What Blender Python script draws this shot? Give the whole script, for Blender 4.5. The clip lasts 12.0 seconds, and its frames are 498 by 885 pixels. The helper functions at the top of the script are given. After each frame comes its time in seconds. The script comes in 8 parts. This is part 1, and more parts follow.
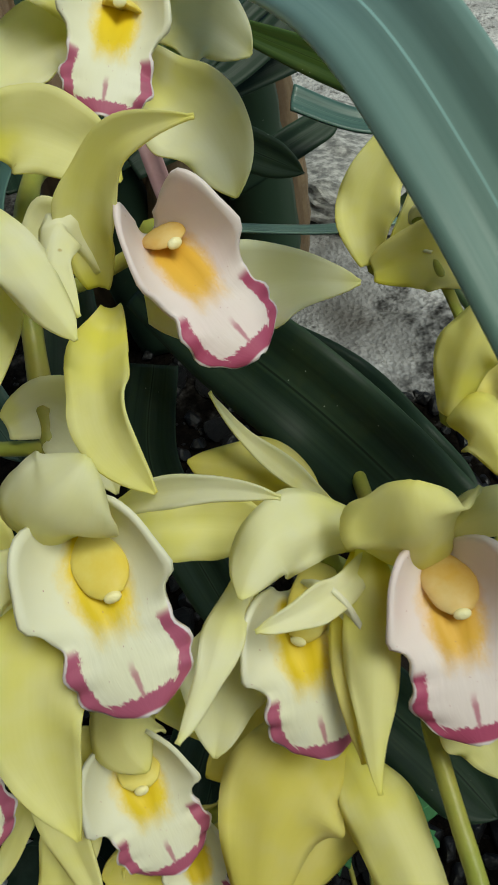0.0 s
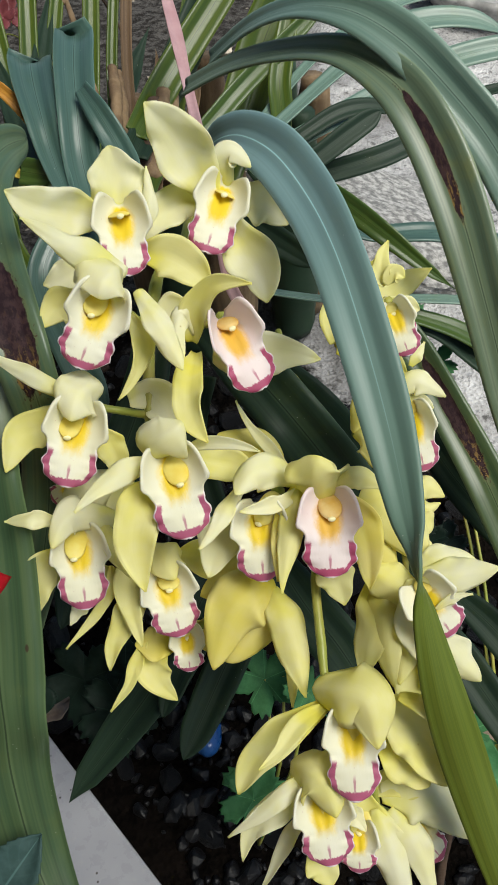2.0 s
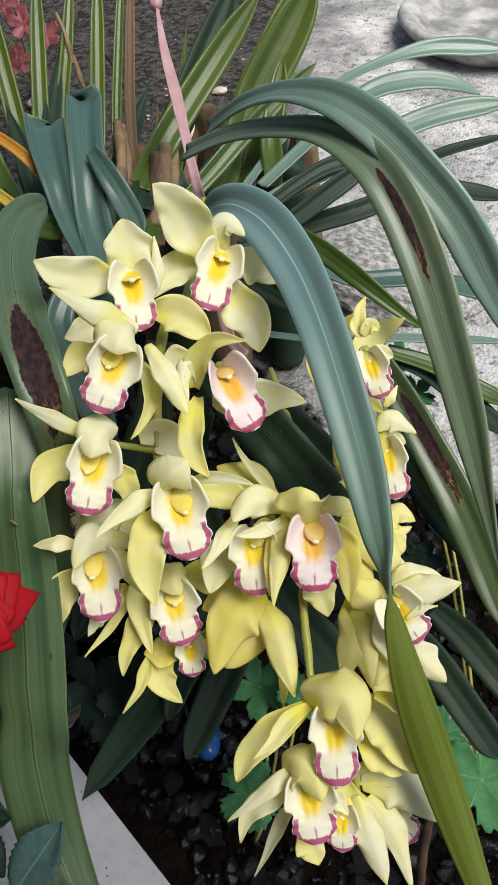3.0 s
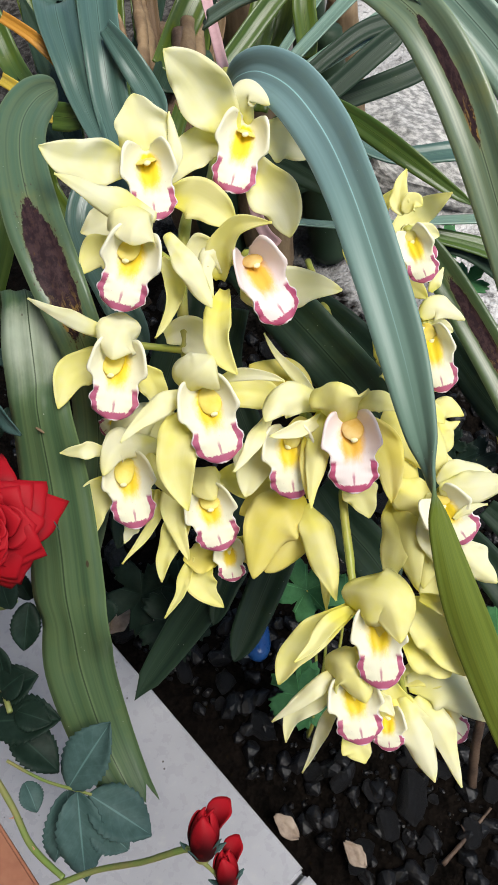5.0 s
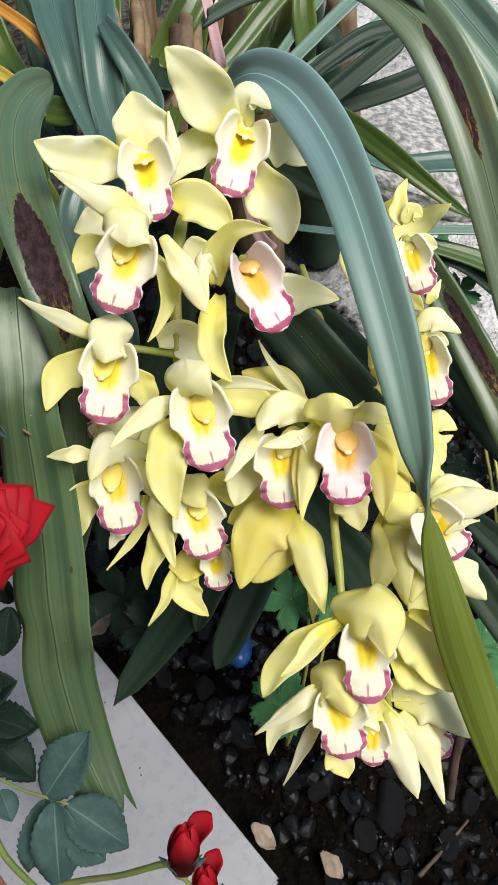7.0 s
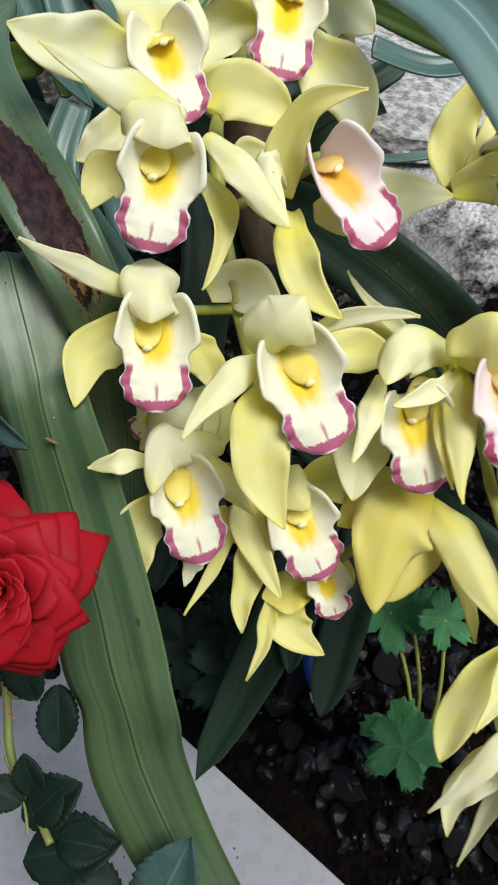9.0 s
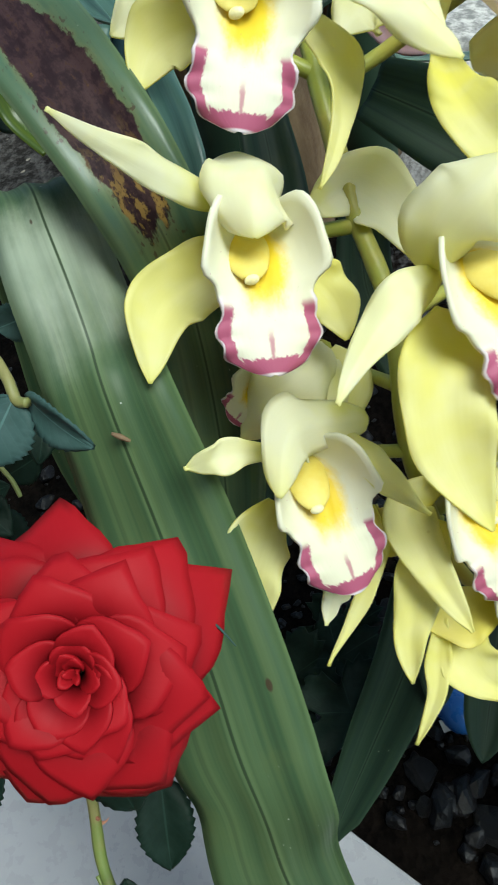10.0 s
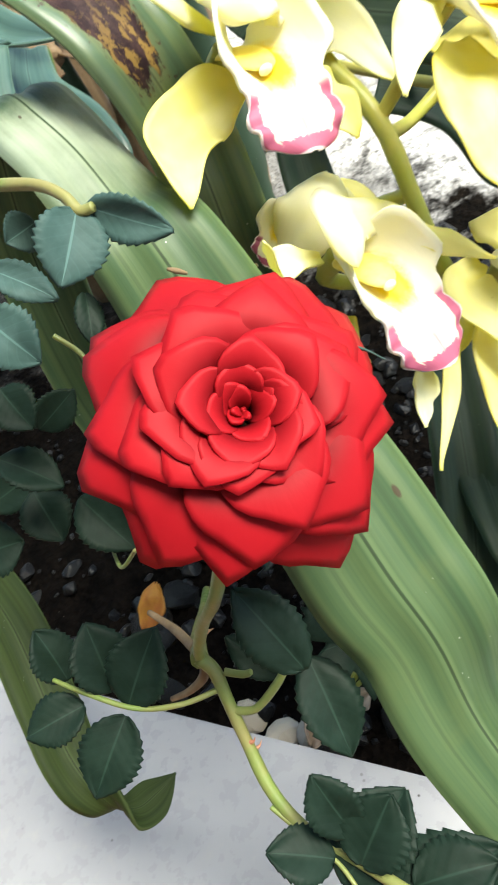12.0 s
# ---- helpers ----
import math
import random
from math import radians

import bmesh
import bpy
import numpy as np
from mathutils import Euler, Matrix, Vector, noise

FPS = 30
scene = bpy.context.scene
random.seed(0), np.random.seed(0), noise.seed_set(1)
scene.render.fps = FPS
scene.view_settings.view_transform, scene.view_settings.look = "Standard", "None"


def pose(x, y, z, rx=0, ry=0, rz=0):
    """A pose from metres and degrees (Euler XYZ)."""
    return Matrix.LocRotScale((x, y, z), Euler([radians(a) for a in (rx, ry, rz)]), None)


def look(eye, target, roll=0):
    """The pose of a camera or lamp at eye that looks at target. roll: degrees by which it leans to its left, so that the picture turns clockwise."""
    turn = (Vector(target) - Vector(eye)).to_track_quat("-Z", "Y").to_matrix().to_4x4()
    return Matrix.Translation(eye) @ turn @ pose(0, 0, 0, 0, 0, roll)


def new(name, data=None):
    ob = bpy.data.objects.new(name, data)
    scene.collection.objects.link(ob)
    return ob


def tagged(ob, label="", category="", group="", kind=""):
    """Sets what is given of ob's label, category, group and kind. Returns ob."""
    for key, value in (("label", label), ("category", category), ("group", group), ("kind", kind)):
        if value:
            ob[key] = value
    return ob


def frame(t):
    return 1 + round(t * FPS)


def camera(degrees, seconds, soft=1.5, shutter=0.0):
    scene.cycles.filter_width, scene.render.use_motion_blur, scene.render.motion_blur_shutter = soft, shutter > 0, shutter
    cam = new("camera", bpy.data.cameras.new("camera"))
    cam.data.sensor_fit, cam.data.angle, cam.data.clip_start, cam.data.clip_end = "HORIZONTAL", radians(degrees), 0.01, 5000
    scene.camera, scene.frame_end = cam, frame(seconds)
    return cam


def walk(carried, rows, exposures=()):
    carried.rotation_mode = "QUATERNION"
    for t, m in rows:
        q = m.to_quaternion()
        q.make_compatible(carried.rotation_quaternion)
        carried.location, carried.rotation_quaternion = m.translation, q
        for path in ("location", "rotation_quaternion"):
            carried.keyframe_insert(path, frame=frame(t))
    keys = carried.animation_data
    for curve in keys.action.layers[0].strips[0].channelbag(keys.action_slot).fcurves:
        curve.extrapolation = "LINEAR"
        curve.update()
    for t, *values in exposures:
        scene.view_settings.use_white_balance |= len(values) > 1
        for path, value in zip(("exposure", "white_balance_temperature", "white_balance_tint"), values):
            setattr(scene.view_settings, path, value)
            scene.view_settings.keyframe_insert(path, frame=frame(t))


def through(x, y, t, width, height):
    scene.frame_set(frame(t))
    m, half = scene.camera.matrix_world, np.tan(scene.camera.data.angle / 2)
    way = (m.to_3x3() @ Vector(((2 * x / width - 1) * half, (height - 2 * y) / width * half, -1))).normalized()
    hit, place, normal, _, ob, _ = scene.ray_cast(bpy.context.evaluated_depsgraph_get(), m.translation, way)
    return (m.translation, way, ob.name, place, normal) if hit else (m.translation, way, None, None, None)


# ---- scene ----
# ---- camera ----
cam = camera(37.95, 12.0, shutter=0.2)
PATH = [
    (0, (0.0038, 0.0405, 0.3717), (-0.0263, 0.2882, 0.0591), -13.85),
    (0.5, (0.0153, 0.0191, 0.3904), (-0.0302, 0.2711, 0.0831), -11.90),
    (1, (0.0195, 0.0006, 0.4133), (-0.0177, 0.2402, 0.0951), -7.11),
    (1.5, (0.0214, -0.0204, 0.4331), (-0.0063, 0.2172, 0.1125), -5.35),
    (2, (0.0144, -0.0445, 0.4727), (-0.0178, 0.2019, 0.1593), -4.48),
    (2.5, (0.0156, -0.0583, 0.4976), (-0.0097, 0.1904, 0.1852), -3.01),
    (3, (0.0179, -0.0636, 0.5077), (-0.0125, 0.1901, 0.1999), -4.28),
    (3.2, (0.0209, -0.0607, 0.5046), (-0.0293, 0.1867, 0.1944), -8.50),
    (4.8, (0.0249, -0.0573, 0.4903), (-0.0364, 0.1539, 0.1561), -14.27),
    (5, (0.0243, -0.0559, 0.4900), (-0.0353, 0.1552, 0.1555), -13.49),
    (5.5, (0.0219, -0.0551, 0.4883), (-0.0320, 0.1513, 0.1499), -12.10),
    (6, (0.0226, -0.0563, 0.4906), (-0.0316, 0.1543, 0.1549), -11.50),
    (6.5, (0.0194, -0.0533, 0.4912), (-0.0370, 0.1594, 0.1571), -10.92),
    (6.7, (0.0197, -0.0520, 0.4902), (-0.0338, 0.1589, 0.1545), -10.45),
    (8.3, (0.0057, -0.0414, 0.4648), (-0.0309, 0.1739, 0.1297), -10.28),
    (8.5, (-0.0001, -0.0357, 0.4515), (-0.0460, 0.1770, 0.1158), -14.16),
    (9, (-0.0244, -0.0196, 0.4213), (-0.0674, 0.1994, 0.0893), -16.48),
    (9.5, (-0.0396, 0.0002, 0.3864), (-0.0932, 0.2176, 0.0549), -23.97),
    (10, (-0.0557, 0.0130, 0.3703), (-0.1159, 0.2346, 0.0427), -26.05),
    (10.5, (-0.0665, 0.0205, 0.3530), (-0.1404, 0.2475, 0.0321), -29.26),
    (11, (-0.0804, 0.0132, 0.3392), (-0.1593, 0.2406, 0.0197), -30.38),
    (11.5, (-0.0886, 0.0008, 0.3323), (-0.1618, 0.2466, 0.0254), -38.45),
    (12, (-0.1051, -0.0184, 0.3446), (-0.1016, 0.2396, 0.0389), -30.78),
]
walk(cam, [(t, look(eye, target, roll)) for t, eye, target, roll in PATH], exposures=((0, 0.16, 6500, -5), (1.2, 0.40, 6400, -2), (2.2, 0.62, 6400, 8), (3.1, 0.68, 6400, 10), (5.0, 0.98, 6400, 10), (6.5, 1.00, 6400, 10), (8.5, 0.84, 6200, 9), (9.2, 0.80, 6100, 6), (10.2, 1.10, 5900, -4), (11, 1.64, 6000, -2), (12, 2.20, 6700, 2)))

# ---- world and light ----
SUN_DIR = (radians(62), radians(130))  # elevation, compass turn
world = bpy.data.worlds.new("world")
scene.world = world
world.use_nodes = True
wn = world.node_tree.nodes
sky = wn.new("ShaderNodeTexSky")
sky.sky_type = "NISHITA"
sky.sun_disc = False
sky.sun_elevation = SUN_DIR[0]
sky.sun_rotation = SUN_DIR[1]
world.node_tree.links.new(sky.outputs[0], wn["Background"].inputs[0])
wn["Background"].inputs[1].default_value = 0.068
sun = new("sun", bpy.data.lights.new("sun", "SUN"))
sun.data.energy = 3.75
sun.data.angle = radians(40)
sun.data.color = (1.0, 0.95, 0.87)
sun_vec = Vector((math.sin(SUN_DIR[1]) * math.cos(SUN_DIR[0]), math.cos(SUN_DIR[1]) * math.cos(SUN_DIR[0]), math.sin(SUN_DIR[0])))
sun.matrix_world = look(sun_vec * 5, (0, 0, 0))


# ---- materials ----
class Nodes:
    """Short hand for one material's node tree."""

    def __init__(self, name):
        self.mat = bpy.data.materials.new(name)
        self.mat.use_nodes = True
        self.n, self.l = self.mat.node_tree.nodes, self.mat.node_tree.links
        self.bsdf = self.n["Principled BSDF"]

    def put(self, socket, value):
        if isinstance(value, bpy.types.NodeSocket):
            self.l.new(value, socket)
        elif isinstance(value, (tuple, list)) and len(value) == 3 and socket.type == "RGBA":
            socket.default_value = (*value, 1)
        else:
            socket.default_value = value

    def coord(self, kind="Object"):
        return self.n.new("ShaderNodeTexCoord").outputs[kind]

    def scaled(self, vector, scale):
        m = self.n.new("ShaderNodeMapping")
        self.put(m.inputs[0], vector)
        m.inputs[3].default_value = scale
        return m.outputs[0]

    def noise(self, vector, scale, detail=4, rough=0.6):
        t = self.n.new("ShaderNodeTexNoise")
        self.put(t.inputs["Vector"], vector)
        t.inputs["Scale"].default_value, t.inputs["Detail"].default_value, t.inputs["Roughness"].default_value = scale, detail, rough
        return t.outputs["Fac"]

    def voronoi(self, vector, scale, feature="F1"):
        t = self.n.new("ShaderNodeTexVoronoi")
        t.feature = feature
        self.put(t.inputs["Vector"], vector)
        t.inputs["Scale"].default_value = scale
        return t.outputs["Distance"]

    def math(self, op, a, b=0.5, c=0.5):
        m = self.n.new("ShaderNodeMath")
        m.operation = op
        for s, v in zip(m.inputs, (a, b, c)):
            self.put(s, v)
        return m.outputs[0]

    def span(self, v, a, b, lo=0.0, hi=1.0):
        m = self.n.new("ShaderNodeMapRange")
        m.interpolation_type = "SMOOTHSTEP"
        self.put(m.inputs[0], v)
        for k, x in zip((1, 2, 3, 4), (a, b, lo, hi)):
            self.put(m.inputs[k], x)
        return m.outputs[0]

    def mix(self, f, a, b, blend="MIX"):
        m = self.n.new("ShaderNodeMix")
        m.data_type, m.blend_type = "RGBA", blend
        self.put(m.inputs[0], f)
        self.put(m.inputs[6], a)
        self.put(m.inputs[7], b)
        return m.outputs[2]

    def uv(self):
        s = self.n.new("ShaderNodeSeparateXYZ")
        self.put(s.inputs[0], self.coord("UV"))
        return s.outputs[0], s.outputs[1]

    def bump(self, height, strength=0.4, distance=0.001):
        b = self.n.new("ShaderNodeBump")
        b.inputs["Strength"].default_value, b.inputs["Distance"].default_value = strength, distance
        self.put(b.inputs["Height"], height)
        self.l.new(b.outputs[0], self.bsdf.inputs["Normal"])

    def random(self):
        return self.n.new("ShaderNodeObjectInfo").outputs["Random"]

    def done(self, colour, rough=0.5, spec=0.5, sheer=0.0, sheer_colour=None, sheen=0.0):
        self.put(self.bsdf.inputs["Base Color"], colour)
        self.put(self.bsdf.inputs["Roughness"], rough)
        self.put(self.bsdf.inputs["Specular IOR Level"], spec)
        self.bsdf.inputs["Sheen Weight"].default_value = sheen
        if sheer:
            t = self.n.new("ShaderNodeBsdfTranslucent")
            self.put(t.inputs[0], sheer_colour or colour)
            m = self.n.new("ShaderNodeMixShader")
            m.inputs[0].default_value = sheer
            self.l.new(self.bsdf.outputs[0], m.inputs[1])
            self.l.new(t.outputs[0], m.inputs[2])
            self.l.new(m.outputs[0], self.n["Material Output"].inputs[0])
        return self.mat


def tepal_material(name, inner, outer, base, through):
    """Petal tissue: greener at the base, veined lengthwise, a little light through it. u runs across, v along."""
    k = Nodes(name)
    u, v = k.uv()
    veins = k.noise(k.scaled(k.coord("UV"), (22, 1.4, 1)), 1.0, 2)
    blotch = k.noise(k.coord(), 55, 3)
    c = k.mix(k.span(v, 0.0, 0.55), base, inner)
    c = k.mix(k.span(blotch, 0.34, 0.62), c, outer)
    c = k.mix(k.span(veins, 0.42, 0.62, 0.0, 0.10), c, tuple(x * 0.88 for x in inner))
    c = k.mix(k.span(v, 0.86, 1.0, 0.0, 0.45), c, base)
    speck = k.voronoi(k.coord(), 190)
    c = k.mix(k.math("MULTIPLY", k.span(speck, 0.05, 0.11, 1.0, 0.0), k.span(k.noise(k.coord(), 60, 2), 0.63, 0.7)), c, (0.35, 0.2, 0.06))
    k.bump(k.math("ADD", k.math("MULTIPLY", veins, 0.3), k.math("MULTIPLY", blotch, 0.5)), 0.12, 0.0006)
    return k.done(c, k.span(blotch, 0.3, 0.7, 0.40, 0.56), 0.25, 0.42, through)


TEPAL_PALE = tepal_material("tepal_pale", (0.93, 0.91, 0.58), (0.94, 0.93, 0.76), (0.88, 0.85, 0.18), (0.92, 0.89, 0.26))
TEPAL_YELLOW = tepal_material("tepal_yellow", (0.90, 0.87, 0.32), (0.91, 0.89, 0.47), (0.88, 0.83, 0.10), (0.90, 0.83, 0.10))
TEPAL_DEEP = tepal_material("tepal_deep", (0.87, 0.80, 0.20), (0.88, 0.82, 0.33), (0.82, 0.72, 0.06), (0.86, 0.75, 0.05))


def lip_material(name, field, margin, throat):
    """The lip: cream field, jagged coloured rim on the front lobe with a dark mid line, yellow throat."""
    k = Nodes(name)
    u, v = k.uv()
    side = k.math("ABSOLUTE", k.math("SUBTRACT", k.math("MULTIPLY", u, 2.0), 1.0))
    jag = k.math("SUBTRACT", k.noise(k.scaled(k.coord("UV"), (13, 11, 1)), 1.0, 4, 0.7), 0.5)
    rim_side = k.math("SUBTRACT", 1.0, side)
    rim_end = k.math("MULTIPLY", k.math("SUBTRACT", 1.0, v), 2.7)
    rim = k.math("MINIMUM", rim_side, rim_end)
    rim = k.math("ADD", rim, k.math("MULTIPLY", jag, 0.34))
    band = k.math("MULTIPLY", k.span(rim, 0.26, 0.32, 1.0, 0.0), k.span(v, 0.55, 0.60))
    edge = k.span(k.math("MINIMUM", rim_side, rim_end), 0.025, 0.06, 1.0, 0.0)
    line = k.math("MULTIPLY", k.span(k.math("ADD", side, k.math("MULTIPLY", jag, 0.08)), 0.02, 0.06, 1.0, 0.0), k.span(v, 0.70, 0.80, 0.0, 0.75))
    heart = k.math("MULTIPLY", k.span(v, 0.02, 0.08), k.span(k.math("ADD", v, k.math("MULTIPLY", jag, 0.12)), 0.46, 0.66, 1.0, 0.0))
    heart = k.math("MULTIPLY", heart, k.span(k.math("ADD", side, k.math("MULTIPLY", jag, 0.3)), 0.18, 0.52, 1.0, 0.0))
    flush = k.noise(k.coord(), 60, 3)
    c = k.mix(k.span(flush, 0.4, 0.75, 0.0, 0.6), field[0], field[1])
    c = k.mix(heart, c, throat)
    c = k.mix(k.math("MAXIMUM", band, line), c, margin)
    c = k.mix(k.math("MULTIPLY", edge, k.span(v, 0.50, 0.56)), c, (0.86, 0.78, 0.80))
    dots = k.math("MULTIPLY", k.span(k.voronoi(k.coord("UV"), 26), 0.06, 0.12, 1.0, 0.0), k.span(k.noise(k.coord("UV"), 7, 2), 0.58, 0.64))
    c = k.mix(k.math("MULTIPLY", dots, 0.7), c, (0.45, 0.14, 0.16))
    k.bump(k.noise(k.scaled(k.coord("UV"), (18, 5, 1)), 1.0, 2), 0.12, 0.0006)
    return k.done(c, 0.5, 0.3, 0.22)


LIP = lip_material("lip", ((0.89, 0.87, 0.66), (0.90, 0.89, 0.78)), (0.47, 0.12, 0.21), (0.88, 0.66, 0.03))
LIP_PINK = lip_material("lip_pink", ((0.90, 0.80, 0.77), (0.89, 0.72, 0.72)), (0.47, 0.09, 0.18), (0.86, 0.52, 0.07))


def plain(name, a, b, rough=0.5, scale=120, spec=0.4, sheer=0.0, bump=0.3, stretch=(1, 1, 1)):
    k = Nodes(name)
    n = k.noise(k.scaled(k.coord(), stretch), scale, 5)
    fine = k.noise(k.coord(), scale * 6, 3)
    c = k.mix(k.span(n, 0.35, 0.68), a, b)
    k.bump(k.math("ADD", n, k.math("MULTIPLY", fine, 0.4)), bump, 0.0012)
    return k.done(c, k.span(fine, 0.3, 0.7, rough * 0.8, min(1, rough * 1.2)), spec, sheer)


COLUMN_PINK = plain("column_flushed", (0.86, 0.66, 0.28), (0.80, 0.50, 0.10), 0.5, 90, sheer=0.2, bump=0.1)
COLUMN = plain("column", (0.88, 0.78, 0.24), (0.84, 0.66, 0.10), 0.5, 90, sheer=0.2, bump=0.1)
ANTHER = plain("anther", (0.90, 0.85, 0.52), (0.88, 0.79, 0.38), 0.4, 300)
STALK = plain("stalk", (0.30, 0.34, 0.06), (0.40, 0.36, 0.08), 0.4, 60, sheer=0.05)
ROSE_STEM = plain("rose_stem", (0.15, 0.22, 0.05), (0.24, 0.22, 0.08), 0.45, 60)
THORN = plain("thorn", (0.42, 0.16, 0.10), (0.50, 0.30, 0.18), 0.45, 200)
BROWN_STEM = plain("brown_stem", (0.05, 0.03, 0.02), (0.11, 0.07, 0.045), 0.7, 90, bump=0.6, stretch=(1, 1, 0.2))
DRY = plain("dry_sheath", (0.14, 0.09, 0.05), (0.26, 0.18, 0.10), 0.8, 80, bump=0.7, stretch=(1, 1, 0.15))
RIBBON = plain("ribbon", (0.46, 0.27, 0.28), (0.56, 0.36, 0.37), 0.45, 50, sheer=0.2)


def leaf_material(name, a, b, back, mark=None, rough=0.34, turn=None, sheer=0.10, spec=0.5, rib=0.35, lines=1.0, fade=None):
    """Strap leaf: long fibres, midrib, pale and dark streaks. mark: (kind, u0, u1, v0, v1)."""
    k = Nodes(name)
    u, v = k.uv()
    fibre = k.noise(k.scaled(k.coord("UV"), (38, 1.6, 1)), 1.0, 3)
    streak = k.noise(k.scaled(k.coord("UV"), (7, 1.1, 1)), 1.0, 3)
    blot = k.noise(k.coord(), 45, 4)
    c = k.mix(k.span(streak, 0.35, 0.68), a, b)
    c = k.mix(k.span(fibre, 0.45, 0.66, 0.0, 0.10 * lines), c, tuple(x * 0.75 for x in a))
    c = k.mix(k.span(blot, 0.55, 0.78, 0.0, 0.5), c, back)
    side = k.math("ABSOLUTE", k.math("SUBTRACT", k.math("MULTIPLY", u, 2.0), 1.0))
    c = k.mix(k.span(side, 0.04, 0.10, 0.30 * lines, 0.0), c, tuple(min(1, x * 1.7 + 0.02) for x in b))
    c = k.mix(k.span(side, 0.012, 0.030, 0.8, 0.0), c, tuple(x * rib for x in a))
    # Pleats: crease shading drawn as a darker line either side of the midrib.
    pleat = k.math("ABSOLUTE", k.math("SUBTRACT", side, 0.52))
    c = k.mix(k.span(pleat, 0.01, 0.05, 0.35 * lines, 0.0), c, tuple(x * 0.55 for x in a))
    c = k.mix(k.span(side, 0.93, 0.99, 0.0, 0.6), c, tuple(x * 1.6 + 0.01 for x in b))
    if fade:
        c = k.mix(k.span(v, 0.22, 0.62), c, fade)
    if turn:
        c = k.mix(k.span(v, turn[0] - 0.03, turn[0] + 0.03), c, k.mix(k.span(fibre, 0.4, 0.65), turn[1], turn[2]))
    r = k.span(fibre, 0.3, 0.7, rough * 0.85, rough * 1.25)
    if mark:
        kind, u0, u1, v0, v1 = mark
        wob = k.math("MULTIPLY", k.math("SUBTRACT", k.noise(k.scaled(k.coord("UV"), (5, 22, 1)), 1.0, 5, 0.7), 0.5), 0.55)
        uu = k.math("ADD", u, wob)
        vv = k.math("ADD", v, k.math("MULTIPLY", wob, 0.12))
        def oval(grow):
            du = k.math("DIVIDE", k.math("SUBTRACT", u, (u0 + u1) / 2), (u1 - u0) / 2 * grow)
            dv = k.math("DIVIDE", k.math("SUBTRACT", v, (v0 + v1) / 2), (v1 - v0) / 2 * grow)
            d = k.math("ADD", k.math("MULTIPLY", du, du), k.math("MULTIPLY", dv, dv))
            return k.math("ADD", d, k.math("MULTIPLY", wob, 2.6))
        inside = k.span(oval(1.0), 0.9, 1.05, 1.0, 0.0)
        halo = k.span(oval(1.08), 0.75, 1.2, 1.0, 0.0)
        if kind == "bleach":
            pale = k.math("MULTIPLY", k.math("MULTIPLY", k.span(vv, v0 - 0.05, v0 + 0.05), k.span(vv, v1 - 0.1, v1 + 0.1, 1.0, 0.0)), k.span(streak, 0.25, 0.6, 0.62, 0.95))
            pale = k.math("MULTIPLY", pale, k.math("MULTIPLY", k.span(side, 0.70, 0.98, 1.0, 0.45), k.span(side, 0.010, 0.035)))
            c = k.mix(pale, c, (0.38, 0.43, 0.33))
            spots = k.math("MULTIPLY", k.span(k.voronoi(k.scaled(k.coord("UV"), (5, 22, 1)), 1.0), 0.07, 0.12, 1.0, 0.0), k.math("GREATER_THAN", k.noise(k.scaled(k.coord("UV"), (2, 9, 1)), 1.0, 1), 0.56))
            c = k.mix(k.math("MULTIPLY", spots, 0.85), c, (0.05, 0.025, 0.015))
        else:
            c = k.mix(k.math("MULTIPLY", halo, 0.35), c, (0.20, 0.19, 0.06))
            mottle = k.noise(k.scaled(k.coord("UV"), (8, 40, 1)), 1.0, 4, 0.7)
            brown = k.mix(k.span(mottle, 0.4, 0.62), (0.020, 0.010, 0.013), (0.048, 0.026, 0.027))
            brown = k.mix(k.span(mottle, 0.66, 0.74), brown, (0.36, 0.20, 0.06))
            c = k.mix(inside, c, brown)
            wide = k.span(oval(1.25), 0.8, 1.2, 1.0, 0.0)
            spots = k.math("MULTIPLY", k.span(k.noise(k.scaled(k.coord("UV"), (16, 80, 1)), 1.0, 3, 0.6), 0.60, 0.66), wide)
            gold = k.span(k.noise(k.scaled(k.coord("UV"), (11, 44, 1)), 1.0, 5, 0.65), 0.50, 0.58)
            c = k.mix(k.math("MULTIPLY", k.math("MULTIPLY", gold, inside), k.span(v, v0 + 0.55 * (v1 - v0), v1, 0.0, 0.9)), c, (0.30, 0.19, 0.05))
            c = k.mix(k.math("MULTIPLY", spots, 0.8), c, (0.05, 0.025, 0.015))
            r = k.math("ADD", r, k.math("MULTIPLY", inside, 0.25))
            spec = k.span(inside, 0.0, 1.0, spec, 0.12)
    dust = k.math("MULTIPLY", k.span(k.voronoi(k.coord(), 420), 0.06, 0.10, 1.0, 0.0), k.span(k.noise(k.coord(), 90, 2), 0.60, 0.66))
    c = k.mix(k.math("MULTIPLY", dust, 0.6), c, (0.55, 0.58, 0.50))
    k.bump(k.math("ADD", fibre, k.math("MULTIPLY", streak, 0.6)), 0.07 * lines, 0.0008)
    return k.done(c, r, spec, sheer)


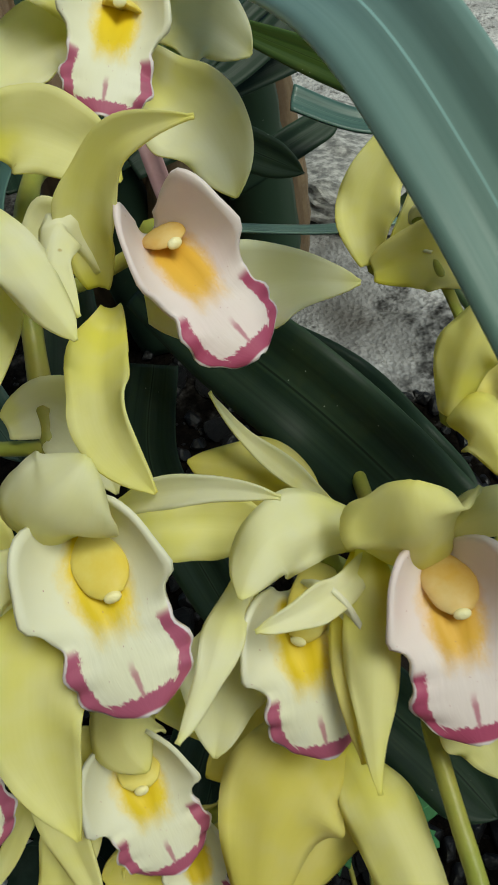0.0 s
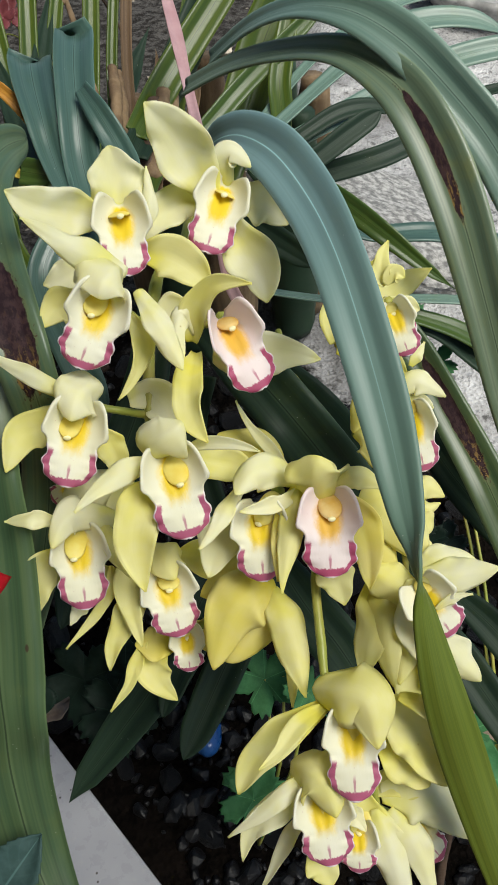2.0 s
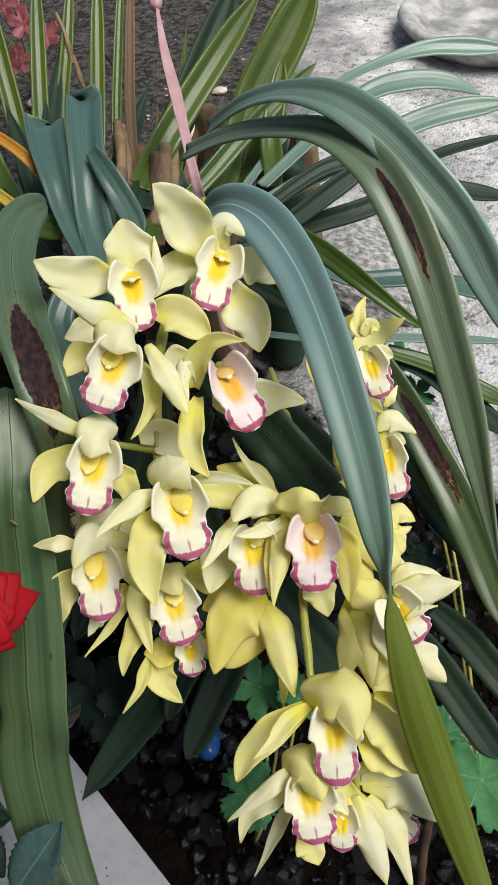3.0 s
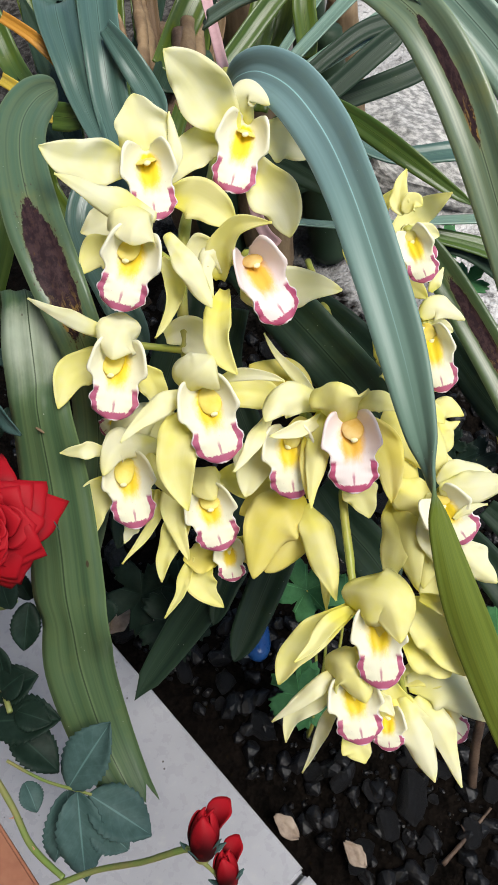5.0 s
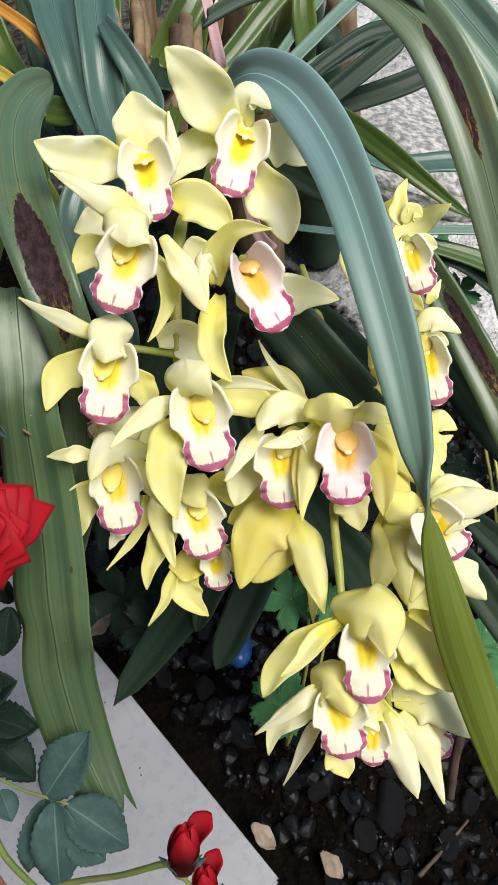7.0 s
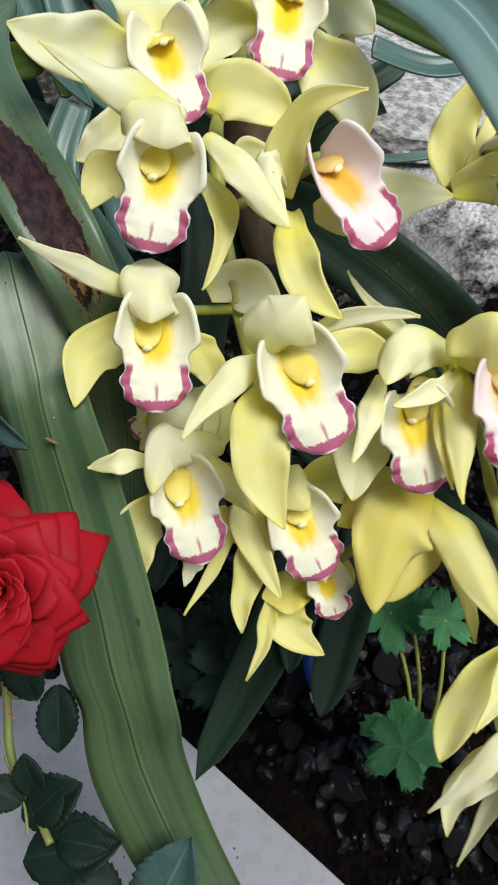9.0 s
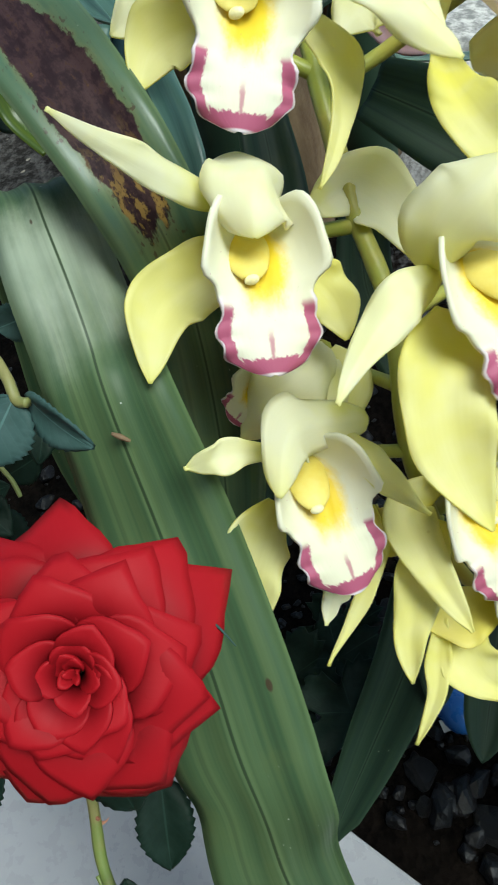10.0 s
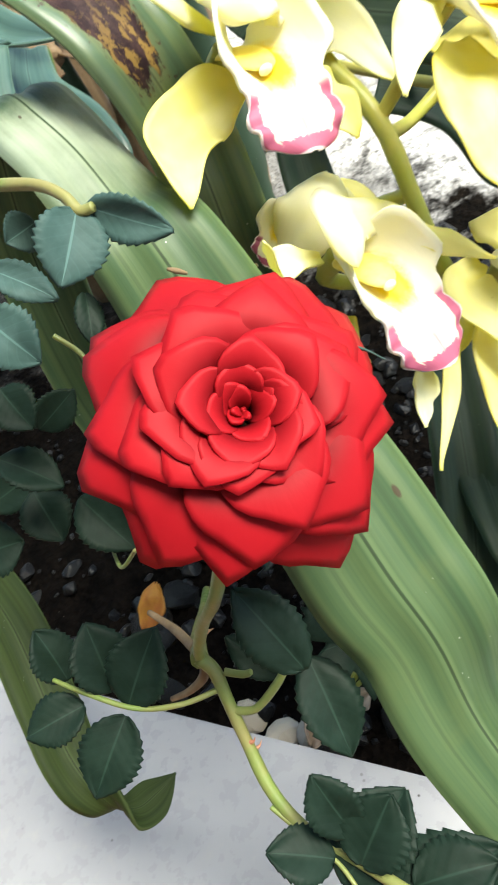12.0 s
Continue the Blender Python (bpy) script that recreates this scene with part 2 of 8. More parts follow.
LEAF_BLUE = leaf_material("leaf_blue", (0.050, 0.104, 0.086), (0.077, 0.140, 0.113), (0.07, 0.12, 0.06))
# Sky sheen above and backlit yellow-green past the twist are set in the base colour.
LEAF_TURN = leaf_material("leaf_twisted", (0.150, 0.250, 0.250), (0.185, 0.290, 0.285), (0.150, 0.245, 0.210), turn=(0.66, (0.105, 0.145, 0.016), (0.135, 0.175, 0.020)), spec=0.35, rough=0.42, rib=3.0, lines=0.3, fade=(0.130, 0.215, 0.160))
LEAF_GREY = leaf_material("leaf_grey", (0.110, 0.190, 0.150), (0.175, 0.260, 0.205), (0.13, 0.19, 0.08))
LEAF_GREEN = leaf_material("leaf_green", (0.042, 0.086, 0.016), (0.078, 0.128, 0.022), (0.11, 0.145, 0.02), sheer=0.2, lines=0.4)
LEAF_OLIVE = leaf_material("leaf_olive", (0.046, 0.086, 0.011), (0.090, 0.130, 0.013), (0.14, 0.16, 0.018), sheer=0.22, lines=0.5)
# Darker strap leaf copies: shade low in the bed is put into their colour.
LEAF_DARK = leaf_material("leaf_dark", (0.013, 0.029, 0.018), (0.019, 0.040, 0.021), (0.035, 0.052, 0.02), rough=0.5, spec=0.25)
LEAF_SHADE = leaf_material("leaf_olive_shaded", (0.022, 0.036, 0.009), (0.038, 0.056, 0.013), (0.05, 0.06, 0.015), rough=0.6, spec=0.2)
LEAF_BROWN = leaf_material("leaf_brown", (0.10, 0.06, 0.03), (0.16, 0.10, 0.05), (0.12, 0.09, 0.03), rough=0.7)
LEAF_ORANGE = leaf_material("leaf_orange", (0.42, 0.18, 0.02), (0.55, 0.28, 0.03), (0.16, 0.05, 0.02), rough=0.5)
LEAF_YELLOW = leaf_material("leaf_yellow", (0.50, 0.36, 0.03), (0.58, 0.44, 0.05), (0.30, 0.20, 0.03), rough=0.5)
LEAF_PATCH = leaf_material("leaf_blotched", (0.064, 0.120, 0.068), (0.104, 0.148, 0.072), (0.14, 0.17, 0.05), ("spot", 0.20, 0.82, 0.37, 0.66))
LEAF_PATCH2 = leaf_material("leaf_long_patch", (0.047, 0.085, 0.034), (0.085, 0.119, 0.047), (0.12, 0.14, 0.04), ("spot", 0.25, 0.62, 0.22, 0.60))
LEAF_STREAK = leaf_material("leaf_streaked", (0.099, 0.153, 0.099), (0.144, 0.189, 0.108), (0.18, 0.19, 0.05), ("spot", 0.40, 0.62, 0.42, 0.62))
LEAF_PALE = leaf_material("leaf_bleached", (0.046, 0.090, 0.040), (0.088, 0.134, 0.054), (0.095, 0.128, 0.044), ("bleach", 0, 1, 0.355, 0.455), spec=0.3, rough=0.45)


def leaflet_material(name, a, b):
    k = Nodes(name)
    u, v = k.uv()
    side = k.math("ABSOLUTE", k.math("SUBTRACT", k.math("MULTIPLY", u, 2.0), 1.0))
    rays = k.math("SINE", k.math("ADD", k.math("MULTIPLY", v, 44.0), k.math("MULTIPLY", side, -12.0)))
    n = k.noise(k.coord(), 160, 4)
    c = k.mix(k.span(n, 0.35, 0.7), a, b)
    c = k.mix(k.span(rays, 0.8, 1.0, 0.0, 0.10), c, tuple(x * 1.5 for x in b))
    c = k.mix(k.span(side, 0.02, 0.06, 0.6, 0.0), c, tuple(x * 2.0 for x in b))
    k.bump(k.math("ADD", k.math("MULTIPLY", rays, -0.12), n), 0.2, 0.0005)
    return k.done(c, 0.55, 0.14, 0.08)


# Two leaflet copies: shade darkens the first, a bluish sheen lightens the second, in colour.
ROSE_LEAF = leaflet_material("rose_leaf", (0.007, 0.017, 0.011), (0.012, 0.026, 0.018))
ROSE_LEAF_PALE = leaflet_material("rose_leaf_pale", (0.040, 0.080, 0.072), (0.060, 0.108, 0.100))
HERB_LEAF = leaflet_material("herb_leaf", (0.05, 0.16, 0.06), (0.07, 0.21, 0.08))

k = Nodes("rose_petal")
_u, _v = k.uv()
_n = k.noise(k.coord(), 90, 4)
# Petal bases go near black: shade in the rose's heart is put into the colour.
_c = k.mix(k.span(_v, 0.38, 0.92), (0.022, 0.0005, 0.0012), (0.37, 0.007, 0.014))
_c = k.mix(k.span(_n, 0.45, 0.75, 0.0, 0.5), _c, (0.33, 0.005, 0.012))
k.bump(k.noise(k.scaled(k.coord("UV"), (16, 4, 1)), 1.0, 3), 0.12, 0.0005)
ROSE_RED = k.done(_c, 0.55, 0.14, 0.10)

k = Nodes("soil")
_p = k.coord()
_a, _b, _d = k.noise(_p, 14, 6, 0.7), k.noise(_p, 90, 6, 0.7), k.voronoi(_p, 260)
_soil = k.mix(k.span(_b, 0.35, 0.7), (0.002, 0.0017, 0.0014), (0.008, 0.006, 0.0047))
_soil = k.mix(k.span(_a, 0.55, 0.75, 0.0, 0.6), _soil, (0.012, 0.0085, 0.0065))
_soil = k.mix(k.math("MULTIPLY", k.span(_d, 0.05, 0.09, 1.0, 0.0), k.span(k.noise(_p, 40, 3), 0.60, 0.66)), _soil, (0.35, 0.32, 0.28))
_wet = k.noise(_p, 30, 3)
_sep = k.n.new("ShaderNodeSeparateXYZ")
k.put(_sep.inputs[0], _p)
_far = k.math("ADD", _sep.outputs[1], k.math("MULTIPLY", k.math("SUBTRACT", k.noise(_p, 7, 6, 0.7), 0.5), 0.9))
_far = k.math("ADD", _far, k.math("MULTIPLY", _sep.outputs[0], 0.5))
_crete = k.mix(k.span(k.noise(_p, 9, 6, 0.7), 0.35, 0.7), (0.25, 0.248, 0.245), (0.66, 0.65, 0.64))
_crete = k.mix(k.span(_b, 0.52, 0.66, 0.0, 0.85), _crete, (0.09, 0.088, 0.085))
_crete = k.mix(k.span(k.noise(_p, 3.2, 4), 0.52, 0.66, 0.0, 0.75), _crete, (0.11, 0.10, 0.088))
# Ground tone by side: dim pebbly left, sunlit pale right, light put into the colour.
_side = k.math("ADD", _sep.outputs[0], k.math("MULTIPLY", k.math("SUBTRACT", k.noise(_p, 4, 5, 0.65), 0.5), 0.35))
_dim_ground = k.mix(k.span(_b, 0.40, 0.62), (0.022, 0.020, 0.018), (0.085, 0.080, 0.075))
_dim_ground = k.mix(k.math("MULTIPLY", k.span(k.voronoi(_p, 60), 0.12, 0.2, 1.0, 0.0), k.span(k.noise(_p, 18, 3), 0.56, 0.62)), _dim_ground, (0.34, 0.30, 0.24))
_crete = k.mix(k.span(_side, -0.10, 0.12), _dim_ground, _crete)
_c = k.mix(k.span(_far, 0.36, 0.46), _soil, _crete)
k.bump(k.math("ADD", _b, k.math("MULTIPLY", _d, 0.5)), 0.8, 0.006)
SOIL = k.done(_c, k.span(_wet, 0.5, 0.7, 0.95, 0.7), 0.03)

CHARCOAL = plain("charcoal", (0.003, 0.003, 0.0032), (0.012, 0.0115, 0.012), 0.36, 160, 0.30, bump=0.9, stretch=(1, 0.25, 1))
BARK = plain("bark_chip", (0.020, 0.012, 0.008), (0.055, 0.032, 0.020), 0.75, 120, bump=0.8)
# Greyer charcoal: glints on the larger lumps are put into the base colour.
CHARCOAL_GREY = plain("charcoal_glint", (0.004, 0.004, 0.0045), (0.016, 0.0155, 0.0165), 0.55, 120, 0.25, bump=0.9, stretch=(1, 0.25, 1))
STONE = plain("stone", (0.15, 0.15, 0.145), (0.46, 0.45, 0.43), 0.8, 16, bump=0.9)
PEBBLE = plain("pebble", (0.42, 0.36, 0.28), (0.58, 0.52, 0.42), 0.6, 70)
DEAD_LEAF = plain("dead_leaf", (0.22, 0.16, 0.115), (0.38, 0.30, 0.23), 0.7, 90, sheer=0.1)
RED_LEAF = plain("red_leaf", (0.14, 0.03, 0.035), (0.26, 0.07, 0.075), 0.5, 90, sheer=0.1)
AMBER_LEAF = plain("amber_leaf", (0.42, 0.20, 0.03), (0.36, 0.13, 0.03), 0.6, 120, sheer=0.2)
BLUE_PLASTIC = plain("blue_plastic", (0.015, 0.07, 0.25), (0.02, 0.10, 0.32), 0.32, 40, 0.5, bump=0.1)
PAPER = plain("paper", (0.62, 0.62, 0.60), (0.74, 0.73, 0.70), 0.7, 90)
TERRACOTTA = plain("terracotta", (0.27, 0.105, 0.06), (0.35, 0.15, 0.085), 0.55, 45)
GROUT = plain("grout", (0.22, 0.20, 0.18), (0.34, 0.31, 0.28), 0.9, 120)
WALL = plain("render_wall", (0.55, 0.53, 0.49), (0.66, 0.64, 0.60), 0.85, 12)

k = Nodes("white_tile")
_p = k.coord()
_n, _f = k.noise(_p, 8, 5), k.noise(_p, 130, 4)
_c = k.mix(k.span(_n, 0.35, 0.7), (0.31, 0.31, 0.33), (0.37, 0.37, 0.39))
_c = k.mix(k.span(_f, 0.58, 0.72, 0.0, 0.35), _c, (0.40, 0.385, 0.37))
_dirt = k.math("MULTIPLY", k.span(k.voronoi(_p, 150), 0.06, 0.13, 1.0, 0.0), k.span(k.noise(_p, 26, 3), 0.56, 0.62))
_c = k.mix(_dirt, _c, (0.06, 0.05, 0.045))
WHITE_TILE = k.done(_c, k.span(_f, 0.3, 0.7, 0.22, 0.4), 0.35)


# ---- mesh helpers ----
def mesh_object(name, verts, faces, material, parent=None, label="", uvs=None, smooth=True, thick=0.0):
    me = bpy.data.meshes.new(name)
    me.from_pydata([tuple(v) for v in verts], [], faces)
    if uvs is not None:
        layer = me.uv_layers.new(name="UVMap")
        order = np.empty(len(me.loops), dtype=np.int32)
        me.loops.foreach_get("vertex_index", order)
        layer.data.foreach_set("uv", np.asarray(uvs, dtype=np.float32)[order].ravel())
    me.materials.append(material)
    if smooth:
        me.polygons.foreach_set("use_smooth", [True] * len(me.polygons))
    ob = new(name, me)
    if thick:
        m = ob.modifiers.new("thickness", "SOLIDIFY")
        m.thickness, m.offset = thick, 0.0
    if parent:
        ob.parent = parent
        ob.matrix_parent_inverse = parent.matrix_world.inverted()
    if label:
        tagged(ob, label)
    return ob


def part(name, bm, material, parent, label="", smooth=True):
    me = bpy.data.meshes.new(name)
    bm.to_mesh(me)
    bm.free()
    me.materials.append(material)
    if smooth:
        me.polygons.foreach_set("use_smooth", [True] * len(me.polygons))
    ob = new(name, me)
    if parent:
        ob.parent = parent
        ob.matrix_parent_inverse = parent.matrix_world.inverted()
    if label:
        tagged(ob, label)
    return ob


def grid_faces(rows, cols):
    return [(r * cols + c, r * cols + c + 1, (r + 1) * cols + c + 1, (r + 1) * cols + c) for r in range(rows - 1) for c in range(cols - 1)]


def empty_at(name, place):
    ob = new(name)
    ob.location = place
    ob.empty_display_size = 0.01
    bpy.context.view_layer.update()
    return ob


def bezier2(a, b, c, s):
    return a * (1 - s) ** 2 + b * (2 * s * (1 - s)) + c * s * s


def spline(points, s):
    """A smooth run through points (arrays of any width) at s from 0 to 1."""
    n = len(points) - 1
    x = min(max(s, 0), 1) * n
    i = min(int(x), n - 1)
    f = x - i
    p0, p1, p2, p3 = points[max(i - 1, 0)], points[i], points[i + 1], points[min(i + 2, n)]
    return 0.5 * (2 * p1 + (p2 - p0) * f + (2 * p0 - 5 * p1 + 4 * p2 - p3) * f * f + (3 * p1 - p0 - 3 * p2 + p3) * f ** 3)


def unit(v):
    return v / max(np.linalg.norm(v), 1e-9)


def tube(name, points, radii, material, parent=None, label="", sides=10, steps=24, lumps=0.0):
    """A round stem through points with radii along it, closed at both ends."""
    pts, verts = [np.array(p, float) for p in points], []
    line = [spline(pts, i / steps) for i in range(steps + 1)]
    ref = np.array((0.31, 0.52, 0.79))
    for i, p in enumerate(line):
        t = unit(line[min(i + 1, steps)] - line[max(i - 1, 0)])
        a = unit(np.cross(t, ref))
        b = np.cross(t, a)
        r = float(spline([np.array([x]) for x in radii], i / steps)[0]) * (1 + lumps * noise.noise(Vector(p) * 160))
        verts += [p + r * (a * math.cos(2 * math.pi * k / sides) + b * math.sin(2 * math.pi * k / sides)) for k in range(sides)]
    faces = [(i * sides + k, i * sides + (k + 1) % sides, (i + 1) * sides + (k + 1) % sides, (i + 1) * sides + k) for i in range(steps) for k in range(sides)]
    faces += [tuple(range(sides))[::-1], tuple(steps * sides + k for k in range(sides))]
    return mesh_object(name, verts, faces, material, parent, label)


# ---- orchid ----
STALK_LINES = []


def tepal(name, points, width, shape, cup, material, parent, seed):
    """One sepal or petal along points of (place, facing): narrow base, widest at shape[0], pointed or blunt tip, wavy cupped blade."""
    rng = random.Random(seed)
    pts = [np.array(p, float) for p in points]
    peak, sharp, blunt, foot = shape
    rows, cols = 30, 11
    verts, uvs = [], []
    phase, ripple = rng.uniform(0, 6.3), rng.uniform(0.10, 0.22)
    crease, twist = rng.uniform(0.16, 0.30) * (1.4 if cup < -0.25 else 1.0), rng.uniform(-0.3, 0.3)
    length = sum(np.linalg.norm(q[:3] - p[:3]) for p, q in zip(pts, pts[1:]))
    for i in range(rows):
        s = i / (rows - 1)
        q = spline(pts, s)
        p, t = q[:3], unit(spline(pts, min(s + 0.02, 1))[:3] - spline(pts, max(s - 0.02, 0))[:3])
        n = unit(q[3:6] - t * (q[3:6] @ t))
        side = np.cross(t, n)
        turn = twist * (s - 0.35)
        side, n = side * math.cos(turn) + n * math.sin(turn), n * math.cos(turn) - side * math.sin(turn)
        if s < peak:
            f = foot + (1 - foot) * math.sin(math.pi / 2 * s / peak) ** 1.15
        else:
            f = max(0.0, 1 - ((s - peak) / (1 - peak)) ** sharp) ** blunt
        w = max(width / 2 * f * (1 + 0.05 * math.sin(phase + 15 * s)), 0.00035)
        for j in range(cols):
            v = j / (cols - 1) * 2 - 1
            rise = cup * w * 0.9 * (v * v - 0.3) + crease * w * (abs(v) - 0.4) * (1 if cup > 0 else -1)
            rise += ripple * w * math.sin(phase + s * 9 + v * 2.2) * abs(v) ** 1.5 - 0.25 * w * max(0, abs(v) - 0.6) ** 1.5 * math.sin(phase * 2 + s * 6)
            rise += 0.10 * w * math.sin(phase * 7 + s * 21 + v * 4) * abs(v) ** 3
            rise -= 0.5 * length * max(0, s - 0.80) ** 2 * math.sin(phase * 3)
            verts.append(p + side * (v * w * (1 + 0.05 * math.sin(phase * 5 + s * 13 + v)) + 0.02 * length * math.sin(phase + 5 * s) * s) + n * rise)
            uvs.append(((v + 1) / 2, s))
    return mesh_object(name, verts, grid_faces(rows, cols), material, parent, "", uvs, thick=0.0004)


def blade(name, base, tip, face, width, bow, cup, material, parent, seed):
    """A plain small sepal from base to tip, bowed towards its facing."""
    a, c, n = np.array(base), np.array(tip), np.array(face, float)
    mid = (a + c) / 2 + unit(n) * bow
    return tepal(name, [(*a, *n), (*mid, *n), (*c, *n)], width, (0.35, 1.2, 1.0, 0.5), cup, material, parent, seed)


def lip(points, face, width, material, parent, seed, fold=1.0):
    """Three-lobed lip along base, throat and tip: a trough whose side lobes stand up round the column, then a rounded recurved front lobe."""
    rng = random.Random(seed)
    (a, b, c), n0 = [np.array(p) for p in points], np.array(face, float)
    b = b * 2 - (a + c) / 2
    rows, cols = 44, 21
    half = [np.array([x]) for x in (0.30, 0.60, 0.88, 1.05, 1.10, 1.06, 0.90, 0.76, 0.76, 0.80, 0.79, 0.68, 0.45, 0.02)]
    wall = [np.array([x]) for x in (1.0, 1.15, 1.15, 0.95, 0.75, 0.58, 0.38, 0.18, 0.06, -0.05, -0.14, -0.22, -0.28, -0.3)]
    verts, uvs = [], []
    ph = rng.uniform(0, 6)
    skew = rng.uniform(-0.1, 0.1)
    for i in range(rows):
        s = 1 - (1 - i / (rows - 1)) ** 1.5
        p = bezier2(a, b, c, s)
        t = unit(bezier2(a, b, c, min(s + 0.02, 1)) - bezier2(a, b, c, max(s - 0.02, 0)))
        n = unit(n0 - t * (n0 @ t))
        side = np.cross(t, n)
        w, h = width / 2 * float(spline(half, s)[0]), float(spline(wall, s)[0]) * (fold if s < 0.6 else 1.0 + (fold - 1.0) * (1 - s) / 0.4)
        if s > 0.74:
            w = max(width / 2 * 0.80 * max(0.0, 1 - ((s - 0.74) / 0.262) ** 1.9) ** 0.60, 0.0004)
        for j in range(cols):
            v = j / (cols - 1) * 2 - 1
            late = max(0.0, min(1.0, (s - 0.35) * 4))
            frill = (0.075 * math.sin(ph + s * 26 + v * 3) + 0.06 * math.sin(ph * 3 + s * 53)) * w * abs(v) ** 3 * late
            wave = 1 + 0.05 * math.sin(ph * 2 + s * 37 + v) * abs(v) ** 4 * late
            corner = 0.11 * math.exp(-((s - 0.40) / 0.05) ** 2) * abs(v) ** 5
            keel = 0.0012 * math.exp(-((abs(v) - 0.15) / 0.07) ** 2) * math.sin(math.pi * min(1, s / 0.62)) if s < 0.62 else 0
            verts.append(p + t * w * corner * 1.2 + side * (w * (wave + corner) * math.copysign(abs(v) ** 0.92, v) * (1 - 0.30 * min(max(h, 0), 1.6) * v * v) + skew * w * max(0, s - 0.5)) + n * (h * w * abs(v) ** 2.0 + frill + keel))
            uvs.append(((v + 1) / 2, s))
    return mesh_object("lip", verts, grid_faces(rows, cols), material, parent, "", uvs, thick=0.0008)


def column(points, up, width, material, parent):
    """The arched column: a broad hood, rounded above, hollow below, narrowing to its tip."""
    pts, verts = [np.array(p, float) for p in points], []
    half = [np.array([x]) for x in (0.60, 0.95, 1.10, 1.14, 1.05, 0.85, 0.45)]
    steps, sides = 18, 20
    for i in range(steps + 1):
        s = i / steps
        p, t = spline(pts, s), unit(spline(pts, min(s + 0.03, 1)) - spline(pts, max(s - 0.03, 0)))
        n = unit(up - t * (up @ t))
        side, w = np.cross(t, n), 0.165 * width * float(spline(half, s)[0])
        for k in range(sides):
            a = 2 * math.pi * k / sides
            deep = 0.38 if math.sin(a) > 0 else 0.12 - 0.3 * (1 - abs(math.cos(a)))
            verts.append(p + side * w * math.cos(a) + n * w * deep * abs(math.sin(a)) * (1 if math.sin(a) > 0 else -1))
    faces = [(i * sides + k, i * sides + (k + 1) % sides, (i + 1) * sides + (k + 1) % sides, (i + 1) * sides + k) for i in range(steps) for k in range(sides)]
    faces += [tuple(range(sides))[::-1], tuple(steps * sides + k for k in range(sides))]
    return mesh_object("column", verts, faces, material, parent, "arched yellow column")


FLOWERS = []


def out_matrix(d):
    return Vector(d).to_track_quat("Z", "Y").to_matrix().to_4x4()



def orchid_flower(label, centre, face, lip_root=None, lip_throat=None, lip_tip=None, lip_face=None, lip_width=0.0, anther=None):
    """The flower's base with lip and column; its sepals and petals are added by tepal()."""
    thing = tagged(empty_at("orchid_flower", centre), label, "orchid flower", "flowers of the orchid")
    c, f = np.array(centre), unit(np.array(face))
    if lip_tip:
        ln, an = np.array(lip_face), np.array(anther)
        pink = "pink" in label
        lip((lip_root, lip_throat, lip_tip), lip_face, lip_width, LIP_PINK if pink else LIP, thing, len(FLOWERS) * 31 + 9, 1.25 if "turned aside" in label else 1.0)
        along = unit(np.array(lip_tip) - c)
        up = unit(ln - along * (ln @ along))
        out = unit(an - c)
        k0, k1, k2 = c + (an - c) * 0.05 - up * 0.0016, c + (an - c) * 0.50, an - out * 0.0008 - up * 0.0010
        col = column([k0, k1, k2], up, lip_width, COLUMN_PINK if pink else COLUMN, thing)
        bm = bmesh.new()
        bmesh.ops.create_uvsphere(bm, u_segments=14, v_segments=10, radius=0.0013)
        bmesh.ops.transform(bm, matrix=Matrix.Translation(an - up * 0.0010 - out * 0.0005) @ out_matrix(out) @ Matrix.Diagonal((1.05, 0.75, 0.62, 1)), verts=bm.verts)
        part("anther_cap", bm, ANTHER, col, "cream anther cap")
    FLOWERS.append((thing, c, f))
    return thing


def add_pedicels():
    """A green stalk from the back of each flower to the nearest point of a flower spike."""
    samples = [spline(line, i / 60) for line in STALK_LINES for i in range(61)]
    for thing, c, f in FLOWERS:
        away = c - f * 0.006
        near = min(samples, key=lambda q: np.linalg.norm(q - (away - np.array((0, 0, 0.01)))))
        mid = (away + near) / 2 - f * 0.008
        tube("pedicel", [c - f * 0.001, away - f * 0.004, mid, near], [0.0026, 0.0019, 0.0016, 0.0017], STALK, thing, "slender green flower stalk", 8, 14)


ORCHID = tagged(empty_at("orchid_plant", (-0.06, 0.42, 0.0)), "large cymbidium orchid clump with arching strap leaves growing in the bed", "orchid plant")


